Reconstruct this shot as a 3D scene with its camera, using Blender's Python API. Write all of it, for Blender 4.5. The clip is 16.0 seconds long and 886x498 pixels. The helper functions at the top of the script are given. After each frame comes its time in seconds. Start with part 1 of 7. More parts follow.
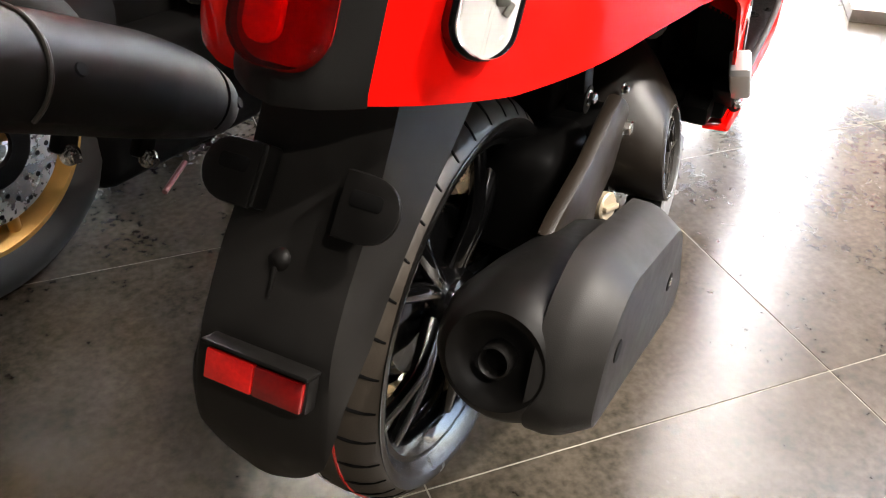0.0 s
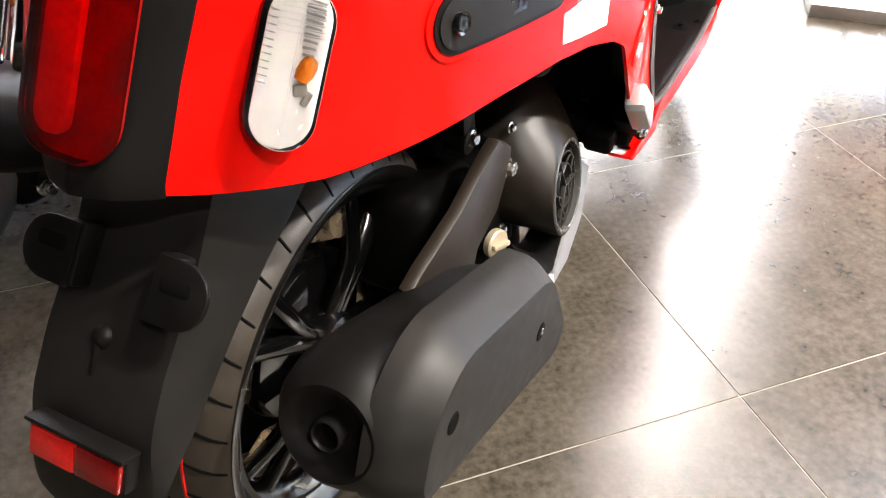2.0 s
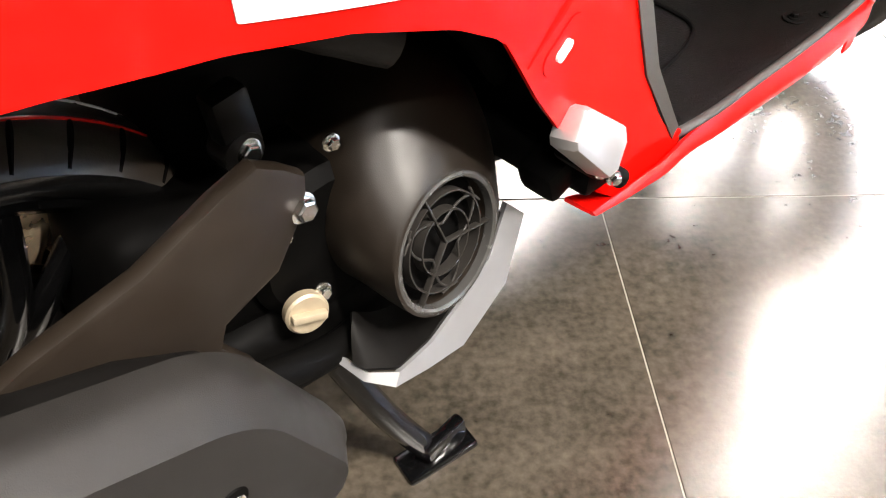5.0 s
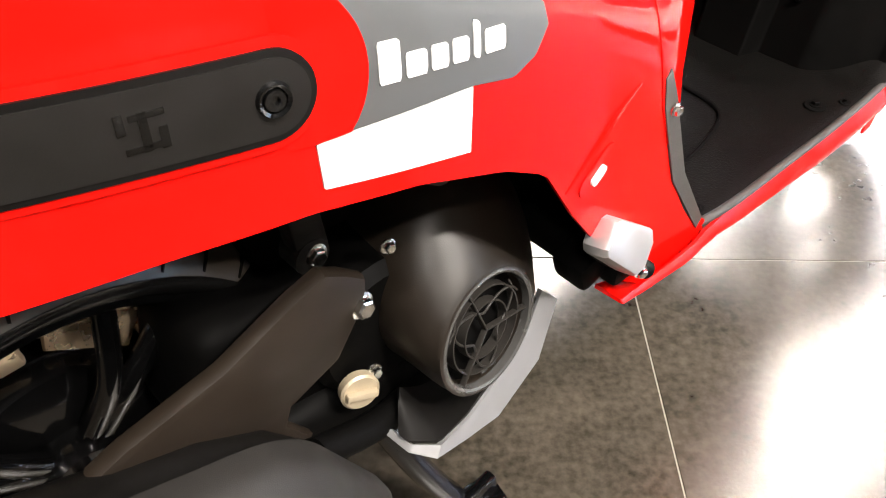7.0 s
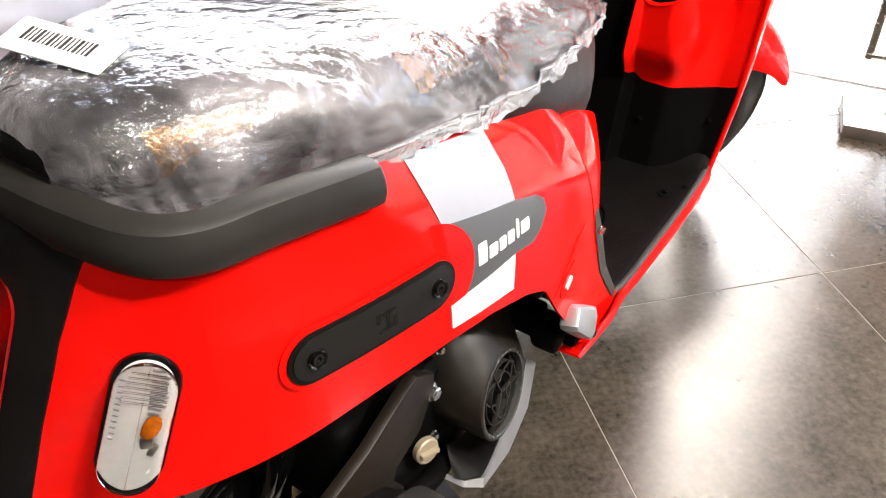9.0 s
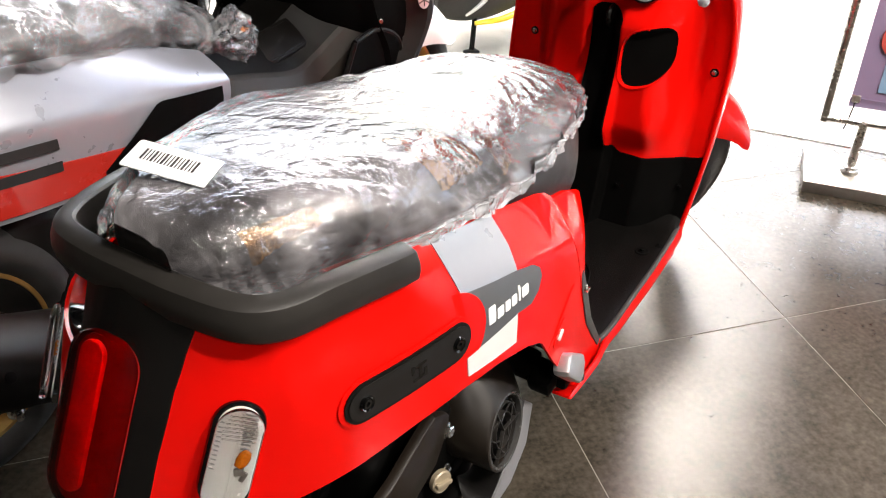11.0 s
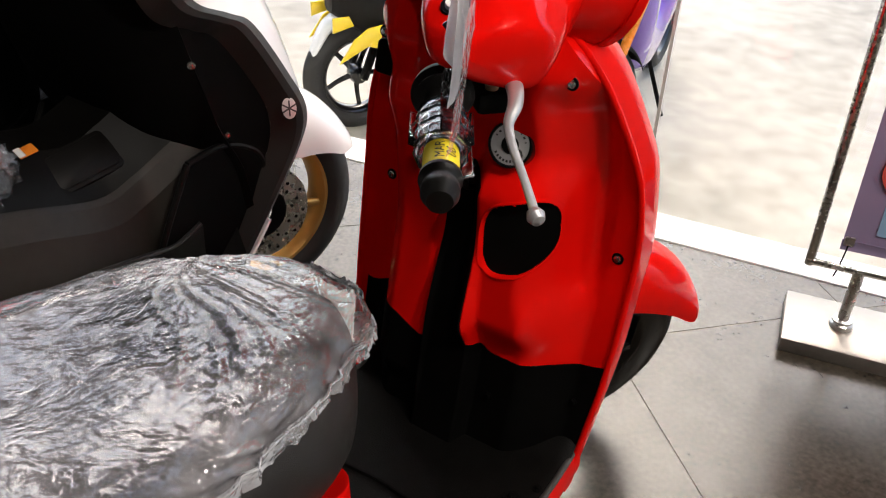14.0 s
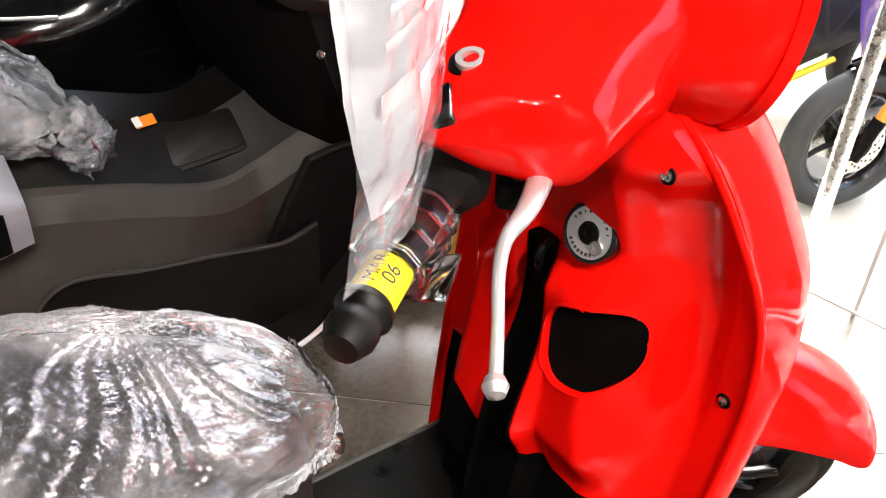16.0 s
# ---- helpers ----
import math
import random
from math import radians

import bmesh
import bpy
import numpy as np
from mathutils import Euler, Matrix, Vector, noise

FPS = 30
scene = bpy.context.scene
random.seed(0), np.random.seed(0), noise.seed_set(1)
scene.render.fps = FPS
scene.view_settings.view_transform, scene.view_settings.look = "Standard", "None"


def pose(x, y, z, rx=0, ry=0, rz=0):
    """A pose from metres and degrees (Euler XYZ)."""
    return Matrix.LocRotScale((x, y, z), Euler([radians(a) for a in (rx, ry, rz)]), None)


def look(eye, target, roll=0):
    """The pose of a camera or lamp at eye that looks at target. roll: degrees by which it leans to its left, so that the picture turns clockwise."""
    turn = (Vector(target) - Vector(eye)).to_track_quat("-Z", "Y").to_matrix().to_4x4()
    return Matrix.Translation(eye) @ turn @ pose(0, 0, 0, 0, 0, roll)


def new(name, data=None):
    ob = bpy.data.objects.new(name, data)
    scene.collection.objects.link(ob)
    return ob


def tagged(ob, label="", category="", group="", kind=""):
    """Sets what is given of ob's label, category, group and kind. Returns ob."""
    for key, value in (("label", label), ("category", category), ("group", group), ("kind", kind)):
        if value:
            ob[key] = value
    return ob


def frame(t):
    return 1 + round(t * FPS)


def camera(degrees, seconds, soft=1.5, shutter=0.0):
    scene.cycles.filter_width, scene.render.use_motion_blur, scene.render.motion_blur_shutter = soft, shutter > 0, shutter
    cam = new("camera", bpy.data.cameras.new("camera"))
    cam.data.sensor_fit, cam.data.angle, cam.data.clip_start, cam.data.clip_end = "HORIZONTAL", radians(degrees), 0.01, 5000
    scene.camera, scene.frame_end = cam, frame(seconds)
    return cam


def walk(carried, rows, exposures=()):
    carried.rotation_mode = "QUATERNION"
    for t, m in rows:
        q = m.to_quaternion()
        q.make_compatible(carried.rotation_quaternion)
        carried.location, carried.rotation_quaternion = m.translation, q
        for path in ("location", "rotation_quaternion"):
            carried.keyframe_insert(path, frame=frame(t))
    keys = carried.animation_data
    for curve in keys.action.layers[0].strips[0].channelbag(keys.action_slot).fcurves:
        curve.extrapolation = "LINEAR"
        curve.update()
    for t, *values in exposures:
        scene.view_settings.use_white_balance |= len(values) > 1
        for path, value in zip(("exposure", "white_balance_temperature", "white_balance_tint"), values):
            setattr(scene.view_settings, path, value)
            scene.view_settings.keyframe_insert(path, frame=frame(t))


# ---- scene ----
cam = camera(52.6, 16.0, soft=1.1)
METRES = 2.36
HOME = pose(0.3427, -0.4347, 0.8810, -35.786, -1.559, 26.6)
ROWS = [
    (0.0, 0.0000, 0.0000, 0.0000, 0.0000, 0.0000, -0.0000),
    (0.5, 0.0082, -0.0012, 0.0079, 0.0200, 0.1500, 0.2000),
    (1.0, 0.0195, -0.0061, 0.0229, 0.0600, 0.2600, 0.4600),
    (1.5, 0.0349, -0.0079, 0.0286, 0.1100, -0.1700, 0.6200),
    (2.0, 0.0570, 0.0045, 0.0357, 0.2100, -2.1700, -0.1200),
    (2.5, 0.0827, 0.0382, 0.0460, 0.6500, -5.0700, -1.3500),
    (3.0, 0.1031, 0.0694, 0.0608, 1.9700, -7.1500, -2.9400),
    (3.5, 0.1207, 0.0943, 0.0735, 3.1400, -7.5100, -4.0000),
    (4.0, 0.1428, 0.1245, 0.0803, 6.5700, -7.4900, -5.7700),
    (4.2, 0.1535, 0.1388, 0.0816, 9.1151, -7.4166, -6.9022),
    (4.7, 0.1754, 0.1696, 0.0860, 13.0045, -7.4894, -9.2900),
    (5.25, 0.1938, 0.1956, 0.0895, 16.1947, -7.7403, -12.0002),
    (5.8, 0.2021, 0.2050, 0.0944, 17.9046, -7.9276, -13.7708),
    (6.3, 0.1976, 0.1915, 0.1027, 17.8789, -7.8324, -13.6737),
    (6.5, 0.1964, 0.1866, 0.1072, 17.8100, -7.7300, -13.3900),
    (7.0, 0.1817, 0.1548, 0.1179, 16.6600, -7.4300, -12.0100),
    (7.5, 0.1679, 0.1132, 0.1285, 12.7400, -6.2900, -9.3000),
    (8.0, 0.1547, 0.0753, 0.1300, 9.2400, -4.9000, -6.4400),
    (8.5, 0.1378, 0.0340, 0.1363, 6.9300, -2.9500, -4.7100),
    (9.0, 0.1284, -0.0095, 0.1431, 5.5600, -1.9800, -3.4500),
    (9.2, 0.1255, -0.0274, 0.1432, 5.0713, -1.6689, -2.9554),
    (9.7, 0.1167, -0.0678, 0.1446, 4.2532, -0.8555, -2.2210),
    (10.25, 0.1108, -0.0971, 0.1440, 4.1808, -0.1342, -2.2595),
    (10.8, 0.1150, -0.0995, 0.1504, 4.4174, 0.5034, -2.6227),
    (11.3, 0.1328, -0.0686, 0.1702, 4.4167, 1.0955, -2.7468),
    (11.5, 0.1440, -0.0503, 0.1823, 4.0900, 1.4200, -2.2300),
    (12.0, 0.1694, 0.0009, 0.2109, 4.0600, 1.9700, -2.5700),
    (12.5, 0.1946, 0.0397, 0.2364, 4.3700, 2.1400, -3.6700),
    (13.0, 0.2106, 0.0587, 0.2546, 5.5700, 2.3800, -5.0100),
    (13.5, 0.2215, 0.0829, 0.2688, 6.1000, 2.2200, -5.4900),
    (14.0, 0.2309, 0.1203, 0.2887, 6.2400, 2.4900, -5.2400),
    (14.5, 0.2402, 0.1545, 0.3079, 7.1800, 2.2300, -6.0500),
    (15.0, 0.2550, 0.1880, 0.3261, 11.3300, 0.8800, -8.2400),
    (15.5, 0.2793, 0.2200, 0.3492, 18.2100, -1.1500, -12.4600),
    (16.0, 0.2917, 0.2340, 0.3592, 22.8800, -2.7100, -16.3100),
]
walk(cam, [(t, HOME @ pose(METRES * x, METRES * y, METRES * z, 90 + pitch, roll, yaw)) for t, x, y, z, yaw, pitch, roll in ROWS],
     exposures=[(0.0, 4.05), (1.5, 4.05), (4.0, 3.95), (7.0, 3.8), (8.5, 3.4), (9.0, 3.25), (11.5, 2.65), (12.5, 2.02), (13.5, 1.88), (14.5, 1.70), (15.0, 1.95), (15.5, 2.7), (16.0, 3.1)])

# ---- light ----
world = bpy.data.worlds.new("sky")
scene.world = world
world.use_nodes = True
wn = world.node_tree
bg = wn.nodes["Background"]
sky = wn.nodes.new("ShaderNodeTexSky")
sky.sky_type = "NISHITA"
sky.sun_disc = False
sky.sun_elevation, sky.sun_rotation = radians(52), radians(-25)
sky.dust_density = 3.8
wn.links.new(sky.outputs[0], bg.inputs[0])
bg.inputs[1].default_value = 0.15

sun_data = bpy.data.lights.new("sun", "SUN")
sun_data.energy, sun_data.angle, sun_data.color = 0.5, radians(12), (1.0, 0.97, 0.93)
sun = new("sun", sun_data)
sun.matrix_world = look((2.0, 9.0, 12.0), (0.0, 5.0, 0.0))


# lamps of the ceiling tracks: x, y, watts
SPOTS = [(2.0, 0.5, 9.0), (1.8, -1.3, 3.6), (1.1, 1.6, 1.2), (2.9, 1.5, 7.5), (1.6, 0.9, 3.0), (1.3, 0.3, 3.5)]
for x, y, watts in SPOTS:
    d = bpy.data.lights.new("track_lamp", "AREA")
    d.shape, d.size, d.energy, d.color = "DISK", 0.10, watts, (1.0, 0.92, 0.84)
    lamp_ob = new("track_lamp", d)
    lamp_ob.matrix_world = look((x, y, 2.88), (x * 0.3, 0.4 + y * 0.3, 0.5))

# ---- materials ----


def nodes_of(name):
    m = bpy.data.materials.new(name)
    m.use_nodes = True
    nt = m.node_tree
    return m, nt, nt.nodes["Principled BSDF"]


def material(name, colour, rough=0.5, metal=0.0, vary=0.12, scale=40.0, bump=0.0, bump_scale=300.0, coat=0.0, rough_vary=0.08, spec=0.5):
    """A surface with colour and gloss that vary at two scales, and a fine relief."""
    m, nt, b = nodes_of(name)
    N, L = nt.nodes, nt.links
    b.inputs["Metallic"].default_value = metal
    b.inputs["Coat Weight"].default_value = coat
    b.inputs["Coat Roughness"].default_value = 0.03
    b.inputs["Specular IOR Level"].default_value = spec
    tc = N.new("ShaderNodeTexCoord")
    n1, n2 = N.new("ShaderNodeTexNoise"), N.new("ShaderNodeTexNoise")
    n1.inputs["Scale"].default_value, n2.inputs["Scale"].default_value = scale, scale * 0.13
    n1.inputs["Detail"].default_value = 6
    mix = N.new("ShaderNodeMath")
    mix.operation = "MULTIPLY_ADD"
    mix.inputs[1].default_value = 0.5
    L.new(tc.outputs["Object"], n1.inputs["Vector"])
    L.new(tc.outputs["Object"], n2.inputs["Vector"])
    half_ = N.new("ShaderNodeMath")
    half_.operation = "MULTIPLY"
    half_.inputs[1].default_value = 0.5
    L.new(n2.outputs[0], half_.inputs[0])
    L.new(n1.outputs[0], mix.inputs[0])
    L.new(half_.outputs[0], mix.inputs[2])
    ramp = N.new("ShaderNodeMapRange")
    ramp.inputs["From Min"].default_value, ramp.inputs["From Max"].default_value = 0.3, 0.7
    ramp.inputs["To Min"].default_value, ramp.inputs["To Max"].default_value = 1 - vary, 1 + vary
    L.new(mix.outputs[0], ramp.inputs["Value"])
    sc = N.new("ShaderNodeVectorMath")
    sc.operation = "SCALE"
    sc.inputs[0].default_value = colour
    L.new(ramp.outputs[0], sc.inputs["Scale"])
    L.new(sc.outputs[0], b.inputs["Base Color"])
    rr = N.new("ShaderNodeMapRange")
    rr.inputs["From Min"].default_value, rr.inputs["From Max"].default_value = 0.3, 0.7
    rr.inputs["To Min"].default_value, rr.inputs["To Max"].default_value = max(0.01, rough - rough_vary), rough + rough_vary
    L.new(mix.outputs[0], rr.inputs["Value"])
    L.new(rr.outputs[0], b.inputs["Roughness"])
    if bump:
        n3 = N.new("ShaderNodeTexNoise")
        n3.inputs["Scale"].default_value = bump_scale
        n3.inputs["Detail"].default_value = 3
        L.new(tc.outputs["Object"], n3.inputs["Vector"])
        bp = N.new("ShaderNodeBump")
        bp.inputs["Strength"].default_value = bump
        bp.inputs["Distance"].default_value = 0.001
        L.new(n3.outputs[0], bp.inputs["Height"])
        L.new(bp.outputs[0], b.inputs["Normal"])
    return m


RED = material("red_paint", (0.72, 0.004, 0.0022), 0.22, vary=0.03, scale=20, coat=0.5, rough_vary=0.02, spec=0.0)
BLACK = material("grained_black_plastic", (0.0042, 0.0038, 0.0034), 0.46, vary=0.2, scale=60, bump=0.10, bump_scale=1400, spec=0.18)
GREYBLACK = material("grained_dark_grey_plastic", (0.017, 0.0155, 0.0138), 0.52, vary=0.2, scale=50, bump=0.12, bump_scale=1400, spec=0.38)
GLOSSBLACK = material("gloss_black_paint", (0.002, 0.002, 0.0021), 0.14, vary=0.2, scale=30, coat=0.35, rough_vary=0.05)
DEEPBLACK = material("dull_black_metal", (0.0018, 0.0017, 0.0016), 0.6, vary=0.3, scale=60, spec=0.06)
TYREWALL = material("smooth_tyre_rubber", (0.006, 0.0057, 0.0054), 0.20, vary=0.25, scale=50, bump=0.15, bump_scale=400, spec=1.0)
DARKTUNNEL = material("grained_charcoal_plastic", (0.027, 0.0235, 0.0200), 0.48, vary=0.2, scale=50, bump=0.12, bump_scale=1400, spec=0.25)
RUBBER = material("black_rubber", (0.012, 0.0115, 0.011), 0.62, vary=0.25, scale=70, bump=0.25, bump_scale=500)
# near-zero colour and gloss: the shade of hollows put into the material
NIGHT = material("shaded_recess_black", (0.0022, 0.0021, 0.002), 0.75, vary=0.3, scale=40, spec=0.06)
STAYPAINT = material("dark_brown_black_paint", (0.0150, 0.0110, 0.0078), 0.38, vary=0.2, scale=50, bump=0.1, bump_scale=900, spec=0.3)
MUDMAT = material("grained_mudguard_plastic", (0.0092, 0.0084, 0.0076), 0.42, vary=0.2, scale=40, bump=0.12, bump_scale=1200, spec=0.28)
RAILMAT = material("grained_charcoal_rail", (0.020, 0.0182, 0.0162), 0.40, vary=0.15, scale=50, bump=0.12, bump_scale=1400, spec=0.35)
TREAD = material("dusty_tread_rubber", (0.030, 0.024, 0.018), 0.40, vary=0.3, scale=60, bump=0.2, bump_scale=500, spec=0.5)
SILVER = material("silver_painted_metal", (0.55, 0.55, 0.56), 0.35, metal=0.7, vary=0.06, scale=60, rough_vary=0.06)
CHROME = material("bright_zinc", (0.72, 0.71, 0.68), 0.2, metal=1.0, vary=0.1, scale=120, rough_vary=0.08)
TRIMSILVER = material("silver_grey_trim_paint", (0.26, 0.26, 0.265), 0.38, metal=0.35, vary=0.06, scale=60, rough_vary=0.06)
FANMAT = material("satin_black_fan_plastic", (0.0125, 0.0092, 0.0064), 0.42, vary=0.2, scale=50, bump=0.12, bump_scale=1200, spec=0.42)
# grey for the fan cover's lip, with its bright reflection put into the colour
GLOSSGREY = material("lip_highlight_grey", (0.05, 0.049, 0.047), 0.24, vary=0.1, scale=60, spec=0.6)
TRIMGREY = material("grained_grey_trim_plastic", (0.050, 0.047, 0.043), 0.48, vary=0.15, scale=50, bump=0.12, bump_scale=1200, spec=0.35)
GUARDMAT = material("grained_heat_guard_plastic", (0.0150, 0.0139, 0.0127), 0.50, vary=0.2, scale=50, bump=0.15, bump_scale=1200, spec=0.24)
BRASSY = material("pale_cast_metal", (0.36, 0.30, 0.21), 0.40, metal=0.3, vary=0.15, scale=80, rough_vary=0.1)
GOLD = material("gold_anodised_rim", (0.52, 0.30, 0.09), 0.35, metal=0.85, vary=0.08, scale=40)
STEEL = material("brushed_stainless_steel", (0.62, 0.60, 0.57), 0.27, metal=1.0, vary=0.08, scale=90, rough_vary=0.08)
BASESTEEL = material("dull_brushed_steel", (0.26, 0.24, 0.22), 0.42, metal=0.8, vary=0.12, scale=60, rough_vary=0.08)
WHITE = material("white_paint", (0.80, 0.80, 0.79), 0.25, vary=0.02, scale=20, coat=0.7, rough_vary=0.03)
DECAL_SILVER = material("silver_grey_sticker", (0.33, 0.34, 0.38), 0.32, vary=0.03, scale=50, coat=0.3, metal=0.45)
DECAL_PALE = material("pale_cream_sticker", (0.70, 0.70, 0.67), 0.4, vary=0.03, scale=50, coat=0.3)
DECAL_GREY = material("dark_grey_sticker", (0.075, 0.078, 0.080), 0.4, vary=0.05, scale=50, coat=0.3)
LETTER_WHITE = material("white_lettering", (0.80, 0.80, 0.79), 0.45, vary=0.03, scale=60)
YELLOW = material("yellow_paper_label", (0.85, 0.66, 0.01), 0.55, vary=0.04, scale=60)
INK = material("black_print", (0.02, 0.02, 0.02), 0.5, vary=0.1)
PAPER = material("white_paper", (0.80, 0.80, 0.78), 0.6, vary=0.03, scale=60)
SKYLIKE = material("pale_blue_print", (0.70, 0.80, 0.88), 0.5, vary=0.1)
PINKISH = material("pink_print", (0.86, 0.70, 0.68), 0.5, vary=0.1)
ORANGE = material("amber_plastic", (0.75, 0.22, 0.02), 0.3, vary=0.05)
AMBER = material("deep_amber_glass", (0.50, 0.125, 0.004), 0.16, vary=0.35, scale=220, coat=0.8)
PURPLE = material("purple_paint", (0.17, 0.09, 0.45), 0.22, vary=0.05, scale=20, coat=0.8)
YELPAINT = material("yellow_paint", (0.85, 0.60, 0.02), 0.25, vary=0.05, scale=20, coat=0.8)
CEILPAINT = material("dark_ceiling_paint", (0.05, 0.05, 0.05), 0.8, vary=0.1, scale=6)
WALLPAINT = material("grey_wall_paint", (0.13, 0.126, 0.122), 0.7, vary=0.04, scale=6, bump=0.15, bump_scale=120)
FOOTRUB = material("grained_footboard_rubber", (0.0028, 0.0026, 0.0023), 0.55, vary=0.25, scale=45, bump=0.9, bump_scale=420, spec=0.09)
SEATVINYL = material("black_seat_vinyl", (0.014, 0.013, 0.012), 0.5, vary=0.2, scale=50, bump=0.5, bump_scale=700)


def paper_material(name, colour, through_=0.45):
    """Thin paper that lets light through."""
    m, nt, b = nodes_of(name)
    N, L = nt.nodes, nt.links
    b.inputs["Base Color"].default_value = (*colour, 1)
    b.inputs["Roughness"].default_value = 0.5
    tl = N.new("ShaderNodeBsdfTranslucent")
    tl.inputs["Color"].default_value = (*colour, 1)
    mx = N.new("ShaderNodeMixShader")
    mx.inputs[0].default_value = through_
    L.new(b.outputs[0], mx.inputs[1])
    L.new(tl.outputs[0], mx.inputs[2])
    L.new(mx.outputs[0], N["Material Output"].inputs["Surface"])
    return m


LEAFPAPER = paper_material("thin_white_paper", (0.97, 0.96, 0.97), 0.72)


def clear_material(name, tint, rough=0.05, ior=1.45):
    m, nt, b = nodes_of(name)
    b.inputs["Base Color"].default_value = (*tint, 1)
    b.inputs["Transmission Weight"].default_value = 1.0
    b.inputs["Roughness"].default_value = rough
    b.inputs["IOR"].default_value = ior
    return m


GLASS = clear_material("window_glass", (0.97, 0.99, 0.98), 0.0, 1.45)
LENS_CLEAR = clear_material("clear_lens_plastic", (0.97, 0.97, 0.96), 0.04, 1.3)
LENS_RED = clear_material("red_lens_plastic", (0.85, 0.01, 0.01), 0.08, 1.3)
CLEAR_PLASTIC = clear_material("clear_moulded_plastic", (0.97, 0.97, 0.97), 0.06, 1.35)
DIM_RED = material("dark_red_reflector", (0.20, 0.004, 0.004), 0.12, vary=0.25, scale=250, coat=0.8)
DRUM = material("bronze_grey_casting", (0.80, 0.61, 0.41), 0.30, metal=0.75, vary=0.2, scale=60, rough_vary=0.1)
REFLECTOR_RED = material("red_reflector", (0.62, 0.01, 0.008), 0.12, vary=0.25, scale=250, coat=0.8)


def film_material(name, veil_low, veil_high, rough, scale, tilt=0.24, ior=1.62, tint=(0.92, 0.94, 0.98)):
    """Thin crumpled packing film: a net of sharp creases, see-through, glossy, a little milky in patches."""
    m, nt, b = nodes_of(name)
    N, L = nt.nodes, nt.links
    out = N["Material Output"]
    tc = N.new("ShaderNodeTexCoord")
    n0 = N.new("ShaderNodeTexNoise")
    n0.inputs["Scale"].default_value, n0.inputs["Detail"].default_value = 18, 3
    L.new(tc.outputs["Object"], n0.inputs["Vector"])
    warp = N.new("ShaderNodeVectorMath")
    warp.operation = "MULTIPLY_ADD"
    warp.inputs[1].default_value = (0.035, 0.035, 0.035)
    L.new(n0.outputs["Color"], warp.inputs[0])
    L.new(tc.outputs["Object"], warp.inputs[2])
    total = None
    for k, (f, amp, turn, thin) in enumerate(((0.30, 0.8, 0.5, 0.7), (0.62, 1.0, -0.9, 0.5), (1.3, 1.0, 0.45, 0.55), (2.6, 1.0, 1.3, 0.5), (5.0, 0.8, 0.2, 0.6))):
        mp = N.new("ShaderNodeMapping")
        mp.inputs["Rotation"].default_value = (0.2 * k, 0.3, turn)
        mp.inputs["Scale"].default_value = (scale * f, scale * f * thin, scale * f)
        no = N.new("ShaderNodeTexNoise")
        no.inputs["Scale"].default_value, no.inputs["Detail"].default_value = 1.0, 0.0
        L.new(warp.outputs[0], mp.inputs["Vector"])
        L.new(mp.outputs[0], no.inputs["Vector"])
        mid = N.new("ShaderNodeMath")
        mid.operation = "SUBTRACT"
        mid.inputs[1].default_value = 0.5
        L.new(no.outputs[0], mid.inputs[0])
        crease = N.new("ShaderNodeMath")
        crease.operation = "ABSOLUTE"
        L.new(mid.outputs[0], crease.inputs[0])
        mul = N.new("ShaderNodeMath")
        mul.operation = "MULTIPLY_ADD"
        mul.inputs[1].default_value = amp / f
        L.new(crease.outputs[0], mul.inputs[0])
        if total:
            L.new(total.outputs[0], mul.inputs[2])
        else:
            mul.inputs[2].default_value = 0.0
        total = mul
    bp = N.new("ShaderNodeBump")
    bp.inputs["Strength"].default_value, bp.inputs["Distance"].default_value = 1.0, 1.6 * tilt / scale
    L.new(total.outputs[0], bp.inputs["Height"])
    n2 = N.new("ShaderNodeTexNoise")
    n2.inputs["Scale"].default_value, n2.inputs["Detail"].default_value = 9, 2
    L.new(tc.outputs["Object"], n2.inputs["Vector"])
    calm = N.new("ShaderNodeMapRange")
    calm.inputs["From Min"].default_value, calm.inputs["From Max"].default_value = 0.36, 0.62
    calm.inputs["To Min"].default_value, calm.inputs["To Max"].default_value = 0.50, 1.0
    L.new(n2.outputs[0], calm.inputs["Value"])
    L.new(calm.outputs[0], bp.inputs["Strength"])
    b.inputs["Base Color"].default_value = (*tint, 1)
    b.inputs["Roughness"].default_value = 0.25
    L.new(bp.outputs[0], b.inputs["Normal"])
    tr = N.new("ShaderNodeBsdfTransparent")
    gl = N.new("ShaderNodeBsdfGlossy")
    gl.inputs["Roughness"].default_value = rough
    gl.inputs["Color"].default_value = (0.96, 0.97, 1.0, 1)
    L.new(bp.outputs[0], gl.inputs["Normal"])
    lw = N.new("ShaderNodeFresnel")
    lw.inputs["IOR"].default_value = ior
    L.new(bp.outputs[0], lw.inputs["Normal"])
    n1 = N.new("ShaderNodeTexNoise")
    n1.inputs["Scale"].default_value, n1.inputs["Detail"].default_value, n1.inputs["Roughness"].default_value = 7, 7, 0.62
    L.new(tc.outputs["Object"], n1.inputs["Vector"])
    veil = N.new("ShaderNodeMapRange")
    veil.inputs["From Min"].default_value, veil.inputs["From Max"].default_value = 0.40, 0.66
    veil.inputs["To Min"].default_value, veil.inputs["To Max"].default_value = veil_low, veil_high
    L.new(n1.outputs[0], veil.inputs["Value"])
    m1, m2 = N.new("ShaderNodeMixShader"), N.new("ShaderNodeMixShader")
    L.new(veil.outputs[0], m1.inputs[0])
    L.new(tr.outputs[0], m1.inputs[1])
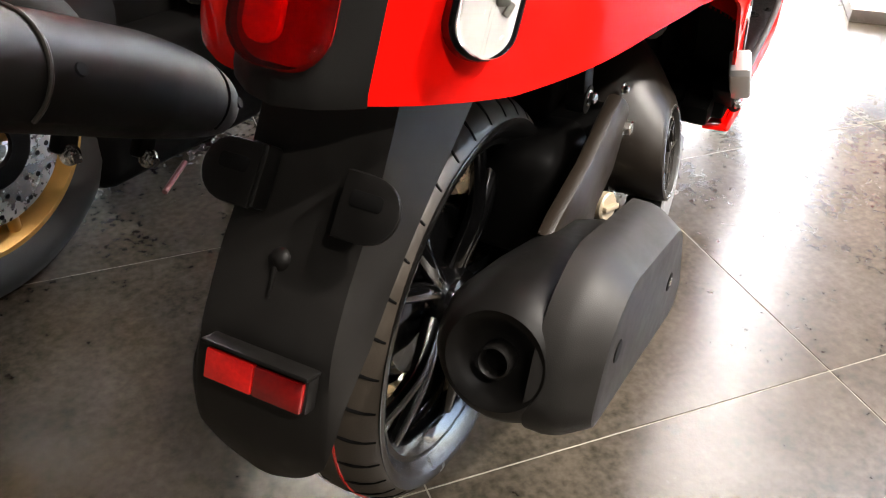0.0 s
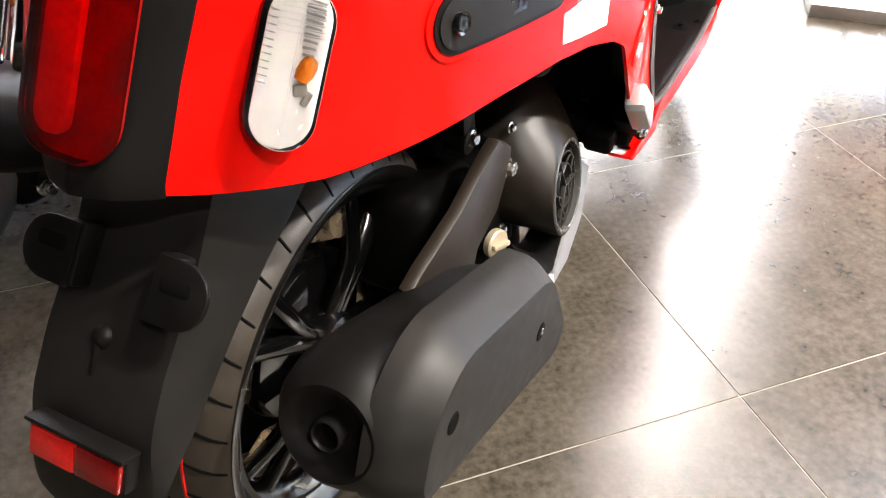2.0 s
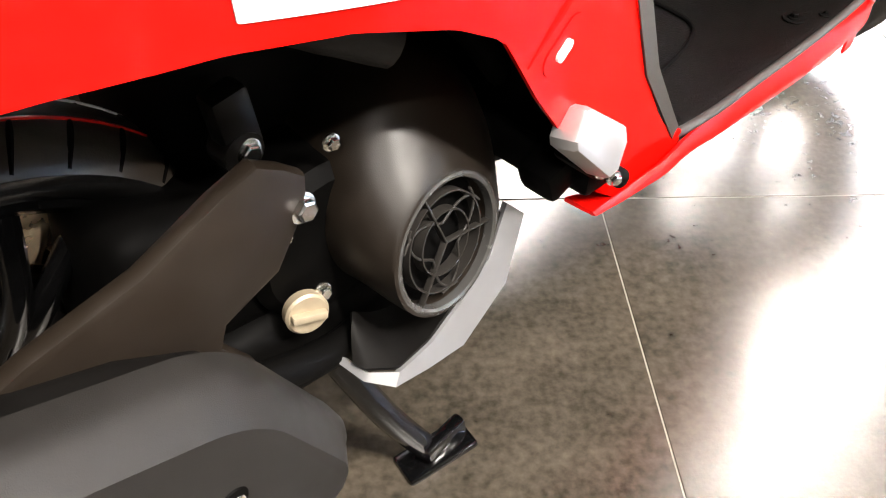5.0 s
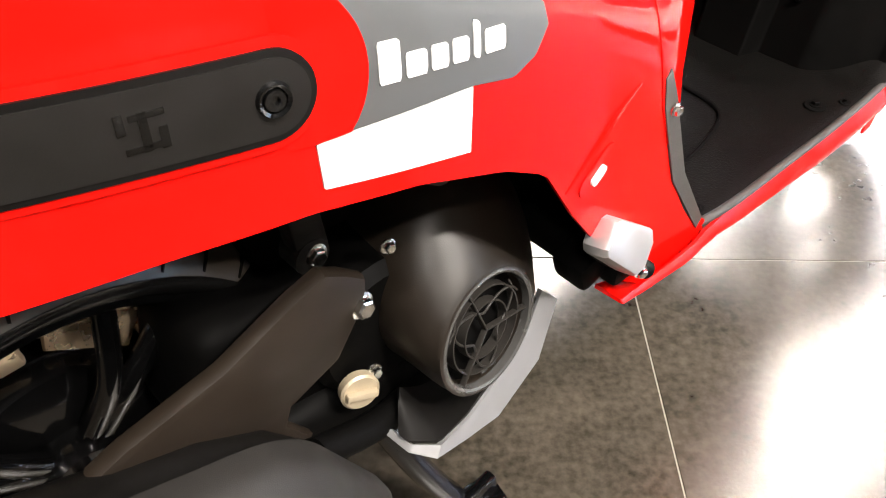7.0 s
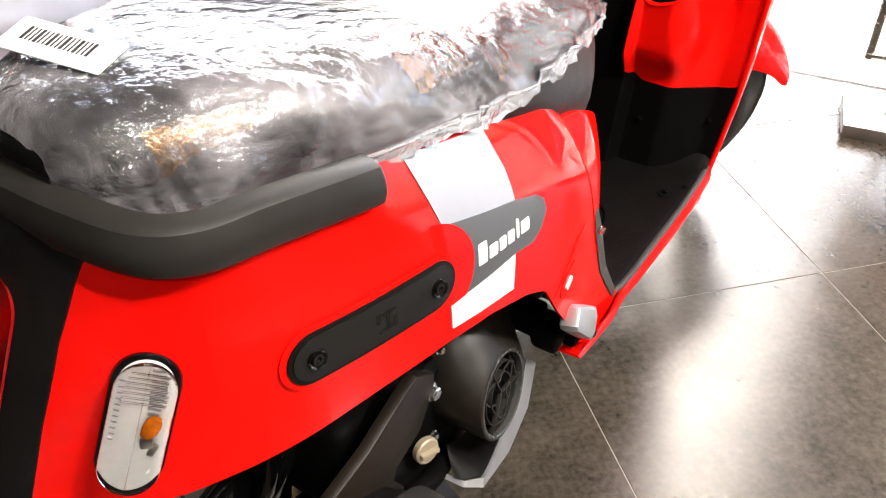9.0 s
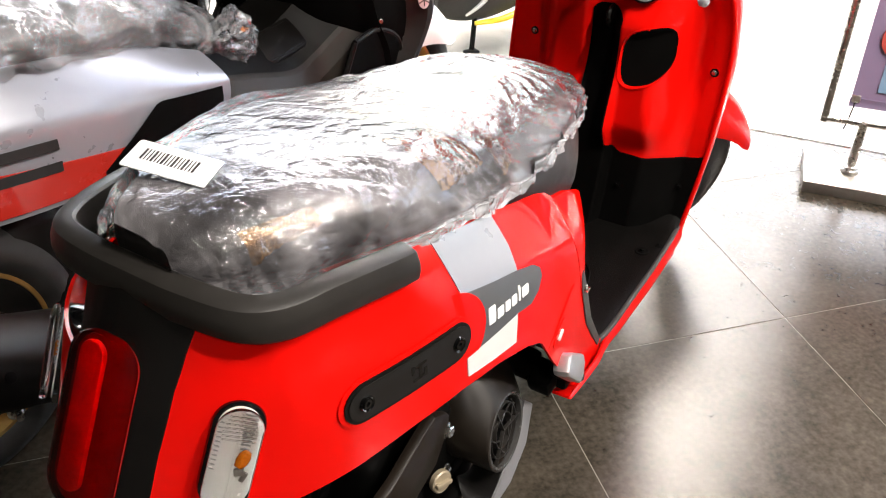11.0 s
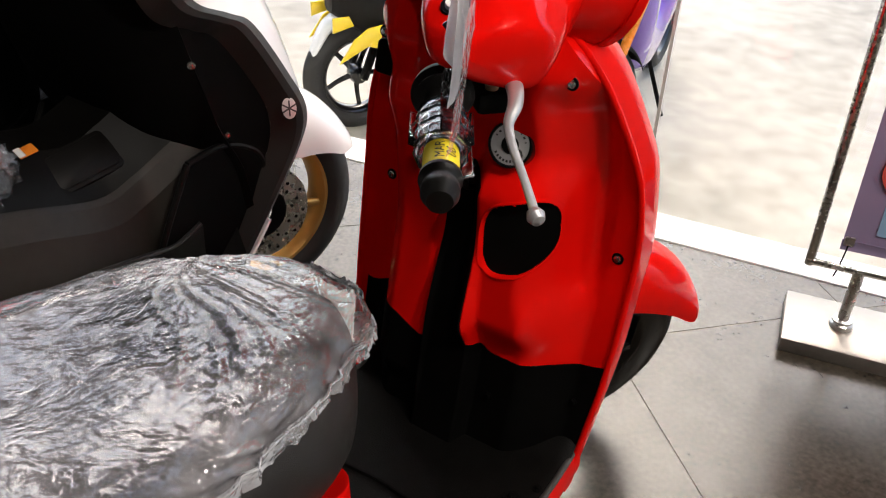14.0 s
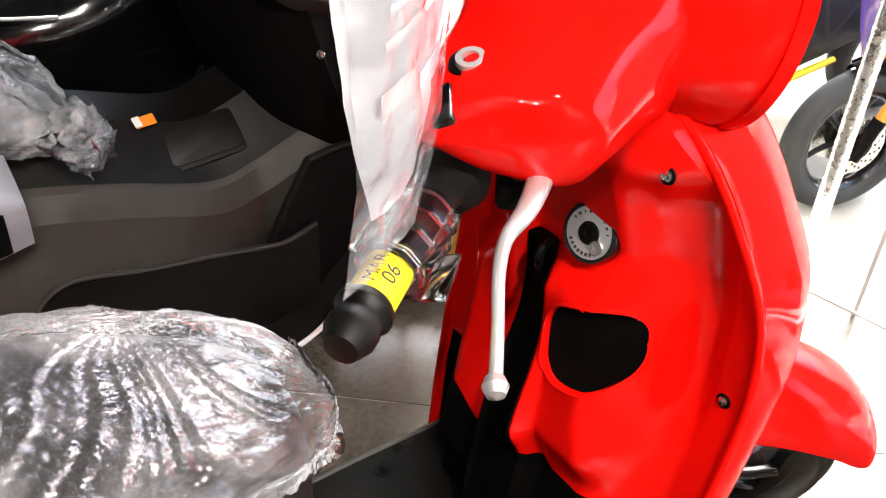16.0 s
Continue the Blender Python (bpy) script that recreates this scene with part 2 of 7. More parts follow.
    L.new(b.outputs[0], m1.inputs[2])
    L.new(lw.outputs[0], m2.inputs[0])
    L.new(m1.outputs[0], m2.inputs[1])
    L.new(gl.outputs[0], m2.inputs[2])
    L.new(m2.outputs[0], out.inputs["Surface"])
    return m


FILM = film_material("crinkled_clear_film", 0.04, 0.30, 0.10, 100.0, 0.17, 1.66, (0.97, 0.93, 0.97))
FILM_HEM = film_material("gathered_film_hem", 0.15, 0.62, 0.12, 70.0, 0.34, 1.75)
FILM_THIN = film_material("smooth_clear_sleeve", 0.04, 0.30, 0.06, 40.0, 0.12, 1.3)
FILM_LOOSE = film_material("loosely_gathered_film", 0.02, 0.30, 0.09, 55.0, 0.34, 1.7)
KRAFT = material("golden_brown_tape", (0.15, 0.075, 0.018), 0.25, metal=0.55, vary=0.9, scale=160, bump=1.0, bump_scale=320, coat=0.2)


def tile_material():
    m, nt, b = nodes_of("grey_stone_tile")
    b.inputs["Specular IOR Level"].default_value = 0.5
    N, L = nt.nodes, nt.links
    tc = N.new("ShaderNodeTexCoord")
    info = N.new("ShaderNodeObjectInfo")
    off = N.new("ShaderNodeVectorMath")
    off.operation = "ADD"
    sc = N.new("ShaderNodeVectorMath")
    sc.operation = "SCALE"
    sc.inputs[0].default_value = (37.0, 91.0, 13.0)
    L.new(info.outputs["Random"], sc.inputs["Scale"])
    L.new(tc.outputs["Object"], off.inputs[0])
    L.new(sc.outputs[0], off.inputs[1])
    n1, n2, n3 = [N.new("ShaderNodeTexNoise") for _ in range(3)]
    for n_, s_, d_ in ((n1, 11.0, 10), (n2, 85.0, 5), (n3, 260.0, 3)):
        n_.inputs["Scale"].default_value, n_.inputs["Detail"].default_value = s_, d_
        L.new(off.outputs[0], n_.inputs["Vector"])
    n2.inputs["Roughness"].default_value = 0.5
    mx = N.new("ShaderNodeMix")
    mx.data_type = "FLOAT"
    mx.inputs[0].default_value = 0.60
    L.new(n1.outputs[0], mx.inputs[2])
    L.new(n2.outputs[0], mx.inputs[3])
    cr = N.new("ShaderNodeValToRGB")
    e = cr.color_ramp.elements
    e[0].position, e[0].color = 0.27, (0.013, 0.0108, 0.008, 1)
    e[1].position, e[1].color = 0.68, (0.084, 0.070, 0.052, 1)
    L.new(mx.outputs[0], cr.inputs[0])
    L.new(cr.outputs[0], b.inputs["Base Color"])
    rr = N.new("ShaderNodeMapRange")
    rr.inputs["From Min"].default_value, rr.inputs["From Max"].default_value = 0.1, 0.9
    rr.inputs["To Min"].default_value, rr.inputs["To Max"].default_value = 0.22, 0.29
    L.new(n1.outputs[0], rr.inputs["Value"])
    L.new(rr.outputs[0], b.inputs["Roughness"])
    bp = N.new("ShaderNodeBump")
    bp.inputs["Strength"].default_value, bp.inputs["Distance"].default_value = 0.12, 0.001
    L.new(n3.outputs[0], bp.inputs["Height"])
    L.new(bp.outputs[0], b.inputs["Normal"])
    return m


TILE = tile_material()
GROUT = material("pale_grout", (0.24, 0.22, 0.18), 0.8, vary=0.15, scale=40)
CONCRETE = material("pale_worn_concrete", (0.34, 0.31, 0.26), 0.85, vary=0.42, scale=7, bump=0.3, bump_scale=60)
LAMPSILVER = material("silvered_reflector", (0.88, 0.87, 0.85), 0.22, metal=0.35, vary=0.04, scale=60, bump=0.25, bump_scale=45)
SILLPAINT = material("pale_sill_paint", (0.62, 0.61, 0.57), 0.6, vary=0.1, scale=15)


# ---- mesh helpers ----


def finish(me, mat, angle=38):
    for p in me.polygons:
        p.use_smooth = True
    me.set_sharp_from_angle(angle=radians(angle))
    if mat is not None:
        me.materials.append(mat)
    return me


def part(name, bm, mat, parent=None, label="", angle=38):
    """Links a bmesh as one mesh object, under a thing or a part if one is given."""
    bmesh.ops.recalc_face_normals(bm, faces=bm.faces)
    me = bpy.data.meshes.new(name)
    bm.to_mesh(me)
    bm.free()
    ob = new(name, finish(me, mat, angle))
    if parent is not None:
        ob.parent = parent
        if parent.type == "EMPTY":
            ob.matrix_parent_inverse = parent.matrix_basis.inverted()
    if label:
        ob["label"] = label
    return ob


def thing(name, at, label, category, group="", kind=""):
    ob = new(name)
    ob.empty_display_size = 0.05
    ob.location = at
    ob.matrix_basis = Matrix.Translation(at)
    return tagged(ob, label, category, group, kind)


def skin(rings, closed=True, cap=True):
    """A surface through rings of points, each with the same count."""
    bm = bmesh.new()
    vs = [[bm.verts.new(p) for p in r] for r in rings]
    n = len(rings[0])
    for a, b in zip(vs, vs[1:]):
        for i in range(n if closed else n - 1):
            j = (i + 1) % n
            bm.faces.new((a[i], a[j], b[j], b[i]))
    if closed and cap:
        bm.faces.new(list(reversed(vs[0])))
        bm.faces.new(vs[-1])
    bmesh.ops.remove_doubles(bm, verts=bm.verts, dist=1e-5)
    return bm


def sheet(f, nu, nv, thick=0.003, u0=0.0, u1=1.0, v0=0.0, v1=1.0):
    """A thin shell over the surface f(u, v)."""
    P = [[Vector(f(u0 + (u1 - u0) * i / nu, v0 + (v1 - v0) * j / nv)) for i in range(nu + 1)] for j in range(nv + 1)]
    bm = bmesh.new()
    vs = [[bm.verts.new(p) for p in r] for r in P]
    for j in range(nv):
        for i in range(nu):
            bm.faces.new((vs[j][i], vs[j][i + 1], vs[j + 1][i + 1], vs[j + 1][i]))
    if thick:
        bmesh.ops.recalc_face_normals(bm, faces=bm.faces)
        bmesh.ops.solidify(bm, geom=bm.faces[:], thickness=thick)
    return bm


def curve_at(pts, s):
    """A smooth (Catmull-Rom) line through points, at s in 0..1."""
    n = len(pts) - 1
    k = min(int(s * n), n - 1)
    f = s * n - k
    p = [Vector(pts[min(max(k + d, 0), n)]) for d in (-1, 0, 1, 2)]
    return 0.5 * ((2 * p[1]) + (p[2] - p[0]) * f + (2 * p[0] - 5 * p[1] + 4 * p[2] - p[3]) * f * f + (3 * p[1] - p[0] - 3 * p[2] + p[3]) * f ** 3)


def lerp_table(table, x):
    """A value read smoothly from rows of (x, value)."""
    if x <= table[0][0]:
        return table[0][1]
    for (a, va), (b, vb) in zip(table, table[1:]):
        if x <= b:
            return va + (vb - va) * (x - a) / (b - a)
    return table[-1][1]


def smooth_table(table, x):
    w, s = 0.0, 0.0
    span = (table[-1][0] - table[0][0]) * 0.03
    for d in (-1.5, -1, -0.5, 0, 0.5, 1, 1.5):
        k = math.exp(-d * d)
        w += k
        s += k * lerp_table(table, x + d * span)
    return s / w


def tube(pts, r, segs=12, steps=None, flat=1.0, cap=True, up=(0, 0, 1)):
    """A round or flattened bar along a smooth line; r is a number or a list along it."""
    steps = steps or max(2, (len(pts) - 1) * 6)
    rings = []
    upv = Vector(up)
    for i in range(steps + 1):
        s = i / steps
        c = curve_at(pts, s)
        t = (curve_at(pts, min(1, s + 0.01)) - curve_at(pts, max(0, s - 0.01))).normalized()
        a = t.cross(upv)
        if a.length < 1e-3:
            a = t.cross(Vector((1, 0, 0)))
        a.normalize()
        b = a.cross(t).normalized()
        rad = lerp_table([(k / (len(r) - 1), v) for k, v in enumerate(r)], s) if isinstance(r, (list, tuple)) else r
        rings.append([c + a * rad * math.cos(q) + b * rad * flat * math.sin(q) for q in (2 * math.pi * k / segs for k in range(segs))])
    return skin(rings, True, cap)


def lathe(profile, centre, axis, segs=32, cap=False):
    """A turned body: profile rows are (distance along the axis, radius)."""
    ax = Vector(axis).normalized()
    a = ax.orthogonal().normalized()
    b = ax.cross(a)
    c = Vector(centre)
    rings = [[c + ax * d + (a * math.cos(q) + b * math.sin(q)) * max(r, 1e-4) for q in (2 * math.pi * k / segs for k in range(segs))] for d, r in profile]
    return skin(rings, True, cap or profile[0][1] > 0)


def lathe_ring(profile, centre, axis, segs=48):
    """A turned ring: a closed profile of (distance along the axis, radius)."""
    ax = Vector(axis).normalized()
    a = ax.orthogonal().normalized()
    b = ax.cross(a)
    c = Vector(centre)
    rings = []
    for k in range(segs + 1):
        q = 2 * math.pi * k / segs
        d = a * math.cos(q) + b * math.sin(q)
        rings.append([c + ax * x + d * r for x, r in profile])
    bm = skin(rings, True, False)
    bmesh.ops.remove_doubles(bm, verts=bm.verts, dist=1e-4)
    return bm


def box(sx, sy, sz, m, bevel=0.004, segs=2):
    bm = bmesh.new()
    bmesh.ops.create_cube(bm, size=1.0)
    bmesh.ops.scale(bm, vec=(sx, sy, sz), verts=bm.verts)
    if bevel:
        bmesh.ops.bevel(bm, geom=bm.edges[:], offset=min(bevel, 0.45 * min(sx, sy, sz)), segments=segs, affect="EDGES", profile=0.5)
    bmesh.ops.transform(bm, matrix=m, verts=bm.verts)
    return bm


def plate(outline, thick, m, bevel=0.002, inset=0.0):
    """A flat plate: outline of (x, y), thickness along z, its rim rounded, placed by m."""
    bm = bmesh.new()
    top = [bm.verts.new((x, y, thick / 2)) for x, y in outline]
    f = bm.faces.new(top)
    r = bmesh.ops.extrude_face_region(bm, geom=[f])
    bmesh.ops.translate(bm, vec=(0, 0, -thick), verts=[v for v in r["geom"] if isinstance(v, bmesh.types.BMVert)])
    if bevel:
        rim = [e for e in bm.edges if abs(e.verts[0].co.z - e.verts[1].co.z) < 1e-6]
        bmesh.ops.bevel(bm, geom=rim, offset=bevel, segments=2, affect="EDGES", profile=0.5)
    bmesh.ops.transform(bm, matrix=m, verts=bm.verts)
    return bm


def round_outline(w, h, r, n=6):
    r = min(r, w / 2 - 1e-4, h / 2 - 1e-4)
    out = []
    for cx, cy, a0 in ((w / 2 - r, h / 2 - r, 0), (-w / 2 + r, h / 2 - r, 90), (-w / 2 + r, -h / 2 + r, 180), (w / 2 - r, -h / 2 + r, 270)):
        for k in range(n + 1):
            a = radians(a0 + 90 * k / n)
            out.append((cx + r * math.cos(a), cy + r * math.sin(a)))
    return out


def merged(*bms):
    """One bmesh out of several."""
    out = bmesh.new()
    for b in bms:
        me = bpy.data.meshes.new("piece")
        b.to_mesh(me)
        b.free()
        out.from_mesh(me)
        bpy.data.meshes.remove(me)
    return out


def moved(bm, m):
    bmesh.ops.transform(bm, matrix=m, verts=bm.verts)
    return bm


def frame_of(origin, normal, up=(0, 0, 1)):
    """A pose whose z points along normal and whose y is as near up as can be."""
    z = Vector(normal).normalized()
    x = Vector(up).cross(z)
    if x.length < 1e-4:
        x = Vector((1, 0, 0))
    x.normalize()
    y = z.cross(x)
    return Matrix(((x.x, y.x, z.x, origin[0]), (x.y, y.y, z.y, origin[1]), (x.z, y.z, z.z, origin[2]), (0, 0, 0, 1)))


def bolt(at, axis, r=0.006, parent=None, name="bolt", mat=None, label=""):
    """A hexagon flange bolt."""
    a = Vector(axis).normalized()
    flange = lathe([(0, r * 1.45), (r * 0.25, r * 1.4), (r * 0.35, r * 1.05)], at, a, 18, True)
    head = lathe([(r * 0.3, r * 1.02), (r * 1.1, r * 1.0), (r * 1.25, r * 0.8), (r * 1.25, 0.0)], at, a, 6, False)
    return part(name, merged(flange, head), mat or CHROME, parent, label, angle=25)

# ---- room ----
WALL_TURN = 10.0
FRONT = pose(0.05, 2.425, 0, 0, 0, WALL_TURN)      # the shop front: x along it, y to the outside


def structure(name, bm, mat, label, category):
    return tagged(part(name, bm, mat), label, category, kind="structure")


def slab(x0, x1, y0, y1, z0, z1, m, bevel=0.0):
    return box(x1 - x0, y1 - y0, z1 - z0, m @ pose((x0 + x1) / 2, (y0 + y1) / 2, (z0 + z1) / 2), bevel)


floor = structure("floor", slab(-6, 14, -12, 0.0, -0.10, -0.0012, FRONT), GROUT, "showroom floor screed with pale grout joints", "floor")
ground = structure("ground", slab(-150, 150, 0.14, 300, -0.60, -0.42, FRONT), CONCRETE, "pale worn concrete forecourt outside the shop", "ground")
structure("sill", slab(-6, 14, 0.0, 0.14, -0.60, 0.004, FRONT, 0.003), SILLPAINT, "low pale painted sill under the shop front", "sill")
structure("wall_west", slab(-6.2, -6, -12, 0, 0, 3.2, FRONT), WALLPAINT, "grey painted side wall of the showroom", "wall")
structure("wall_east", slab(14, 14.2, -12, 0, 0, 3.2, FRONT), WALLPAINT, "grey painted side wall of the showroom", "wall")
structure("wall_south", slab(-6.2, 14.2, -12.2, -12, 0, 3.2, FRONT), WALLPAINT, "grey painted back wall of the showroom", "wall")
structure("ceiling", slab(-6.2, 14.2, -12.2, 0.6, 3.2, 3.35, FRONT), CEILPAINT, "dark painted ceiling of the showroom", "ceiling")
structure("lintel", slab(-6.2, 14.2, 0.0, 0.14, 2.7, 3.2, FRONT), WALLPAINT, "grey lintel over the shop front", "wall")

# shop front glass
for x0, x1 in ((-3.2, -1.72), (-1.71, -0.222), (-0.212, 1.28), (1.29, 2.78), (2.79, 4.28)):
    g = structure("window", slab(x0, x1, 0.006, 0.016, 0.006, 2.70, FRONT), GLASS, "clear frameless shop front glass pane", "window")
    g.visible_shadow = False
for x in (-1.715, -0.217, 1.285, 2.785):
    structure("trim", slab(x - 0.004, x + 0.004, 0.004, 0.018, 0.005, 2.70, FRONT), SILLPAINT, "pale sealant joint between glass panes", "trim")
for x0, x1 in ((-6.0, -3.2), (4.28, 14.0)):
    structure("wall_front", slab(x0, x1, 0.004, 0.14, 0.004, 2.70, FRONT), WALLPAINT, "grey painted wall beside the shop front", "wall")
post = tagged(part("handrail_post", lathe([(0.0, 0.05), (0.012, 0.05), (0.014, 0.021), (1.45, 0.021), (1.46, 0.0)], FRONT @ Vector((-0.42, 0.22, -0.42)), (0, 0, 1), 20, True), STEEL), "pale metal post standing outside the glass", "post")

# ceiling tracks with their lamps
for y in (-1.2, 0.9):
    tagged(part("light_track", box(5.0, 0.035, 0.03, pose(0.6, y, 3.18), 0.004), DEEPBLACK), "black ceiling lighting track", "light track", "ceiling tracks")
for x, y, watts in SPOTS:
    head = thing("spotlight", (x, y, 2.9), "black ceiling track spotlight, lit", "spotlight", "ceiling spotlights")
    m_ = look((x, y, 2.9), (x * 0.3, 0.4 + y * 0.3, 0.5))
    ax_ = -(m_.to_3x3() @ Vector((0, 0, 1)))
    part("housing", lathe_ring([(-0.12, 0.045), (0.015, 0.062), (0.015, 0.066), (-0.12, 0.050)], (x, y, 2.9), ax_, 24), DEEPBLACK, head)
    part("arm", tube([(x, y, 3.2), (x, y, 3.05), Vector((x, y, 2.9)) - ax_ * 0.10], 0.010, 8), DEEPBLACK, head)

GLOW, gnt, gb = nodes_of("lit_lamp_glass")
gb.inputs["Emission Color"].default_value = (1.0, 0.93, 0.82, 1)
gb.inputs["Emission Strength"].default_value = 75.0
# unseen lamps, hung low only so their reflections dot the red side panel
for gx, gz, rows_ in ((7.5, 3.06, (-3.2, -1.6, -0.2, 1.1, 2.4)), (10.5, 2.80, (-3.2, -1.6, -0.2, 1.1, 2.4)), (13.4, 2.2, (1.2, 1.9, 2.5, 3.2, 3.9)), (0.4, 2.3, (-8.6, -7.2)), (1.9, 2.2, (-8.8, -7.4)), (3.6, 2.1, (-8.4,))):
    for gy in rows_:
        lamp_ = thing("glint_lamp", (gx, gy, 3.2), "small round lamp, lit, added out of view for glints on the red flank", "pendant lamp", "far pendant lamps")
        part("lamp_rod", lathe([(0.0, 0.006), (3.2 - gz, 0.006)], (gx, gy, 3.2), (0, 0, -1), 10), DEEPBLACK, lamp_)
        part("lamp_base", lathe([(0.0, 0.020), (0.03, 0.060), (0.036, 0.055), (0.036, 0.0)], (gx, gy, gz), (0, 0, -1), 20, True), WHITE, lamp_)
        part("lamp_glass", lathe([(0.034, 0.036), (0.046, 0.034), (0.058, 0.024), (0.064, 0.0)], (gx, gy, gz), (0, 0, -1), 16), GLOW, lamp_, "glowing glass")

# ---- the red scooter ----
scooter = thing("scooter", (0.0, 0.85, 0.0), "glossy red retro scooter on its centre stand", "scooter")

PLAN = [(0.000, 0.010), (0.030, 0.018), (0.055, 0.034), (0.085, 0.060), (0.115, 0.098), (0.145, 0.150), (0.168, 0.205), (0.185, 0.275), (0.200, 0.355),
        (0.209, 0.43), (0.215, 0.52), (0.218, 0.60), (0.214, 0.66), (0.207, 0.72), (0.204, 0.78), (0.203, 0.85)]


def plan_x(y):
    return smooth_table([(b, a) for a, b in PLAN], y)


SHOULDER = [(0.0, 0.815), (0.30, 0.812), (0.45, 0.780), (0.60, 0.735), (0.70, 0.680), (0.85, 0.610)]
TOP = [(0.0, 0.80), (0.30, 0.80), (0.45, 0.770), (0.60, 0.728), (0.635, 0.711), (0.655, 0.696), (0.668, 0.676), (0.680, 0.638), (0.695, 0.580), (0.714, 0.520), (0.760, 0.428), (0.800, 0.368), (0.838, 0.325)]
BOTTOM = [(0.0, 0.608), (0.06, 0.600), (0.12, 0.592), (0.20, 0.594), (0.30, 0.594), (0.38, 0.590), (0.45, 0.578), (0.52, 0.556), (0.56, 0.535), (0.60, 0.475), (0.64, 0.425), (0.69, 0.408), (0.71, 0.33), (0.75, 0.300), (0.845, 0.285)]


def shoulder(y, z):
    d = lerp_table(SHOULDER, y) - z
    return smooth_table([(-0.04, 0.56), (-0.02, 0.68), (0.0, 0.765), (0.014, 0.803), (0.03, 0.845), (0.05, 0.895), (0.07, 0.941), (0.09, 0.970), (0.11, 0.984), (0.14, 0.996), (0.22, 1.005), (0.4, 1.0)], d)


def side_point(y, z, out=0.0, sign=1):
    """A point of the body's flank."""
    return Vector((sign * (plan_x(y) * shoulder(y, z) + out), y, z))


def flank(u, v):
    k = u * (len(PLAN) - 3) / (len(PLAN) - 1) + 2 / (len(PLAN) - 1)
    p = curve_at([(a, b, 0) for a, b in PLAN], k)
    zb, zt = lerp_table(BOTTOM, p.y), lerp_table(TOP, p.y)
    z = zb + (zt - zb) * v
    lean = 0.09 * max(0.0, 1 - p.y / 0.16) * max(0, z - 0.61) / 0.2 * 1.2
    return Vector((p.x * shoulder(p.y, z), p.y + lean, z))


body = part("side_panel", sheet(flank, 110, 36, 0.004), RED, scooter, "glossy red side panel")
def far_flank(u, v):
    k = u
    p = curve_at([(a, b, 0) for a, b in PLAN], k)
    zb = lerp_table(BOTTOM, p.y)
    zt = max(zb + 0.02, lerp_table(TOP, p.y) - 0.075 * min(1.0, (0.85 - p.y) / 0.2))
    z = zb + (zt - zb) * v
    lean = 0.09 * max(0.0, 1 - p.y / 0.16) * max(0, z - 0.61) / 0.2 * 1.2
    shift = 0.034 * max(0.0, 1 - p.y / 0.7)
    return Vector((-p.x * shoulder(p.y, z) - shift, p.y + lean + 0.6 * shift, z))


part("side_panel", sheet(far_flank, 80, 20, 0.004), RED, scooter, "glossy red side panel")


def tail_point(u, v):
    """Black surround that wraps from one red panel to the other behind the tail light."""
    z = 0.603 + 0.222 * v
    a = 2 * u - 1
    x = abs(a) * smooth_table([(0.60, 0.059), (0.68, 0.062), (0.74, 0.069), (0.78, 0.082), (0.81, 0.097), (0.83, 0.104)], z)
    y = smooth_table(PLAN[:6], x)
    lean = 0.09 * max(0.0, 1 - y / 0.16) * max(0, z - 0.61) / 0.2 * 1.2
    return Vector((x * shoulder(y, z) * (1.0 if a > 0 else -0.86), y + lean - 0.004, z))


part("tail_panel", sheet(tail_point, 32, 24, 0.004), BLACK, scooter, "matt black tail light surround")


def body_top(u, v):
    """Closes the red body from the flank's upper edge in to the seat."""
    y = 0.26 + 0.408 * u
    z = lerp_table(TOP, y)
    q = v * math.pi / 2
    x = plan_x(y) * shoulder(y, z)
    return Vector((x - 0.10 * (1 - math.cos(q)) - 0.006 * v, y, z + 0.002 * math.sin(q) - 0.012 * v - 0.0015))


part("body_top", sheet(body_top, 50, 12, 0.003), RED, scooter, "glossy red panel edge under the seat")

# ---- rear mudguard, lamp, wheel, exhaust, engine ----
MUD = [(0.28, -0.056), (0.30, -0.053), (0.36, -0.044), (0.42, -0.028), (0.465, 0.000), (0.517, 0.044), (0.575, 0.078), (0.63, 0.100)]


def mud_point(u, v):
    s = (u - 0.5) * 2
    a = abs(s)
    low = 0.286 + 0.125 * a ** 2
    z = 0.63 + (low - 0.63) * v
    wide = lerp_table([(0.28, 0.066), (0.36, 0.069), (0.44, 0.065), (0.63, 0.064)], z)
    y = smooth_table(MUD, z)
    if a < 0.55:
        x = a / 0.55 * wide * 0.9
        y -= 0.004 * (1 - (a / 0.55) ** 2)
    else:
        k = (a - 0.55) / 0.45
        x = wide * (0.9 + 0.1 * math.sin(k * math.pi / 2)) + 0.006 * k
        y += lerp_table([(0.28, 0.004), (0.376, 0.012), (0.43, 0.052), (0.50, 0.088), (0.55, 0.128), (0.63, 0.155)], z) * k ** 1.2
    curl = max(0.0, (0.34 - z) / 0.05)
    y += 0.012 * min(1.0, curl) ** 2
    return Vector((math.copysign(x, s), y, z))


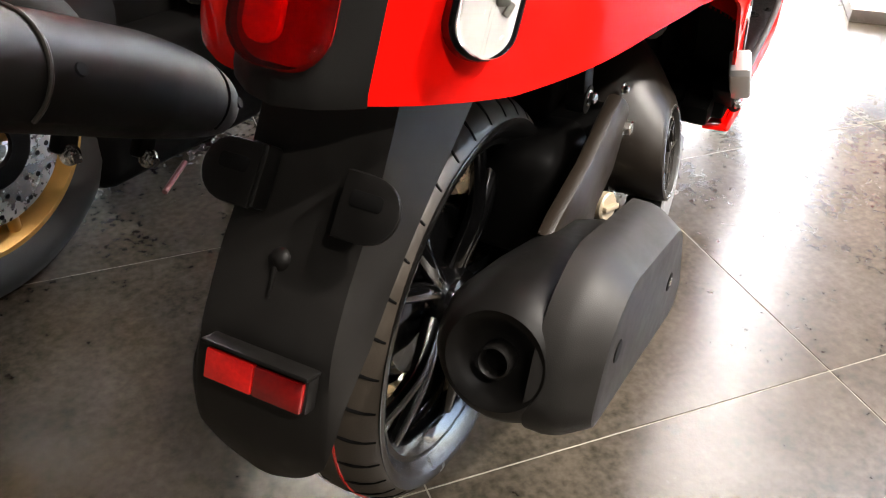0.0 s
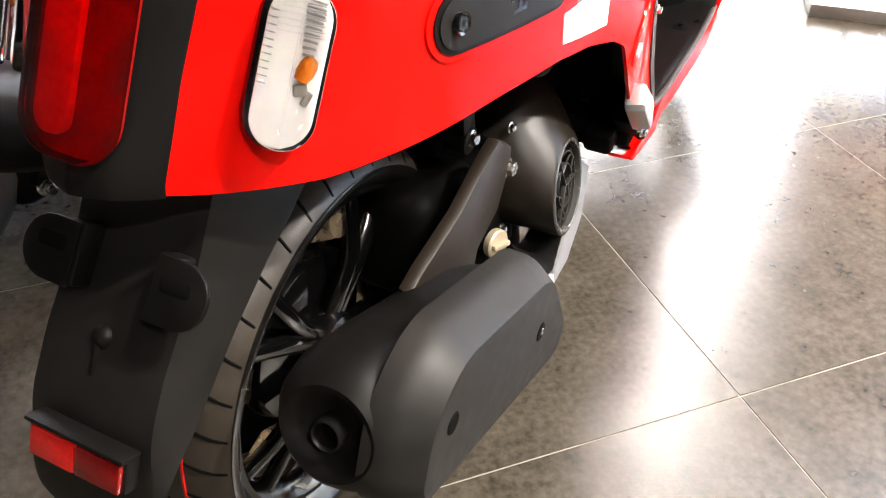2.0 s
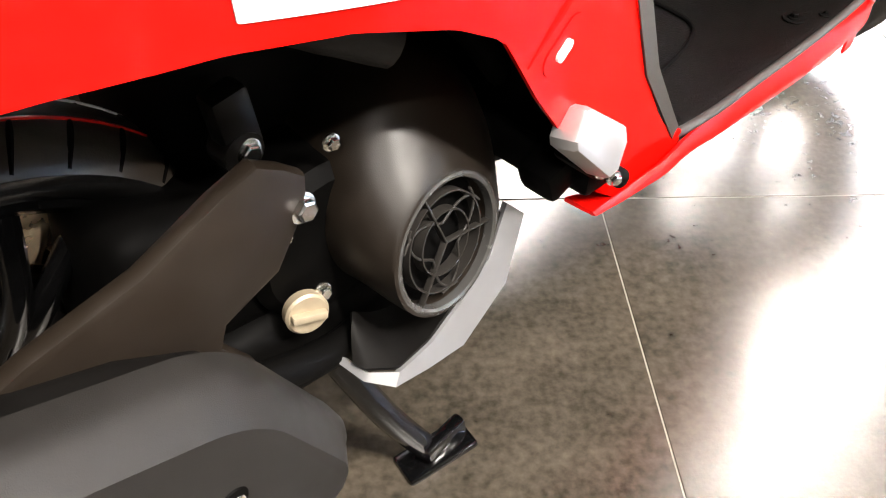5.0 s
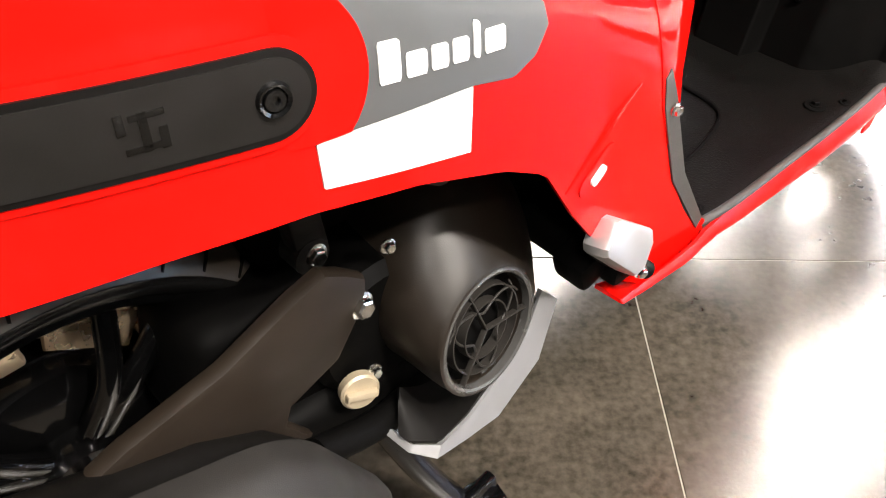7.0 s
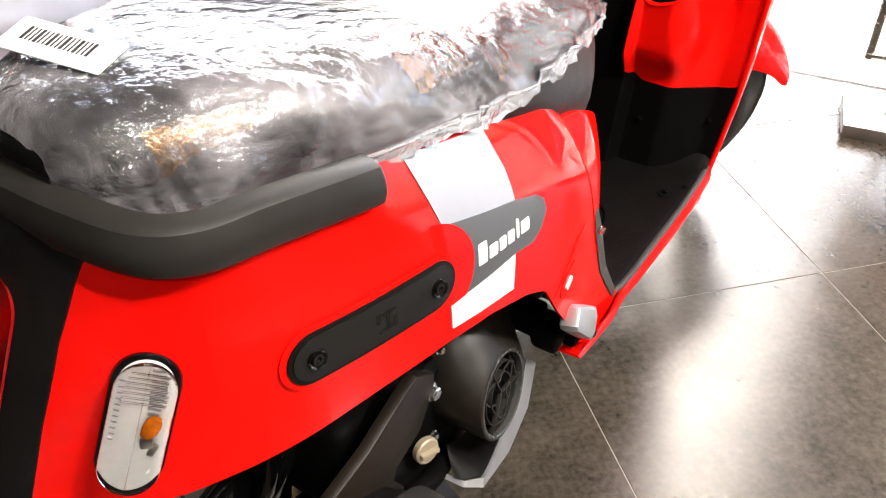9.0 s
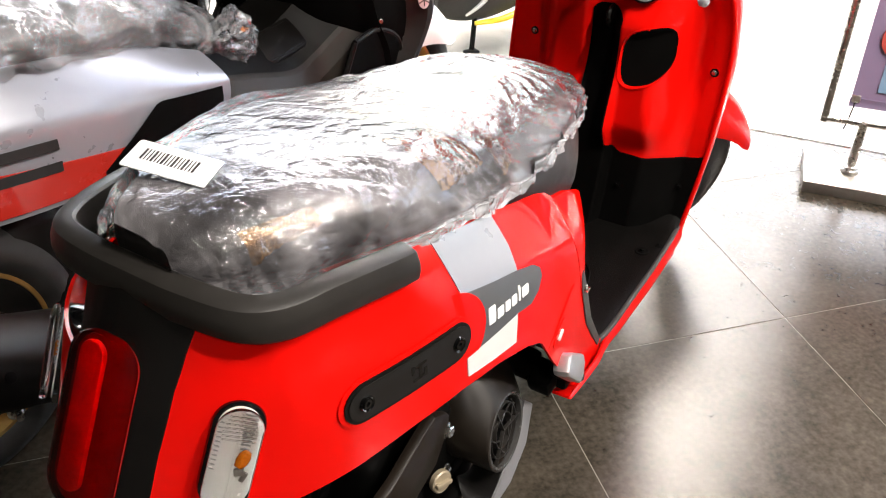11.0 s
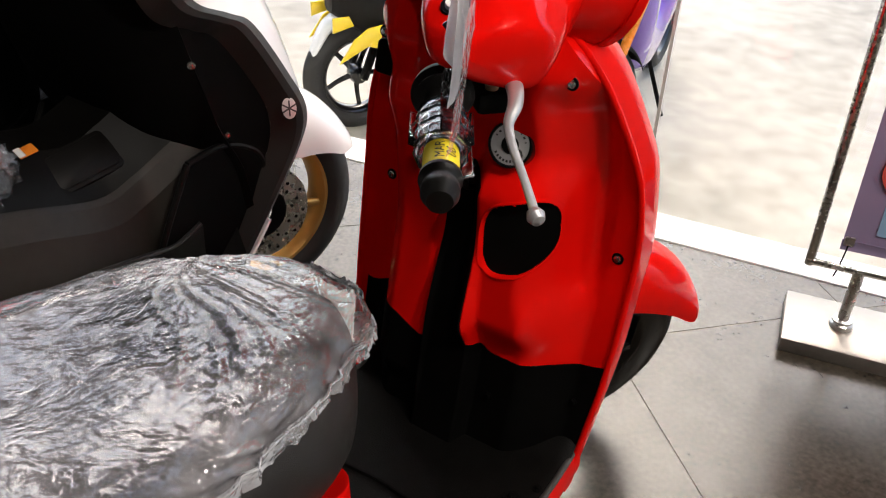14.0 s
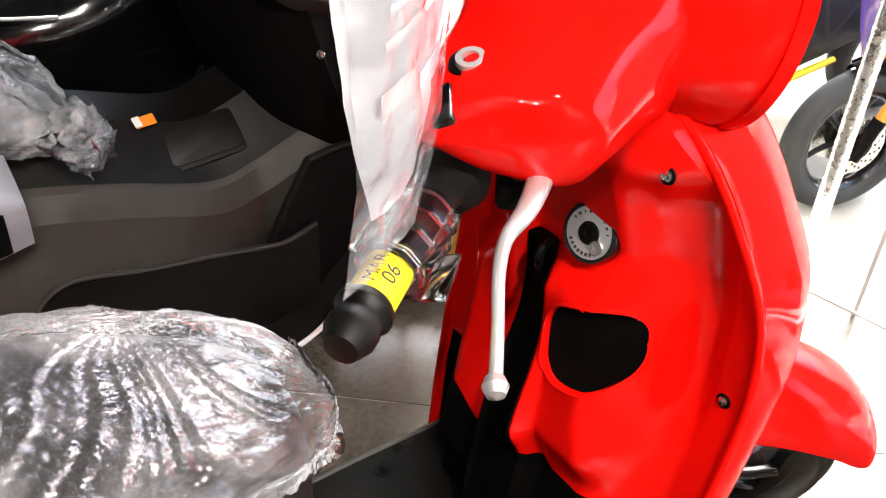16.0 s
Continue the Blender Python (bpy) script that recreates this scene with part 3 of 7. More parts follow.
mudguard = part("rear_mudguard", sheet(mud_point, 40, 40, 0.004), MUDMAT, scooter, "grained black plastic rear mudguard")
for sx in (-1, 1):
    fr = frame_of((0.061 if sx > 0 else -0.048, 0.030, 0.533), (0.0, -0.80, 0.60))
    rim = [(-0.018, -0.027), (0.006, -0.027)] + [(0.006 + 0.025 * math.sin(radians(a)), -0.002 - 0.025 * math.cos(radians(a))) for a in range(10, 180, 17)] + [(0.006, 0.023), (-0.018, 0.023)]
    rim = [(sx * x, y) for x, y in rim]
    br = part("plate_bracket", merged(plate(rim, 0.005, fr @ pose(0, -0.006, 0.006), 0.0015),
                                      box(0.018, 0.050, 0.022, fr @ pose(-sx * 0.012, -0.007, -0.006), 0.003)), BLACK, mudguard)
    part("slot", merged(plate(round_outline(0.027, 0.012, 0.004), 0.002, fr @ pose(sx * 0.003, -0.002, 0.0080), 0.0002)), NIGHT, br)
part("number_plate_fin", merged(lathe([(0, 0.011), (0.004, 0.009), (0.007, 0.005), (0.008, 0.0)], (-0.003, 0.006, 0.472), (0.0, -0.85, 0.5), 18),
                                box(0.005, 0.030, 0.016, frame_of((-0.004, -0.001, 0.458), (0, -0.85, 0.5)), 0.002)), BLACK, mudguard)
fr = frame_of((0.008, -0.046, 0.401), (0.0, -0.93, 0.36))
hood = part("reflector_holder", merged(box(0.094, 0.032, 0.016, fr @ pose(0, 0, 0.000), 0.004), box(0.097, 0.004, 0.020, fr @ pose(0, 0.017, 0.005), 0.0015)), BLACK, mudguard)
part("reflector", box(0.044, 0.025, 0.006, fr @ pose(-0.0220, -0.001, 0.0095), 0.0015), REFLECTOR_RED, hood, "bright red reflector half")
part("reflector", box(0.043, 0.025, 0.006, fr @ pose(0.0222, -0.001, 0.0093), 0.0015), DIM_RED, hood, "dark red reflector half")

# tail light
fr = frame_of((0.000, 0.050, 0.706), (0, -0.91, 0.46))
lamp = part("tail_light", plate(round_outline(0.080, 0.176, 0.030), 0.014, fr @ pose(0, 0, 0.001), 0.005), LENS_RED, scooter, "red tail light lens")
part("reflector_back", plate(round_outline(0.072, 0.166, 0.026), 0.004, fr @ pose(0.002, 0, -0.006), 0.001), DIM_RED, lamp)
part("reflector_core", plate(round_outline(0.030, 0.150, 0.014), 0.012, fr @ pose(-0.012, 0.002, -0.002), 0.003), REFLECTOR_RED, lamp)


def lens_frame(sign):
    c = Vector((0.108, 0.112, 0.678)) if sign > 0 else Vector((-0.136, 0.130, 0.664))
    return frame_of(c, (sign * 0.70, -0.64, 0.30)) @ pose(0, 0, 0.007, 0, 0, -20 * sign)


for sx in (1, -1):
    fr = lens_frame(sx)
    sig = part("turn_signal", plate(round_outline(0.050, 0.112, 0.0249, 8), 0.034, fr @ pose(0, 0, -0.011), 0.003), GLOSSBLACK, scooter, "clear turn signal with amber bulb and black gasket")
    part("backing", plate(round_outline(0.040, 0.102, 0.0199, 8), 0.003, fr @ pose(0, 0, 0.0060), 0.001), LAMPSILVER, sig, "silvered reflector")
    for k in range(9):
        part("reflector_rib", box(0.013 - 0.0006 * k, 0.0017, 0.0016, fr @ pose(sx * 0.0085, 0.044 - 0.0042 * k, 0.0083), 0.0005), TRIMSILVER, sig, "grey ribbed reflector")
    for k in range(11):
        part("reflector_rib", box(0.004, 0.0012, 0.0012, fr @ pose(-sx * 0.0155, 0.034 - 0.0046 * k, 0.0083), 0.0004), TRIMSILVER, sig, "grey ribbed reflector")
    part("bulb_holder", merged(box(0.009, 0.008, 0.005, fr @ pose(sx * 0.008, -0.012, 0.0085, 0, 0, 15), 0.0016, 2), box(0.005, 0.010, 0.004, fr @ pose(sx * 0.013, -0.017, 0.0082, 0, 0, -20), 0.0012, 2)), BASESTEEL, sig, "dull metal bulb holder")
    part("bulb", merged(lathe([(-0.009, 0.0), (-0.0075, 0.0045), (-0.002, 0.0062), (0.004, 0.0060), (0.0085, 0.0038), (0.0098, 0.0)], fr @ Vector((sx * 0.009, 0.001, 0.0100)), fr.to_3x3() @ Vector((0.35, 1, 0)), 20)), AMBER, sig, "amber bulb")
    lens_ = part("lens", plate(round_outline(0.044, 0.106, 0.0219, 8), 0.008, fr @ pose(0, 0, 0.0155), 0.0035), LENS_CLEAR, sig, "clear plastic lens")
    for k in range(7):
        part("lens_rib", box(0.024 + 0.002 * min(k, 4), 0.0014, 0.0012, fr @ pose(0, 0.046 - 0.0038 * k, 0.0198), 0.0004), LENS_CLEAR, lens_)

# the rear wheel
AXLE = Vector((0.0, 0.257, 0.268))


def wheel(prefix, parent, centre, axis, radius, width, rim_r, rim_mat, tread_mat, spokes=5, m=None, detail=True):
    """A cast wheel with tyre; centre is the axle's middle."""
    ax, c = Vector(axis).normalized(), Vector(centre)
    w, R, r = width / 2, radius, rim_r
    half_prof = [(0.0, R), (w * 0.20, R - (R - r) * 0.012), (w * 0.40, R - (R - r) * 0.06), (w * 0.60, R - (R - r) * 0.14), (w * 0.78, R - (R - r) * 0.26), (w * 0.92, R - (R - r) * 0.42), (w, r + (R - r) * 0.44), (w * 0.96, r + (R - r) * 0.25), (w * 0.72, r), (w * 0.6, r - 0.004)]
    prof = [(-a, b) for a, b in reversed(half_prof[1:])] + half_prof
    tyre = part("tyre", lathe_ring(prof, c, ax, 72), tread_mat, parent)
    if detail:
        for sg in (1, -1):
            part("sidewall", lathe_ring([(sg * (a + 0.0008), b) for a, b in ((w * 0.72, r), (w * 0.96, r + (R - r) * 0.25), (w * 1.005, r + (R - r) * 0.44), (w * 0.985, r + (R - r) * 0.52), (w * 0.93, r + (R - r) * 0.50), (w * 0.70, r + (R - r) * 0.3))], c, ax, 72), TYREWALL, tyre)
    lip = [(-w * 0.74, r + 0.006), (-w * 0.74, r - 0.006), (-w * 0.60, r - 0.014), (-w * 0.3, r - 0.022), (w * 0.3, r - 0.022), (w * 0.60, r - 0.014), (w * 0.74, r - 0.006), (w * 0.74, r + 0.006),
           (w * 0.66, r + 0.002), (w * 0.3, r - 0.012), (-w * 0.3, r - 0.012), (-w * 0.66, r + 0.002)]
    rim = part("rim", lathe_ring(lip, c, ax, 72), rim_mat, parent)
    part("hub", lathe([(-w * 0.7, 0.022), (-w * 0.68, 0.034), (-w * 0.3, 0.040), (w * 0.3, 0.040), (w * 0.68, 0.034), (w * 0.7, 0.022), (w * 0.72, 0.0)], c, ax, 32, True), rim_mat, rim)
    a = ax.orthogonal().normalized()
    b = ax.cross(a)
    for k in range(spokes):
        q = 2 * math.pi * k / spokes + 0.3
        d, t = a * math.cos(q) + b * math.sin(q), -a * math.sin(q) + b * math.cos(q)
        for off in ((-1, 1) if detail else (0,)):
            p0 = c + d * 0.032 + t * 0.004 * off + ax * w * 0.35
            p2 = c + d * (r - 0.014) + t * (0.030 * off) + ax * w * 0.45
            p1 = (p0 + p2) / 2 + ax * w * 0.18 - t * 0.007 * off
            part("spoke", tube([p0, p1, p2], [0.013, 0.0105, 0.010], 10, 12, 0.9, True, tuple(ax)), rim_mat, rim)
    return tyre, rim


rear_wheel = part("rear_wheel", lathe([(-0.075, 0.010), (0.075, 0.010)], AXLE, (1, 0, 0), 16, True), CHROME, scooter)
rear_tyre, rear_rim = wheel("rear", rear_wheel, AXLE, (1, 0, 0), 0.229, 0.108, 0.181, GLOSSBLACK, TREAD)
# added black disc: blocks light from behind so the wheel's inside stays dark
part("wheel_shade_disc", lathe([(-0.050, 0.160), (-0.046, 0.162), (-0.046, 0.0)], AXLE, (1, 0, 0), 40), DEEPBLACK, rear_wheel)
part("brake_drum", merged(lathe([(-0.046, 0.092), (-0.040, 0.100), (-0.012, 0.102), (0.002, 0.094), (0.008, 0.070), (0.010, 0.0)], AXLE, (1, 0, 0), 48)), GLOSSBLACK, rear_wheel, "black cast brake drum")
for k in range(9):
    q = 2 * math.pi * k / 9 + 0.5
    rad, tan_ = Vector((0, math.cos(q), math.sin(q))), Vector((0, -math.sin(q), math.cos(q)))
    m = Matrix((( 0, 0, 1, 0), (tan_.y, rad.y, 0, 0), (tan_.z, rad.z, 0, 0), (0, 0, 0, 1)))
    m.translation = AXLE + rad * 0.132 + Vector((-0.014 + 0.006 * (k % 2), 0, 0))
    part("casting", plate([(-0.032, -0.024), (0.032, -0.024), (0.040, 0.016), (0.014, 0.028), (-0.010, 0.022), (-0.040, 0.016)], 0.014, m @ pose(0, 0, 0, 12 * (-1) ** k, 14, 0), 0.005), DRUM, rear_wheel, "bronze-grey casting behind the spokes")
for sx in (0.016, -0.016):
    part("tread_stripe", lathe_ring([(sx - 0.0012, 0.2270), (sx + 0.0012, 0.2270), (sx + 0.0012, 0.2288), (sx - 0.0012, 0.2288)], AXLE, (1, 0, 0), 72), REFLECTOR_RED if sx > 0 else LETTER_WHITE, rear_tyre, "thin painted line on the tread")
# slanting tread grooves
for k in range(36):
    q = 2 * math.pi * k / 36
    for sg in (1, -1):
        pts = []
        for i in range(7):
            f = i / 6
            x = 0.012 + 0.038 * f if sg > 0 or k % 2 else 0.004 + 0.040 * f
            qq = q + 0.07 * f + (0.087 if sg < 0 else 0)
            rr = lerp_table([(0.0, 0.2290), (0.0108, 0.2284), (0.0216, 0.2261), (0.0324, 0.2223), (0.0421, 0.2165), (0.0497, 0.2088)], x) - 0.0010
            pts.append(AXLE + Vector((sg * x, rr * math.cos(qq), rr * math.sin(qq))))
        part("groove", tube(pts, [0.0012, 0.0026, 0.0026, 0.0022, 0.0014], 6, 6, 1.0, True), NIGHT, rear_tyre)

# exhaust
MUF_AX = Vector((0.02, 0.95, -0.31)).normalized()
mc = Vector((0.156, 0.060, 0.393))
muffler = part("muffler", lathe([(0.013, 0.013), (0.012, 0.020), (0.008, 0.027), (0.003, 0.0335), (-0.001, 0.039), (-0.002, 0.043), (0.005, 0.051), (0.018, 0.060), (0.040, 0.066), (0.10, 0.068), (0.24, 0.066), (0.30, 0.054), (0.335, 0.034), (0.34, 0.0)], mc, MUF_AX, 44), BLACK, scooter, "matt black exhaust silencer")
part("outlet", lathe_ring([(-0.003, 0.0112), (-0.005, 0.0125), (-0.004, 0.0142), (0.016, 0.0150), (0.016, 0.0112)], mc, MUF_AX, 28), BLACK, muffler)
part("bore", lathe([(-0.008, 0.0118), (-0.007, 0.0)], mc, -MUF_AX, 20), DEEPBLACK, muffler)
part("pipe", tube([(0.145, 0.40, 0.285), (0.13, 0.50, 0.245), (0.08, 0.62, 0.235), (0.03, 0.72, 0.27)], 0.014, 12), DEEPBLACK, muffler)

G_AX, G_UP = Vector((0, 0.951, -0.309)), Vector((0, 0.309, 0.951))
GC = Vector((0.0, 0.220, 0.362))


def guard_ring(x, grow):
    corners = [(-0.164, 0.074, 0.085), (-0.164, -0.084, 0.045), (0.298, -0.086, 0.045), (0.120, 0.076, 0.110)]
    mid = Vector((0.04, 0.0))
    pts = []
    n = len(corners)
    for i in range(n):
        p = Vector(corners[i][:2])
        d0, d1 = (Vector(corners[i - 1][:2]) - p).normalized(), (Vector(corners[(i + 1) % n][:2]) - p).normalized()
        ang = math.acos(max(-1, min(1, d0.dot(d1))))
        bis = (d0 + d1).normalized()
        p = p - bis * grow / math.sin(ang / 2)
        r = max(0.006, corners[i][2] + grow)
        cut_ = min(r / math.tan(ang / 2), 0.10)
        c = p + bis * (cut_ / math.cos(ang / 2))
        a, b = p + d0 * cut_ - c, p + d1 * cut_ - c
        for k in range(9):
            v = a.lerp(b, k / 8).normalized() * a.length
            q = c + v
            pts.append(GC + G_AX * q.x + G_UP * q.y + Vector((x, 0, 0)))
    return pts


bm = skin([guard_ring(x, g) for x, g in ((0.184, -0.006), (0.186, 0.000), (0.202, 0.0), (0.210, -0.002), (0.217, -0.005), (0.234, -0.016), (0.238, -0.019), (0.2395, -0.025))], True, True)
guard = part("heat_guard", bm, GUARDMAT, muffler, "dark grey plastic heat guard")
for p in ((0.114, 0.397), (0.318, 0.328)):
    part("hole", merged(lathe([(0.0, 0.0105), (0.0012, 0.0095), (0.0012, 0.0)], (0.2394, *p), (1, 0, 0), 20), ), DEEPBLACK, guard)
part("bolt", lathe([(0, 0.005), (0.002, 0.0045), (0.002, 0.0)], (0.2390, 0.321, 0.326), (1, 0, 0), 6), CHROME, guard)

# stay that carries the muffler
stay_out = [(0.450, 0.450), (0.467, 0.436), (0.466, 0.412), (0.437, 0.366), (0.390, 0.346), (0.384, 0.328), (0.408, 0.292), (0.390, 0.298), (0.330, 0.330), (0.262, 0.352), (0.236, 0.398), (0.262, 0.408), (0.340, 0.425), (0.400, 0.452), (0.430, 0.462)]
bm = plate([(y, z) for y, z in stay_out], 0.018, Matrix(((0, 0, 1, 0.128), (1, 0, 0, 0), (0, 1, 0, 0), (0, 0, 0, 1))), 0.006)
stay = part("muffler_stay", bm, STAYPAINT, scooter, "black-brown painted metal muffler stay")
bolt((0.134, 0.460, 0.411), (1, 0.0, 0.1), 0.0085, stay)
bolt((0.122, 0.452, 0.382), (1, 0, 0.1), 0.005, scooter)
bolt((0.093, 0.451, 0.441), (1, -0.1, 0.1), 0.007, scooter)
bolt((0.118, 0.502, 0.436), (1, -0.1, 0.1), 0.005, scooter)
shock = part("shock_bracket", merged(box(0.022, 0.030, 0.052, pose(0.082, 0.448, 0.462, 10, 0, 0), 0.005), lathe([(-0.01, 0.016), (0.012, 0.016)], (0.082, 0.448, 0.440), (1, 0, 0), 20, True)), BLACK, scooter)

# engine
fc = Vector((0.107, 0.562, 0.326))
FAX = Vector((0.97, 0.08, 0.16)).normalized()
FUP = (Vector((0, 0.22, 1)) - FAX * FAX.dot(Vector((0, 0.22, 1)))).normalized()
FSIDE = FAX.cross(FUP)


def dome_ring(d, r, n=64):
    """A ring of the fan cover, drawn upward towards its back."""
    k = max(0.0, (r - 0.060) / 0.032) if d < 0.066 else 0.0
    c = fc + FAX * d + FUP * 0.034 * k ** 1.4 - FSIDE * 0.016 * k
    return [c + FSIDE * r * math.cos(q) + FUP * r * (1 + 0.26 * k * max(0.0, math.sin(q))) * math.sin(q) for q in (2 * math.pi * i / n for i in range(n))]


fan = part("fan_cover", skin([dome_ring(d, r) for d, r in ((-0.05, 0.092), (-0.01, 0.0915), (0.008, 0.0905), (0.022, 0.0880), (0.036, 0.0830), (0.048, 0.0765), (0.057, 0.0705), (0.0645, 0.0655), (0.068, 0.0620), (0.0695, 0.0590), (0.0690, 0.0565), (0.066, 0.0550), (0.058, 0.054), (0.052, 0.053))], True, True), FANMAT, scooter, "matt black fan cover", angle=50)
vent = part("vent_backing", lathe([(0.0525, 0.054), (0.0535, 0.0)], fc, FAX, 40), NIGHT, fan)
ff = frame_of(fc + FAX * 0.0635, FAX)
for r in (0.0425, 0.0275):
    part("vent_ring", lathe_ring([(0.056, r - 0.0010), (0.0655, r - 0.0007), (0.0655, r + 0.0007), (0.056, r + 0.0010)], fc, FAX, 48), RAILMAT, fan)
for k in range(3):
    arc = [ff @ Vector((0.047 * math.sin(radians(120 * k + a)) * (1.0 - 0.62 * math.cos(radians(a * 1.2)) ** 2), 0.047 * math.cos(radians(120 * k + a)) * (1.0 - 0.62 * math.cos(radians(a * 1.2)) ** 2), 0.0)) for a in range(-72, 73, 12)]
    part("vent_rib", tube(arc, 0.0012, 10, 36), RAILMAT, fan)
    part("vent_rib", box(0.0020, 0.054, 0.006, ff @ pose(0, 0, 0, 0, 0, 120 * k + 20) @ pose(0, 0.027, 0), 0.0006), RAILMAT, fan)
# lip of the black cover, coloured lighter to stand for its reflection
part("fan_rim", lathe_ring([(0.062, 0.0535), (0.0690, 0.0545), (0.0702, 0.0570), (0.0695, 0.0592), (0.064, 0.0600)], fc, FAX, 56), GLOSSGREY, fan, "rounded black lip, greyed for its highlight")
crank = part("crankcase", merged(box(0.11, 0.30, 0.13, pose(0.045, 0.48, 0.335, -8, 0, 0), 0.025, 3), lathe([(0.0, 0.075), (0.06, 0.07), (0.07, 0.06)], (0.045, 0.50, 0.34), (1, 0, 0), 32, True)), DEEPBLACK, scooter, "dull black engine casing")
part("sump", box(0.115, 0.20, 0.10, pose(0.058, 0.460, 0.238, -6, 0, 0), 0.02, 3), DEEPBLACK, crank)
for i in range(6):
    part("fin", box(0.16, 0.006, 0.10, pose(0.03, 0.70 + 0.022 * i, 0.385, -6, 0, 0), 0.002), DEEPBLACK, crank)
cap = part("oil_filler_cap", merged(lathe([(0.0, 0.013), (0.002, 0.0175), (0.010, 0.018), (0.012, 0.016), (0.012, 0.0)], (0.122, 0.461, 0.303), (0.95, -0.25, 0.15), 28),
                                    box(0.007, 0.029, 0.008, frame_of(Vector((0.122, 0.461, 0.303)) + Vector((0.95, -0.25, 0.15)) * 0.014, (0.95, -0.25, 0.15)) @ pose(0, 0, 0, 0, 0, 80), 0.002)), BRASSY, crank, "pale metal oil filler cap")
bolt((0.126, 0.478, 0.312), (1, -0.1, 0.1), 0.0055, crank)
# the two-tone trim under the fan cover
TRIM_OUT = [(0.140, 0.470, 0.252), (0.176, 0.474, 0.250), (0.196, 0.490, 0.247), (0.188, 0.535, 0.226), (0.182, 0.584, 0.212), (0.177, 0.641, 0.246), (0.171, 0.664, 0.310)]
TRIM_IN = [(0.139, 0.474, 0.2560), (0.174, 0.479, 0.2550), (0.192, 0.498, 0.2555), (0.182, 0.543, 0.246), (0.176, 0.580, 0.258), (0.171, 0.622, 0.284), (0.164, 0.648, 0.326)]


def trim_strip(u, v):
    k = min(u * 6, 5.9999)
    i, f = int(k), k - int(k)
    p = Vector(TRIM_OUT[i]).lerp(Vector(TRIM_OUT[i + 1]), f)
    q = Vector(TRIM_IN[i]).lerp(Vector(TRIM_IN[i + 1]), f)
    return p.lerp(q, v)


def trim_web(u, v):
    """Black shell from the silver strip in to the fan cover."""
    p = trim_strip(0.12 + 0.85 * u, 1.0)
    q = fc + FAX * 0.012 + (p - fc - FAX * FAX.dot(p - fc)).normalized() * 0.084
    return p.lerp(q, v) - Vector((0.003, 0, 0))


part("engine_trim", sheet(trim_web, 30, 6, 0.004), BLACK, scooter, "black shell under the fan cover")
part("engine_trim_edge", sheet(trim_strip, 36, 3, 0.006), TRIMSILVER, scooter, "silver-grey painted lower trim")
# centre stand
legs_ = [tube([(sx * 0.10, 0.50, 0.20), (sx * 0.125, 0.54, 0.10), (sx * 0.140, 0.582, 0.020)], 0.014, 12) for sx in (1, -1)]
stand = part("centre_stand", merged(legs_[0], legs_[1], tube([(-0.11, 0.52, 0.17), (0, 0.52, 0.17), (0.11, 0.52, 0.17)], 0.012, 10)), GLOSSBLACK, scooter, "gloss black tubular centre stand")
for sx in (1, -1):
    part("stand_foot", merged(box(0.040, 0.085, 0.010, pose(sx * 0.146, 0.592, 0.006, 8, 0, -sx * 12), 0.004), box(0.016, 0.055, 0.036, pose(sx * 0.150, 0.600, 0.022, 10, 0, 0), 0.005)), GLOSSBLACK, stand)
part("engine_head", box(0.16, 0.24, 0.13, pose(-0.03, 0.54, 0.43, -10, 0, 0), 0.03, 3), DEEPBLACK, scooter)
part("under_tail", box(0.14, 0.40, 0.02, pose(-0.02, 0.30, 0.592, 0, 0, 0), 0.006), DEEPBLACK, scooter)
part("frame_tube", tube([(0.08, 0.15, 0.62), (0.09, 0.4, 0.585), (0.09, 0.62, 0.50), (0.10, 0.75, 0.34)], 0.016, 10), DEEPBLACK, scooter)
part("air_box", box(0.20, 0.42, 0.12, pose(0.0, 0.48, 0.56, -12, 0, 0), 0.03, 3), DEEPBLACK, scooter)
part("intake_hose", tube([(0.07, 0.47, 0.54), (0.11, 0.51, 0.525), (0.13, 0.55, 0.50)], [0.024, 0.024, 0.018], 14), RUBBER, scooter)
# added dark boxes that block most of the bright floor seen through the gap
part("gap_blocker", merged(box(0.12, 0.12, 0.10, pose(0.010, 0.762, 0.310, -12, 0, 0), 0.012), box(0.07, 0.032, 0.050, pose(0.122, 0.705, 0.348), 0.008)), DEEPBLACK, scooter)
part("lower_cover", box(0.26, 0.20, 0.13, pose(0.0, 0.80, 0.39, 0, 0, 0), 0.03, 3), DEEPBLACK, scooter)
# folded pillion footrest
pf = Matrix(((0.0, 0.25, 0.968, 0.222), (0.74, -0.65, 0.17, 0.668), (-0.67, -0.716, 0.18, 0.412), (0, 0, 0, 1)))
peg = part("footrest", merged(plate([(-0.046, -0.012), (-0.040, -0.016), (0.030, -0.022), (0.042, -0.012), (0.042, 0.012), (0.030, 0.022), (-0.040, 0.018), (-0.046, 0.012)], 0.026, pf, 0.005)), SILVER, scooter, "folded silver aluminium pillion footrest")
part("footrest_hinge", merged(box(0.03, 0.04, 0.03, pose(0.195, 0.715, 0.345), 0.006), box(0.04, 0.05, 0.035, pose(0.175, 0.690, 0.350, 20, 0, 0), 0.008)), DEEPBLACK, peg)
part("footrest_base", merged(box(0.026, 0.066, 0.022, pose(0.205, 0.690, 0.374, -42, 0, 0), 0.006), lathe([(-0.02, 0.009), (0.02, 0.009)], (0.212, 0.716, 0.352), (0.3, 0.7, -0.6), 14, True)), DEEPBLACK, peg)
bolt((0.222, 0.712, 0.352), (1, -0.3, 0), 0.005, peg)
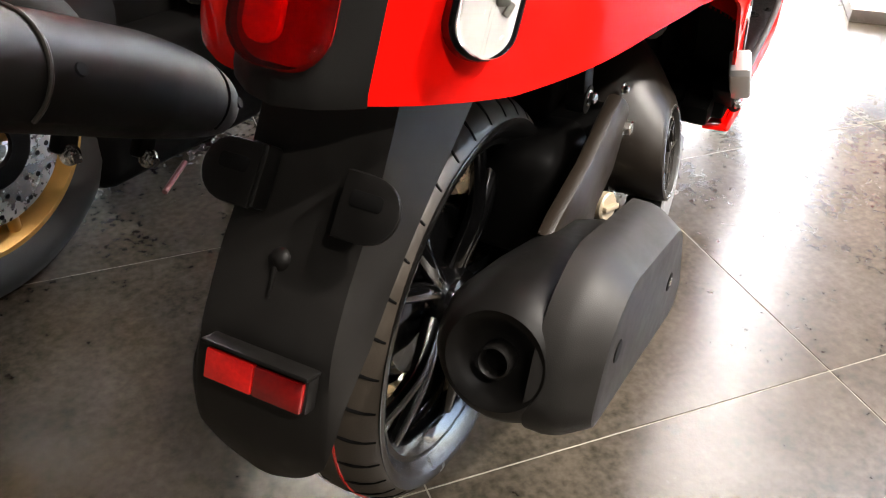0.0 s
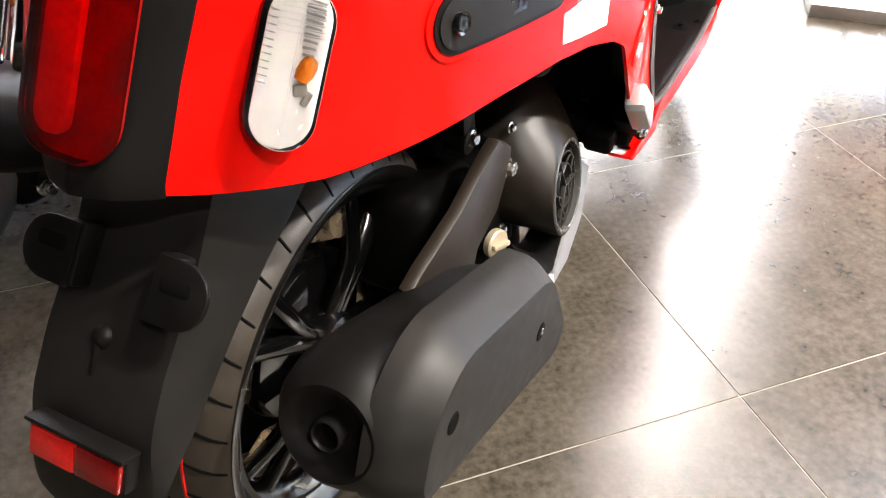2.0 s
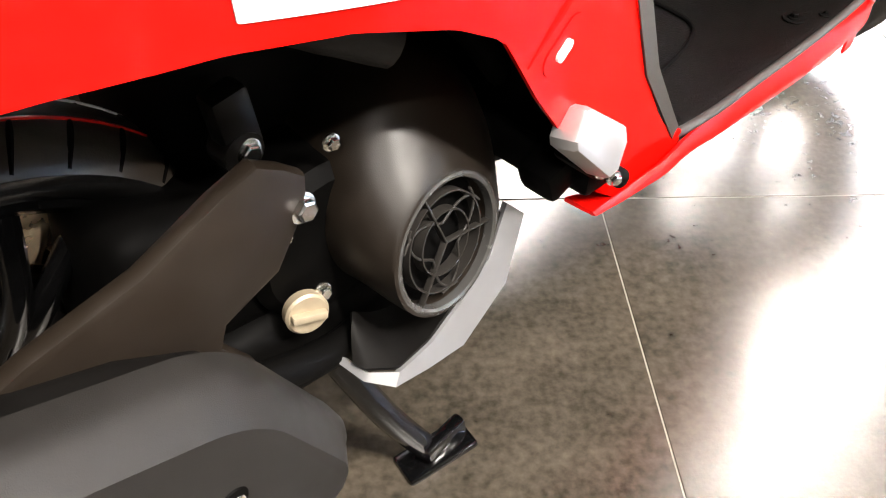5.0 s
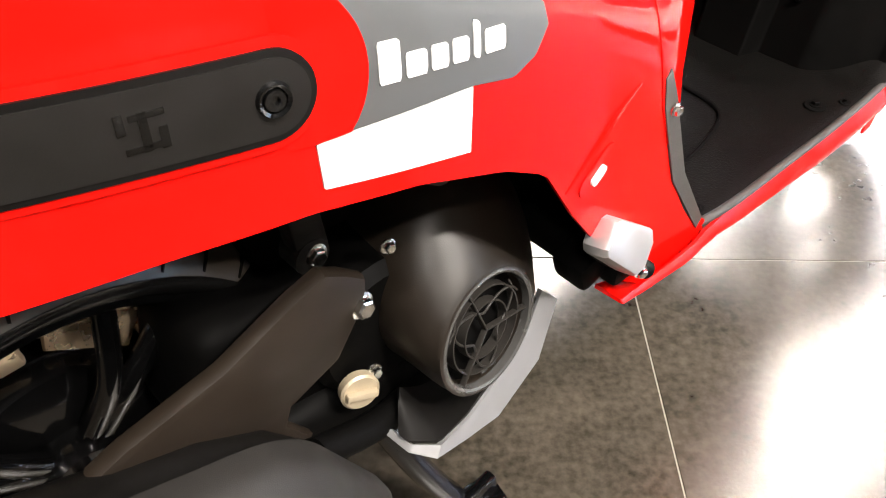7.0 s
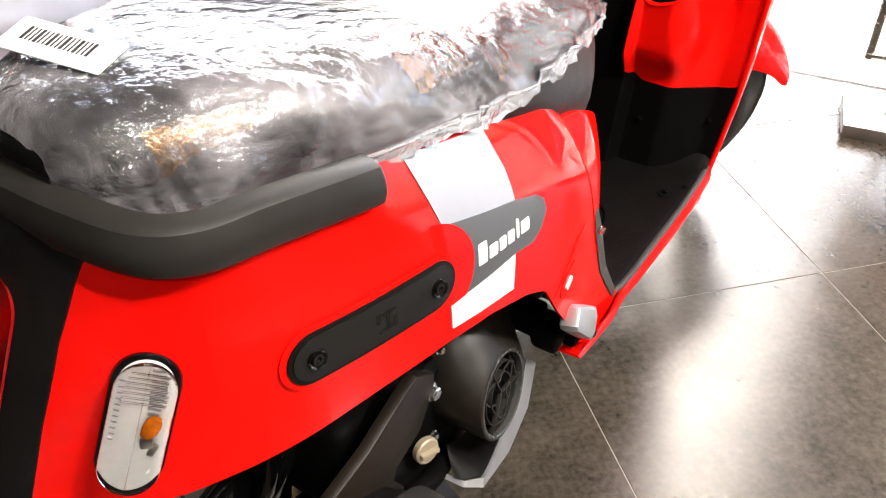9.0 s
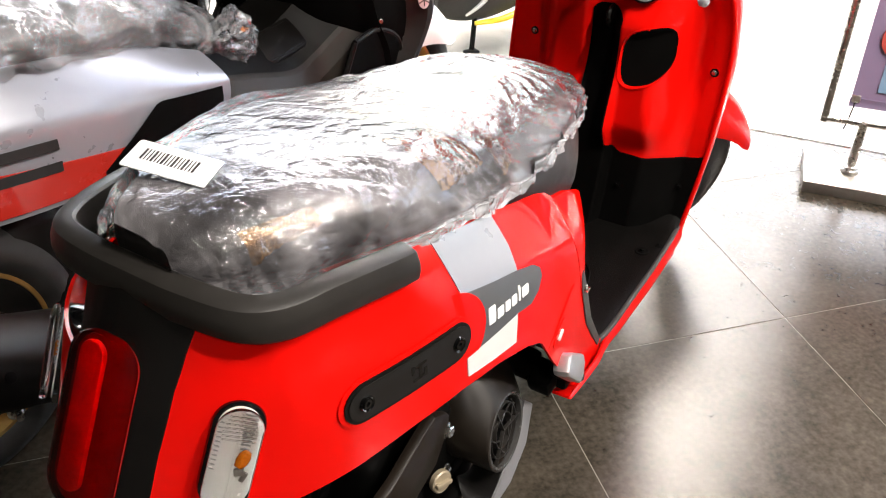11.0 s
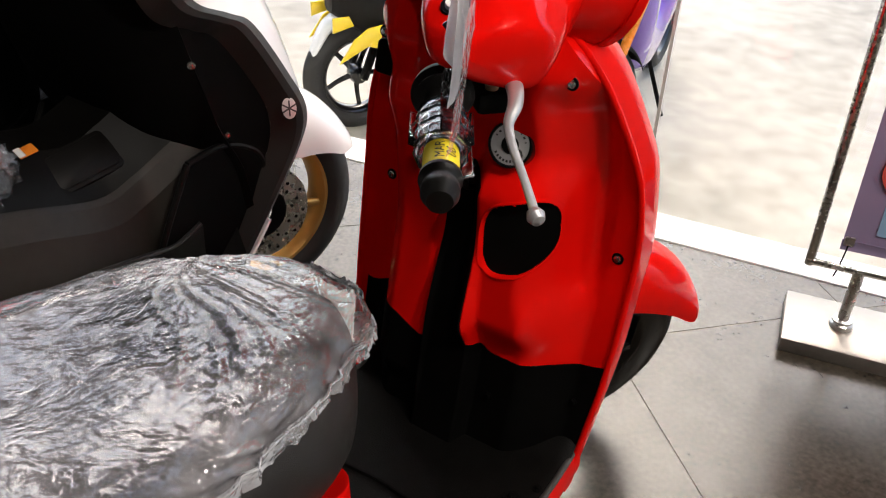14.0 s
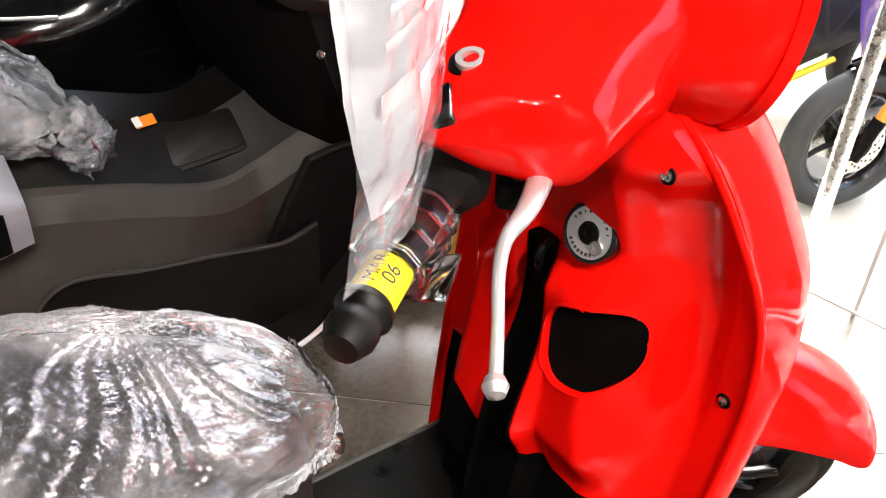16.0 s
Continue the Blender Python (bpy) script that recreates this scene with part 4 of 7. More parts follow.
bolt((0.222, 0.690, 0.368), (1, -0.3, 0), 0.0035, peg)

# ---- seat, rail, side trim ----


def bump(x, a, b, soft):
    """1 between a and b, falling to 0 over soft."""
    def st(t):
        t = min(1.0, max(0.0, t))
        return t * t * (3 - 2 * t)
    return st((x - a + soft) / soft) * st((b + soft - x) / soft)


SEAT = [(0.150, 0.035, 0.800, 0.845), (0.165, 0.066, 0.795, 0.864), (0.20, 0.088, 0.788, 0.872), (0.27, 0.116, 0.772, 0.872), (0.40, 0.150, 0.750, 0.860), (0.52, 0.165, 0.710, 0.830), (0.62, 0.168, 0.665, 0.803),
        (0.70, 0.164, 0.628, 0.788), (0.78, 0.150, 0.588, 0.774), (0.85, 0.122, 0.562, 0.757), (0.90, 0.090, 0.540, 0.741), (0.930, 0.064, 0.535, 0.722), (0.943, 0.036, 0.550, 0.700)]


def seat_ring(y, w, z0, z1, grow=0.0, n=36):
    pts = []
    w += grow
    z1 += grow
    for k in range(n):
        a = 2 * math.pi * k / n
        cx, sz = math.cos(a), math.sin(a)
        x = math.copysign(abs(cx) ** 0.62, cx) * w
        z = (z0 + z1) / 2 + math.copysign(abs(sz) ** 0.62, sz) * (z1 - z0) / 2
        x *= 1 - 0.10 * max(0, (z - z0) / (z1 - z0) - 0.5)
        pts.append(Vector((x, y, z)))
    return pts


def seat_at(s):
    p = [curve_at([(r[0], r[1], r[2]) for r in SEAT], s), curve_at([(r[3], 0, 0) for r in SEAT], s)]
    return p[0].x, p[0].y, p[0].z, p[1].x


seat = part("seat", skin([seat_ring(*seat_at(i / 40)) for i in range(41)], True, True), SEATVINYL, scooter, "black vinyl seat")
RAIL = [(0.170, 0.323, 0.791), (0.166, 0.290, 0.797), (0.152, 0.222, 0.806), (0.138, 0.172, 0.809), (0.112, 0.143, 0.813), (0.060, 0.130, 0.818), (0.0, 0.127, 0.820)]
RAIL += [(-x, y, z) for x, y, z in reversed(RAIL[:-1])]


def rail_ring(s):
    p = curve_at(RAIL, s)
    t = (curve_at(RAIL, min(1, s + 0.01)) - curve_at(RAIL, max(0, s - 0.01))).normalized()
    o = t.cross(Vector((0, 0, 1))).normalized()
    if o.dot(p - Vector((0, 0.30, p.z))) < 0:
        o = -o
    k = min(1.0, 0.35 + min(s, 1 - s) / 0.02)
    return [p + o * (a * k) + Vector((0, 0, b * k)) for a, b in ((-0.013, 0.0195), (-0.010, 0.0220), (-0.002, 0.0215), (0.006, 0.0190), (0.009, 0.0170), (0.0135, 0.006), (0.0150, -0.004), (0.013, -0.014), (0.006, -0.021), (-0.006, -0.022), (-0.012, -0.018), (-0.014, 0.0))]


part("grab_rail", skin([rail_ring(i / 90) for i in range(91)], True, True), RAILMAT, scooter, "dark grey plastic grab rail", angle=24)


def crinkle(p, amp):
    q = Vector(p)
    n1 = noise.noise(q * 14 + Vector((3, 7, 1)))
    n2 = noise.ridged_multi_fractal(Vector((q.x * 24, q.y * 13, q.z * 24)), 1.0, 2.1, 4, 0.9, 2.0) - 1.0
    return amp * (0.6 * n1 + 0.45 * n2)


# the film: y, half width, hem height, top height
WRAP = [(0.135, 0.045, 0.835, 0.868), (0.155, 0.076, 0.812, 0.880), (0.20, 0.106, 0.800, 0.887), (0.27, 0.134, 0.794, 0.886), (0.40, 0.166, 0.790, 0.870), (0.52, 0.171, 0.771, 0.839), (0.62, 0.166, 0.761, 0.812), (0.72, 0.155, 0.752, 0.796),
        (0.80, 0.138, 0.743, 0.783), (0.86, 0.118, 0.730, 0.768), (0.91, 0.098, 0.714, 0.752), (0.945, 0.076, 0.698, 0.735), (0.968, 0.046, 0.690, 0.714)]
fold_rng = random.Random(21)
FOLDS = []
for k in range(13):
    wave = fold_rng.uniform(0.04, 0.17)
    ang = fold_rng.uniform(0, math.pi)
    FOLDS.append((math.cos(ang) / wave, math.sin(ang) / wave, fold_rng.random(), wave * fold_rng.uniform(0.005, 0.014)))


def folded(y, a):
    """Sharp creases between flat facets: a sum of sawtooth folds in many directions."""
    q = Vector((y * 9, a * 9, 0.3))
    y += 0.020 * noise.noise(q)
    a += 0.020 * noise.noise(q + Vector((4, 8, 2)))
    d = 0.0
    for fy, fa, ph, amp in FOLDS:
        f = (y * fy + a * fa + ph) % 1.0
        d += amp * (abs(2 * f - 1) - 0.5)
    return d


def wrap_at(s):
    p = curve_at([(r[0], r[1], r[2]) for r in WRAP], s)
    return p.x, p.y, p.z, curve_at([(r[3], 0, 0) for r in WRAP], s).x


def wrap_point(s, k):
    """s along the seat, k from the right hem (0) over the top to the left hem (1)."""
    y, w, zh, zt = wrap_at(s)
    a = math.pi * k
    cx, sz = math.cos(a), math.sin(a)
    up = abs(sz) ** 0.62
    x = math.copysign(abs(cx) ** 0.55, cx) * w * (1 - 0.07 * up)
    z = zh + (zt - zh) * up
    side = 1 - up
    nrm = Vector((cx * 1.2, 0.1, sz + 0.05)).normalized()
    d = folded(y, (k - 0.5) * 0.52) * (1 + 2.0 * side) * (0.55 + 0.45 * min(1.0, (1 - s) / 0.12))
    # gathers running up from the hem
    g = (y * 19 + 3 * noise.noise(Vector((y * 10, k * 3, 0)))) % 1.0
    d += 0.008 * (abs(2 * g - 1) - 0.5) * side ** 1.2 * (0.3 + 1.5 * abs(noise.noise(Vector((y * 14, k * 5, 2)))))
    # the bag's front corner is drawn together in long pleats
    if s > 0.72:
        g = (k * 11 + 2.5 * noise.noise(Vector((y * 12, k * 4, 5)))) % 1.0
        d += 0.005 * (abs(2 * g - 1) - 0.5) * (s - 0.72) / 0.28
    # long pleats fan out over the side from one point of the far upper edge
    dy, da = y - 0.84, (k - 0.5) * 0.52 - 0.085
    r = math.hypot(dy, da)
    th = math.atan2(dy, -da)
    for f, amp in ((6.1, 0.0042), (11.3, 0.0030)):
        g = (th * f + 0.8 * noise.noise(Vector((th * 4, f, 1.0))) + 0.10 * noise.noise(Vector((y * 30, k * 20, f)))) % 1.0
        d += amp * (abs(2 * g - 1) - 0.5) * bump(r, 0.04, 0.20, 0.05) * max(0.0, min(1.0, 3.0 * noise.noise(Vector((th * 4.5, f, 7)))))
    return Vector((x, y, z)) + nrm * max(-0.003, d)


bm = skin([[wrap_point(i / 300, k / 200) for k in range(201)] for i in range(301)], False, False)
wrap = part("seat_wrap", bm, FILM, None, angle=8)
tagged(wrap, "crinkled clear plastic film wrapped over the scooter seat", "plastic wrap")


def hem_strip(pts, out, seed):
    """A gathered, ragged border hanging from the film's edge."""
    rows = []
    for i, (p, o) in enumerate(zip(pts, out)):
        f = i * 0.075 + 4.5 * noise.noise(Vector((i * 0.05, seed, 0)))
        g = (abs(2 * (f % 1.0) - 1) - 0.5) * (0.3 + 1.6 * abs(noise.noise(Vector((i * 0.09, seed, 6)))))
        long_ = 0.018 + 0.014 * noise.noise(Vector((i * 0.045, seed, 4))) + 0.005 * noise.noise(Vector((i * 0.3, seed, 9)))
        rows.append([p + o * (0.0015 + (0.002 + 0.0045 * g) * v + 0.004 * noise.noise(Vector((i * 0.12, v * 2, seed))) * v) + Vector((0, 0, 0.008 - long_ * v)) for v in (0.0, 0.2, 0.4, 0.6, 0.8, 1.0)])
    return strip(rows)


def strip(rows):
    bm = bmesh.new()
    vs = [[bm.verts.new(p) for p in r] for r in rows]
    for a, b in zip(vs, vs[1:]):
        for k in range(len(a) - 1):
            bm.faces.new((a[k], a[k + 1], b[k + 1], b[k]))
    return bm


for kk, sgn in ((0.0, 1), (1.0, -1)):
    ss = [0.06 + 0.93 * i / 330 for i in range(331)]
    part("film_hem", hem_strip([wrap_point(q, kk) for q in ss], [Vector((sgn, 0.25 * (q > 0.8), 0)) for q in ss], 3 + kk), FILM_HEM, wrap, "gathered whitish film edge", angle=12)
    part("hem_fold", tube([wrap_point(q, kk) + Vector((sgn * 0.0035, 0, 0.006 + 0.002 * noise.noise(Vector((q * 30, kk, 0))))) for q in ss[60:]], 0.0009, 6, 300), FILM_HEM, wrap)
part("film_hem", hem_strip([wrap_point(0.995, i / 100) for i in range(101)], [Vector((0, 1, 0))] * 101, 8), FILM_HEM, wrap, "gathered whitish film edge", angle=12)
# a loose tail of film hangs from the front corner
tail_rows = []
for i in range(25):
    f = i / 24
    c_ = Vector((0.052 + 0.006 * math.sin(4 * f), 0.958 - 0.012 * f, 0.696 - 0.062 * f))
    w_ = 0.011 * math.sin(math.pi * min(1.0, 0.25 + 0.8 * f)) + 0.002
    tail_rows.append([c_ + Vector((0.7, 0.7, 0)) * (w_ * q) + Vector((1, -1, 0)) * crinkle(Vector((q * 0.05, f * 0.2, 0.4)), 0.006) for q in (-1, -0.5, 0, 0.5, 1)])
part("film_tail", strip(tail_rows), FILM_HEM, wrap, "loose film tail hanging from the corner", angle=12)


def seat_patch(s0, s1, a0, a1, lift):
    rows = []
    for i in range(15):
        q = s0 + (s1 - s0) * i / 14
        ring_ = seat_ring(*seat_at(q), lift, 120)
        k0, k1 = int(a0 / 3 + 6 * i / 14), int(a1 / 3)
        rows.append([ring_[k % 120] for k in range(k0, k1 + 1)])
    n_ = min(len(r) for r in rows)
    return strip([[r[int(k * (len(r) - 1) / (n_ - 1))] for k in range(n_)] for r in rows])


for s0, s1, a0, a1 in ((0.340, 0.402, 9, 72), (0.422, 0.452, 9, 51), (0.150, 0.245, 0, 39)):
    part("seat_tape", seat_patch(s0, s1, a0, a1, 0.001), KRAFT, scooter, "golden brown tape on the seat side")

# side plate with two screws
def side_patch(outline, out, thick, steps=1):
    """A thin patch that follows the flank: outline of (y, z), filled by rows."""
    bm = bmesh.new()
    ys = [p[0] for p in outline]
    lo, hi = min(ys), max(ys)
    n = 56
    rows = []
    for i in range(n + 1):
        y = lo + (hi - lo) * min(max(0.5 - 0.5 * math.cos(math.pi * i / n), 0.0004), 0.9996)
        zs = []
        for (a, za), (b, zb) in zip(outline, outline[1:] + outline[:1]):
            if (a <= y < b) or (b <= y < a):
                zs.append(za + (zb - za) * (y - a) / (b - a))
        if len(zs) >= 2:
            z0, z1 = min(zs), max(zs)
            rows.append([side_point(y, z0 + (z1 - z0) * k / 14, out(y) if callable(out) else out) for k in range(15)])
    vs = [[bm.verts.new(p) for p in r] for r in rows]
    for a, b in zip(vs, vs[1:]):
        for k in range(14):
            bm.faces.new((a[k], a[k + 1], b[k + 1], b[k]))
    bmesh.ops.recalc_face_normals(bm, faces=bm.faces)
    bmesh.ops.solidify(bm, geom=bm.faces[:], thickness=thick)
    return bm


def capsule(c, half, r, slope, n=24):
    """A slanting round-ended strip in (y, z)."""
    a = math.atan(slope)
    out = []
    for k in range(n + 1):
        q = -math.pi / 2 + math.pi * k / n
        out.append((half + r * math.cos(q), r * math.sin(q)))
    for k in range(n + 1):
        q = math.pi / 2 + math.pi * k / n
        out.append((-half + r * math.cos(q), r * math.sin(q)))
    return [(c[0] + x * math.cos(a) - y * math.sin(a), c[1] + x * math.sin(a) + y * math.cos(a)) for x, y in out]


SL = (0.671 - 0.679) / (0.361 - 0.228)
part("plate_recess", side_patch(capsule((0.2945, 0.675), 0.0665, 0.030, SL), 0.0034, 0.003), RED, body, "raised red rim round the side plate")
side_plate = part("side_plate", side_patch(capsule((0.2945, 0.675), 0.0665, 0.0245, SL), 0.0052, 0.003), BLACK, body, "matt black plate with two screws")
part("plate_face", side_patch(capsule((0.2945, 0.675), 0.0665, 0.0205, SL), 0.0064, 0.003), MUDMAT, side_plate, "grained dark plate face")
for y, z in ((0.228, 0.679), (0.361, 0.671)):
    p = side_point(y, z, 0.0066)
    n_ = (0.96, -0.18, 0.1)
    sc_ = part("screw", lathe_ring([(0.0, 0.0066), (0.002, 0.0066), (0.003, 0.0085), (0.0, 0.0096)], p, n_, 24), GLOSSBLACK, side_plate)
    part("screw_head", lathe([(0.0, 0.0062), (0.0026, 0.0054), (0.0026, 0.0026), (0.0006, 0.0026), (0.0006, 0.0)], p, n_, 24), GLOSSBLACK, sc_)
# stickers; their rear ends follow a round cut about the plate's front screw
def arc(a0, a1, r=0.056, n=9):
    return [(0.361 + r * math.cos(radians(a0 + (a1 - a0) * k / n)), 0.671 + r * math.sin(radians(a0 + (a1 - a0) * k / n))) for k in range(n + 1)]


part("sticker", side_patch([(0.368, 0.787), (0.484, 0.762), (0.494, 0.720), (0.494, 0.688), (0.382, 0.720)], 0.0020, 0.0016), DECAL_SILVER, body, "silver-grey sticker band")
part("sticker", side_patch([(0.383, 0.640), (0.488, 0.634), (0.488, 0.586), (0.386, 0.604)], 0.0020, 0.0016), DECAL_PALE, body, "pale cream sticker band")
badge_ = part("name_sticker", side_patch([(0.388, 0.7190), (0.388, 0.6360), (0.486, 0.6325), (0.520, 0.626), (0.538, 0.634), (0.549, 0.650), (0.546, 0.664), (0.532, 0.675), (0.489, 0.6905)], 0.0028, 0.0016), DECAL_GREY, body, "dark grey sticker with white lettering shapes")
for k, (y0, y1, h) in enumerate(((0.4225, 0.4365, 0.024), (0.440, 0.454, 0.0145), (0.457, 0.469, 0.0145), (0.472, 0.484, 0.0145), (0.4875, 0.4925, 0.022), (0.496, 0.512, 0.0145))):
    zc = 0.6555 - (y0 - 0.4225) * 0.085
    part("letter_shape", side_patch([(y0 + 0.001, zc), (y1 - 0.001, zc - 0.0012), (y1, zc + 0.002), (y1, zc + h - 0.003), (y1 - 0.0015, zc + h - 0.0012), (y0 + 0.001, zc + h), (y0, zc + h - 0.002), (y0, zc + 0.002)], 0.0036, 0.0010), LETTER_WHITE, badge_)

part("plate_surround", side_patch(arc(-40, 84, 0.056, 16) + [(0.3605, 0.7265), (0.3605, 0.6350)], lambda y: 0.0040 * min(1.0, max(0.0, (y - 0.3605) / 0.02)) - 0.001, 0.002), RED, body)
# small embossed mark on the plate
for dy, dz, w_, h_ in ((-0.010, 0.006, 0.004, 0.010), (0.0, 0.0, 0.004, 0.020), (0.008, -0.005, 0.004, 0.011), (0.002, 0.008, 0.016, 0.003), (-0.002, -0.008, 0.016, 0.003)):
    yc, zc = 0.300 + dy, 0.6745 + dz
    part("embossed_mark", side_patch([(yc - w_ / 2, zc - h_ / 2), (yc + w_ / 2, zc - h_ / 2), (yc + w_ / 2, zc + h_ / 2), (yc - w_ / 2, zc + h_ / 2)], 0.0070, 0.0008), GLOSSBLACK, side_plate)
# peg recess and front trim of the side panel
part("peg_boss", side_patch(capsule((0.622, 0.508), 0.012, 0.012, 0.75), 0.002, 0.004), RED, body)
# the boss is all red; this white patch paints its specular highlight
part("peg_boss_highlight", side_patch(capsule((0.620, 0.506), 0.005, 0.004, 0.75), 0.0045, 0.003), WHITE, body, "white patch drawn as the highlight on the red boss")
part("panel_crease", tube([side_point(y, z, 0.0005) for y, z in ((0.585, 0.505), (0.61, 0.530), (0.64, 0.552), (0.665, 0.562))], [0.001, 0.003, 0.003, 0.001], 8, 24), RED, body)
trim_ = part("front_trim", side_patch([(0.706, 0.548), (0.714, 0.554), (0.732, 0.520), (0.776, 0.424), (0.838, 0.336), (0.832, 0.325), (0.757, 0.424), (0.713, 0.520)], 0.0016, 0.004), TRIMGREY, scooter, "grey plastic trim along the panel front")
bolt(side_point(0.728, 0.512, 0.003), (1, 0, 0), 0.0045, trim_, "screw", CHROME)

# ---- footboard and leg shield ----
SHIELD_W = [(0.26, 0.188), (0.30, 0.194), (0.47, 0.210), (0.63, 0.214), (0.75, 0.203), (0.85, 0.172), (0.92, 0.140), (0.965, 0.100), (0.985, 0.060)]
SHIELD_Y = [(0.26, 1.255), (0.30, 1.262), (0.40, 1.285), (0.47, 1.297), (0.63, 1.325), (0.75, 1.318), (0.89, 1.272), (0.985, 1.225)]


def shield_y(x, z):
    y = smooth_table(SHIELD_Y, z)
    y -= 0.062 * bump(x, -0.10, 0.10, 0.075) * bump(z, 0.30, 0.88, 0.10)
    y -= 0.030 * bump(x, -0.034, 0.034, 0.012) * bump(z, 0.25, 0.50, 0.20)
    y -= 0.040 * bump(x, 0.038, 0.108, 0.040) * bump(z, 0.535, 0.715, 0.07) * lerp_table([(0.45, 0.7), (0.62, 1.15), (0.73, 1.25)], z)
    y -= 0.022 * bump(x, -0.13, -0.050, 0.022) * bump(z, 0.40, 0.80, 0.05)
    y += 0.020 * bump(x, 0.120, 0.150, 0.03) * bump(z, 0.60, 0.84, 0.06)
    return y


def in_hole(x, z, grow=0.0):
    dx, dz = (x - 0.083) / (0.043 + grow), (z - 0.669 - 0.35 * (x - 0.083)) / (0.056 + grow)
    return abs(dx) ** 3 + abs(dz) ** 3 < 1


def left_w(z):
    """The far edge stands a little further out."""
    return smooth_table(SHIELD_W, z) * (1 + 0.09 * bump(z, 0.30, 0.72, 0.12))


def shield_columns(x0, x1, nx, low, top, nz, offset):
    """A piece of the shield between two heights given along x."""
    cols = []
    for i in range(nx + 1):
        x = x0 + (x1 - x0) * i / nx
        zb, zt = low(x), top(x)
        cols.append([Vector((x, shield_y(x, zb + (zt - zb) * j / nz) - offset, zb + (zt - zb) * j / nz)) for j in range(nz + 1)])
    return strip(cols)


def shield_mesh(z0, z1, nx, nz, cut, offset=0.0, keep=None):
    bm = bmesh.new()
    rows = []
    for j in range(nz + 1):
        z = z0 + (z1 - z0) * j / nz
        w = smooth_table(SHIELD_W, z)
        rows.append([bm.verts.new((x, shield_y(x, z) - offset, z)) for x in ((w if 2 * i > nx else left_w(z)) * (2 * i / nx - 1) for i in range(nx + 1))])
    for j in range(nz):
        for i in range(nx):
            q = (rows[j][i], rows[j][i + 1], rows[j + 1][i + 1], rows[j + 1][i])
            c = sum((v.co for v in q), Vector()) / 4
            if cut and in_hole(c.x, c.z, 0.001):
                continue
            if keep and not keep(c.x, c.z):
                continue
            bm.faces.new(q)
    bmesh.ops.delete(bm, geom=[v for v in bm.verts if not v.link_faces], context="VERTS")
    bmesh.ops.recalc_face_normals(bm, faces=bm.faces)
    return bm


inner = part("leg_shield_inner", shield_mesh(0.28, 0.985, 130, 130, True), RED, scooter, "glossy red inner leg shield with pockets", angle=60)
LOWER = [(-0.235, 0.462), (-0.199, 0.447), (-0.155, 0.468), (-0.108, 0.485), (-0.060, 0.463), (-0.036, 0.456), (0.036, 0.500), (0.039, 0.478), (0.048, 0.464), (0.089, 0.465), (0.131, 0.463), (0.154, 0.457), (0.183, 0.461), (0.213, 0.470)]
part("lower_shield", shield_columns(-0.210, 0.207, 240, lambda x: 0.272 + 0.12 * max(0.0, abs(x) - 0.188) / 0.02, lambda x: smooth_table(LOWER, x), 60, 0.003), DEEPBLACK, scooter, "black plastic lower leg shield", angle=60)
part("centre_strip", shield_columns(-0.036, 0.036, 40, lambda x: 0.40, lambda x: 0.745 - 0.012 * (abs(x) / 0.036) ** 4, 90, 0.0036), DEEPBLACK, scooter, "black plastic centre strip", angle=60)


def outer_shell(u, v):
    z = 0.24 + 0.75 * v
    w = (smooth_table(SHIELD_W, z) if u > 0.5 else left_w(z)) + 0.004
    a = math.pi * u
    depth = smooth_table([(0.24, 0.13), (0.45, 0.17), (0.70, 0.19), (0.90, 0.15), (0.99, 0.10)], z)
    return Vector((-w * math.cos(a), smooth_table(SHIELD_Y, z) + 0.004 + depth * math.sin(a) ** 0.8, z))


part("leg_shield_outer", sheet(outer_shell, 60, 40, 0.003), RED, scooter, "glossy red outer leg shield")
for sx in (1, -1):
    edge_w = (lambda z: smooth_table(SHIELD_W, z)) if sx > 0 else left_w
    part("shield_edge", tube([(sx * (edge_w(z) + 0.002), smooth_table(SHIELD_Y, z) - 0.002, z) for z in (0.27, 0.35, 0.45, 0.55, 0.65, 0.75, 0.85, 0.92, 0.965)], 0.0045, 10, 60), RED, inner)
    zs_ = [0.285 + 0.70 * i / 60 for i in range(61)]
    rim_rows = []
    for z in zs_:
        w_ = edge_w(z)
        a_, b_ = Vector((sx * (w_ - 0.001), shield_y(sx * w_, z), z)), Vector((sx * (w_ + 0.003), smooth_table(SHIELD_Y, z) + 0.006, z))
        rim_rows.append([a_ + (b_ - a_) * k / 4 for k in range(5)])
    part("shield_rim", strip(rim_rows), RED, inner)
zt_ = 0.985
wt_ = smooth_table(SHIELD_W, zt_)
part("shield_top", strip([[Vector((x, shield_y(x, zt_), zt_)), Vector((x, smooth_table(SHIELD_Y, zt_) + 0.10 * (1 - (x / (wt_ + 0.004)) ** 2) ** 0.5, zt_ + 0.003))] for x in (wt_ * (2 * i / 24 - 1) for i in range(25))]), RED, inner)
# pocket
ring = []
for k in range(40):
    a = 2 * math.pi * k / 40
    cx, sz = math.cos(a), math.sin(a)
    x = 0.083 + 0.043 * math.copysign(abs(cx) ** 0.667, cx)
    z = 0.669 + 0.35 * (x - 0.083) + 0.056 * math.copysign(abs(sz) ** 0.667, sz)
    ring.append((x, z))


def hole_ring(g, dy):
    return [Vector((0.083 + (x - 0.083) * g, shield_y(0.083 + (x - 0.083) * g, 0.669 + (z - 0.669) * g) + dy, 0.669 + (z - 0.669) * g)) for x, z in ring]


